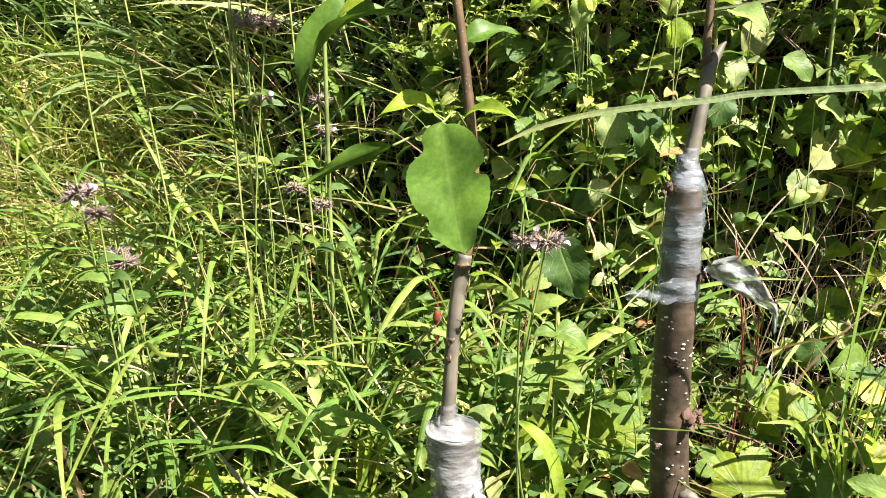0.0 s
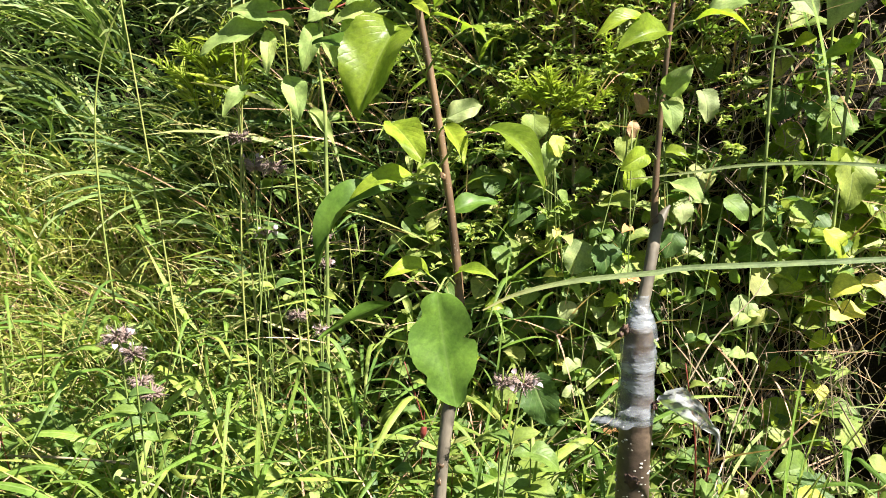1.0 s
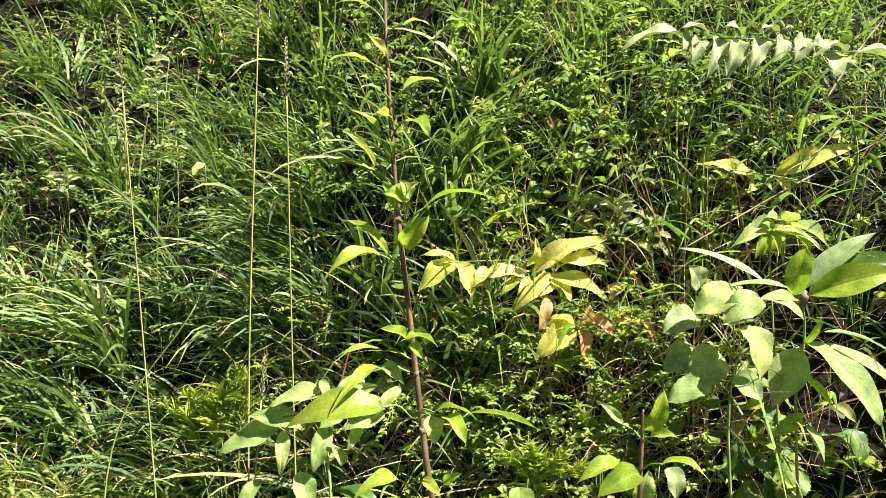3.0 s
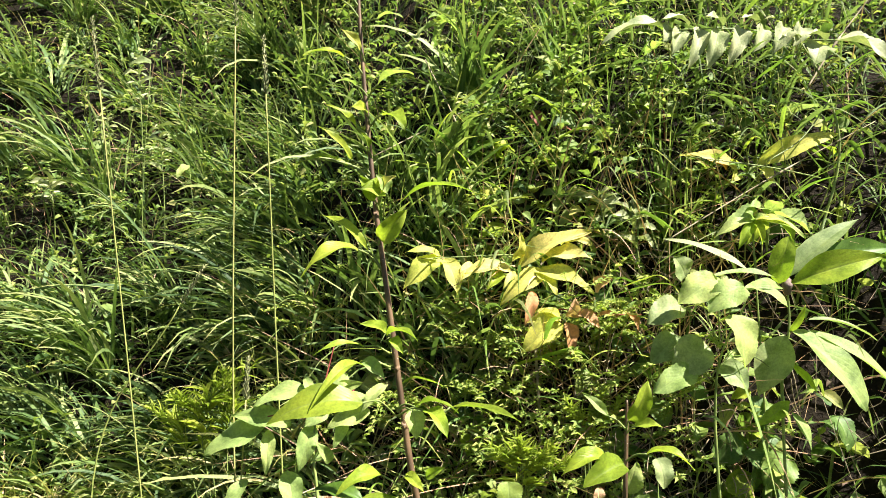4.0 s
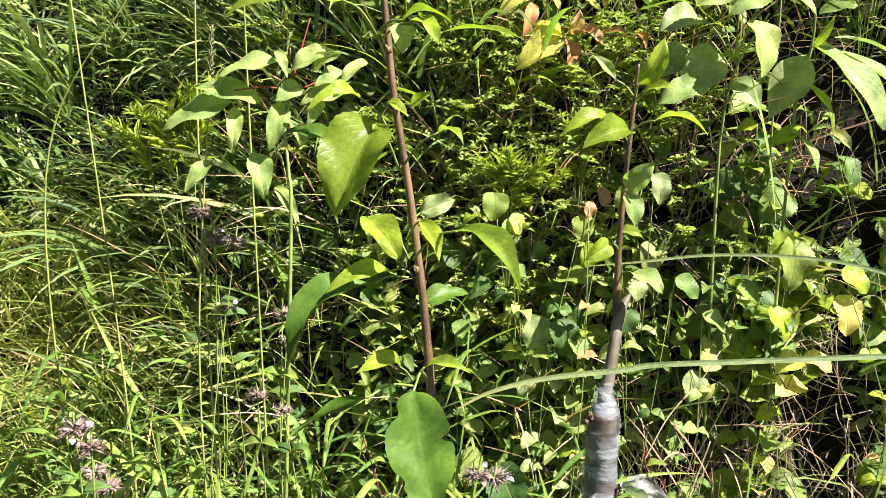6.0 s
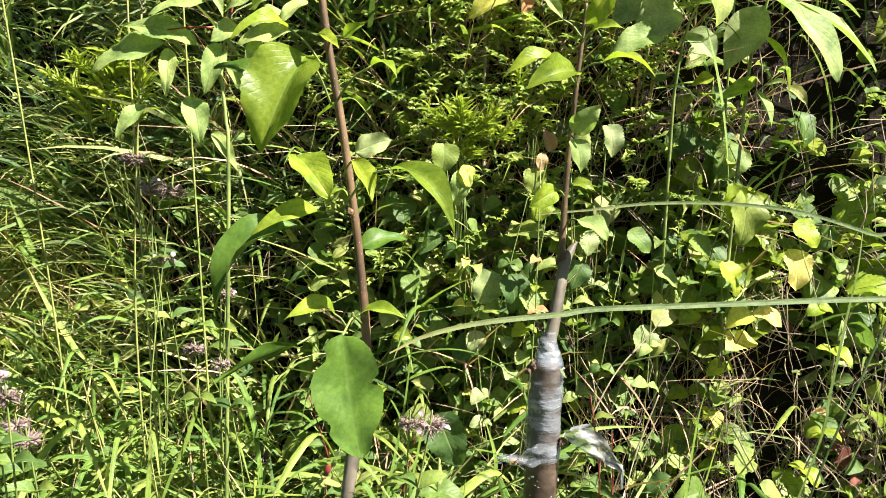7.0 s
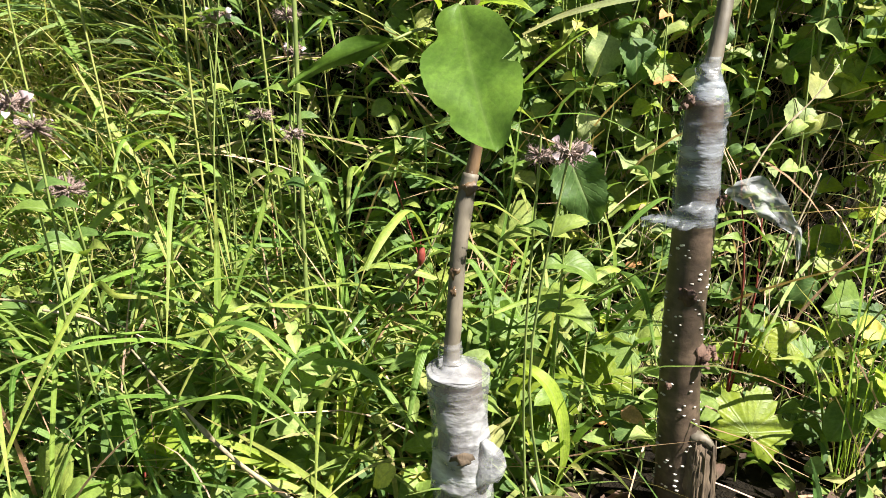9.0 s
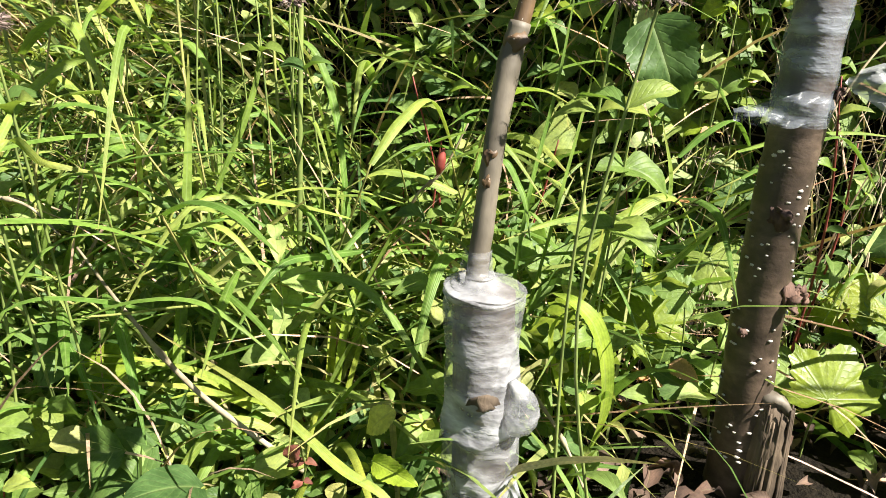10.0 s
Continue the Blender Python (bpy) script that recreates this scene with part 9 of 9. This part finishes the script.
        for n, x0, x1, y0, y1, l0, l1, s0, s1 in runs:
            for k in range(n):
                x, y = local.uniform(x0, x1), local.uniform(y0, y1)
                q = np.array([x, y - (0.035 if s1 < 0.02 else 0.0), float(ground_height(x, y)) + (0.04 if s1 < 0.02 else 0.01)])
                d = unit([local.normal(0, 0.8), -0.7, local.uniform(-0.1, 1.2)])
                l = local.uniform(l0, l1)
                line = smooth_line([q, q + d * l * 0.5 + local.normal(0, 0.1 * l, 3), q + d * l + np.array([0, -0.1 * l, -0.25 * l])], 8)
                s = np.repeat(np.arange(3, len(line)), 3 if s1 < 0.02 else 1)
                m = len(s)
                a = local.uniform(0, 6.28, m)
                long = local.uniform(s0, s1, m)
                strew(heap, grid, line[s], np.stack([np.cos(a), np.sin(a) - 0.3, local.uniform(-0.3, 0.8, m)], 1), np.stack([local.normal(0.2, 0.4, m), local.normal(-0.5, 0.4, m), np.ones(m)], 1), long, long * local.uniform(0.28, 0.5))
                heap.put(*tube(line, [0.0008, 0.0004], 4, cap=False))
        stuff(name, heap, material, words, "herbs")


def tangle():
    heap = Heap()
    local = np.random.default_rng(21)
    # pale dead stems and rootlets hanging in the shade of the bank
    for k in range(1100):
        x, y = local.uniform(-0.3, 1.1), local.uniform(0.68, 0.98)
        if k % 3 == 0:
            x, y = local.uniform(-0.1, 0.42), local.uniform(0.80, 0.96)
        if local.uniform() < 0.45:
            x, y = local.uniform(0.16, 0.7), local.uniform(0.66, 0.86)
        z = float(ground_height(x, y))
        a, l = local.uniform(0, 6.28), local.uniform(0.06, 0.24)
        d = np.array([0.28 * np.cos(a), -abs(0.18 * np.sin(a)), local.uniform(-1.2, 0.2)])
        q = np.array([x, y - local.uniform(0.02, 0.08), z + local.uniform(0.0, 0.06)])
        pts = [q, q + d * l * 0.35 + local.normal(0, 0.018, 3), q + d * l * 0.7 + local.normal(0, 0.026, 3), q + d * l + np.array([0, 0, -0.3 * l]) + local.normal(0, 0.02, 3)]
        heap.put(*tube(smooth_line(pts, 3), [local.uniform(0.0004, 0.0010), 0.0004], 4, cap=False))
    stuff("dead_stems", heap, ROOTLET, "tangle of pale dead stems and rootlets", "dead stems")
    heap = Heap()
    grid = leaf_grid("ovate", 5, 1, 0.5, 0.15, 0.2, 0.15, seed=3)
    p = np.concatenate([spots_on(1200, -1.0, 1.2, 0.25, 1.2), spots_on(420, 0.04, 0.6, 0.36, 0.72), spots_on(260, -0.4, 0.1, 0.28, 0.5)])
    p[:, 2] += 0.010
    n = len(p)
    turn = rng.uniform(0, 6.28, n)
    l = 0.010 + 0.022 * rng.beta(1.2, 2.4, n)
    strew(heap, grid, p, np.stack([np.cos(turn), np.sin(turn), rng.normal(0, 0.3, n)], 1), np.stack([rng.normal(0, 0.5, n), rng.normal(0, 0.5, n), np.ones(n)], 1), l, l * 0.5)
    stuff("leaf_litter", heap, LITTER, "brown dead leaves on the soil", "litter")


meadow()
herbs()
tangle()
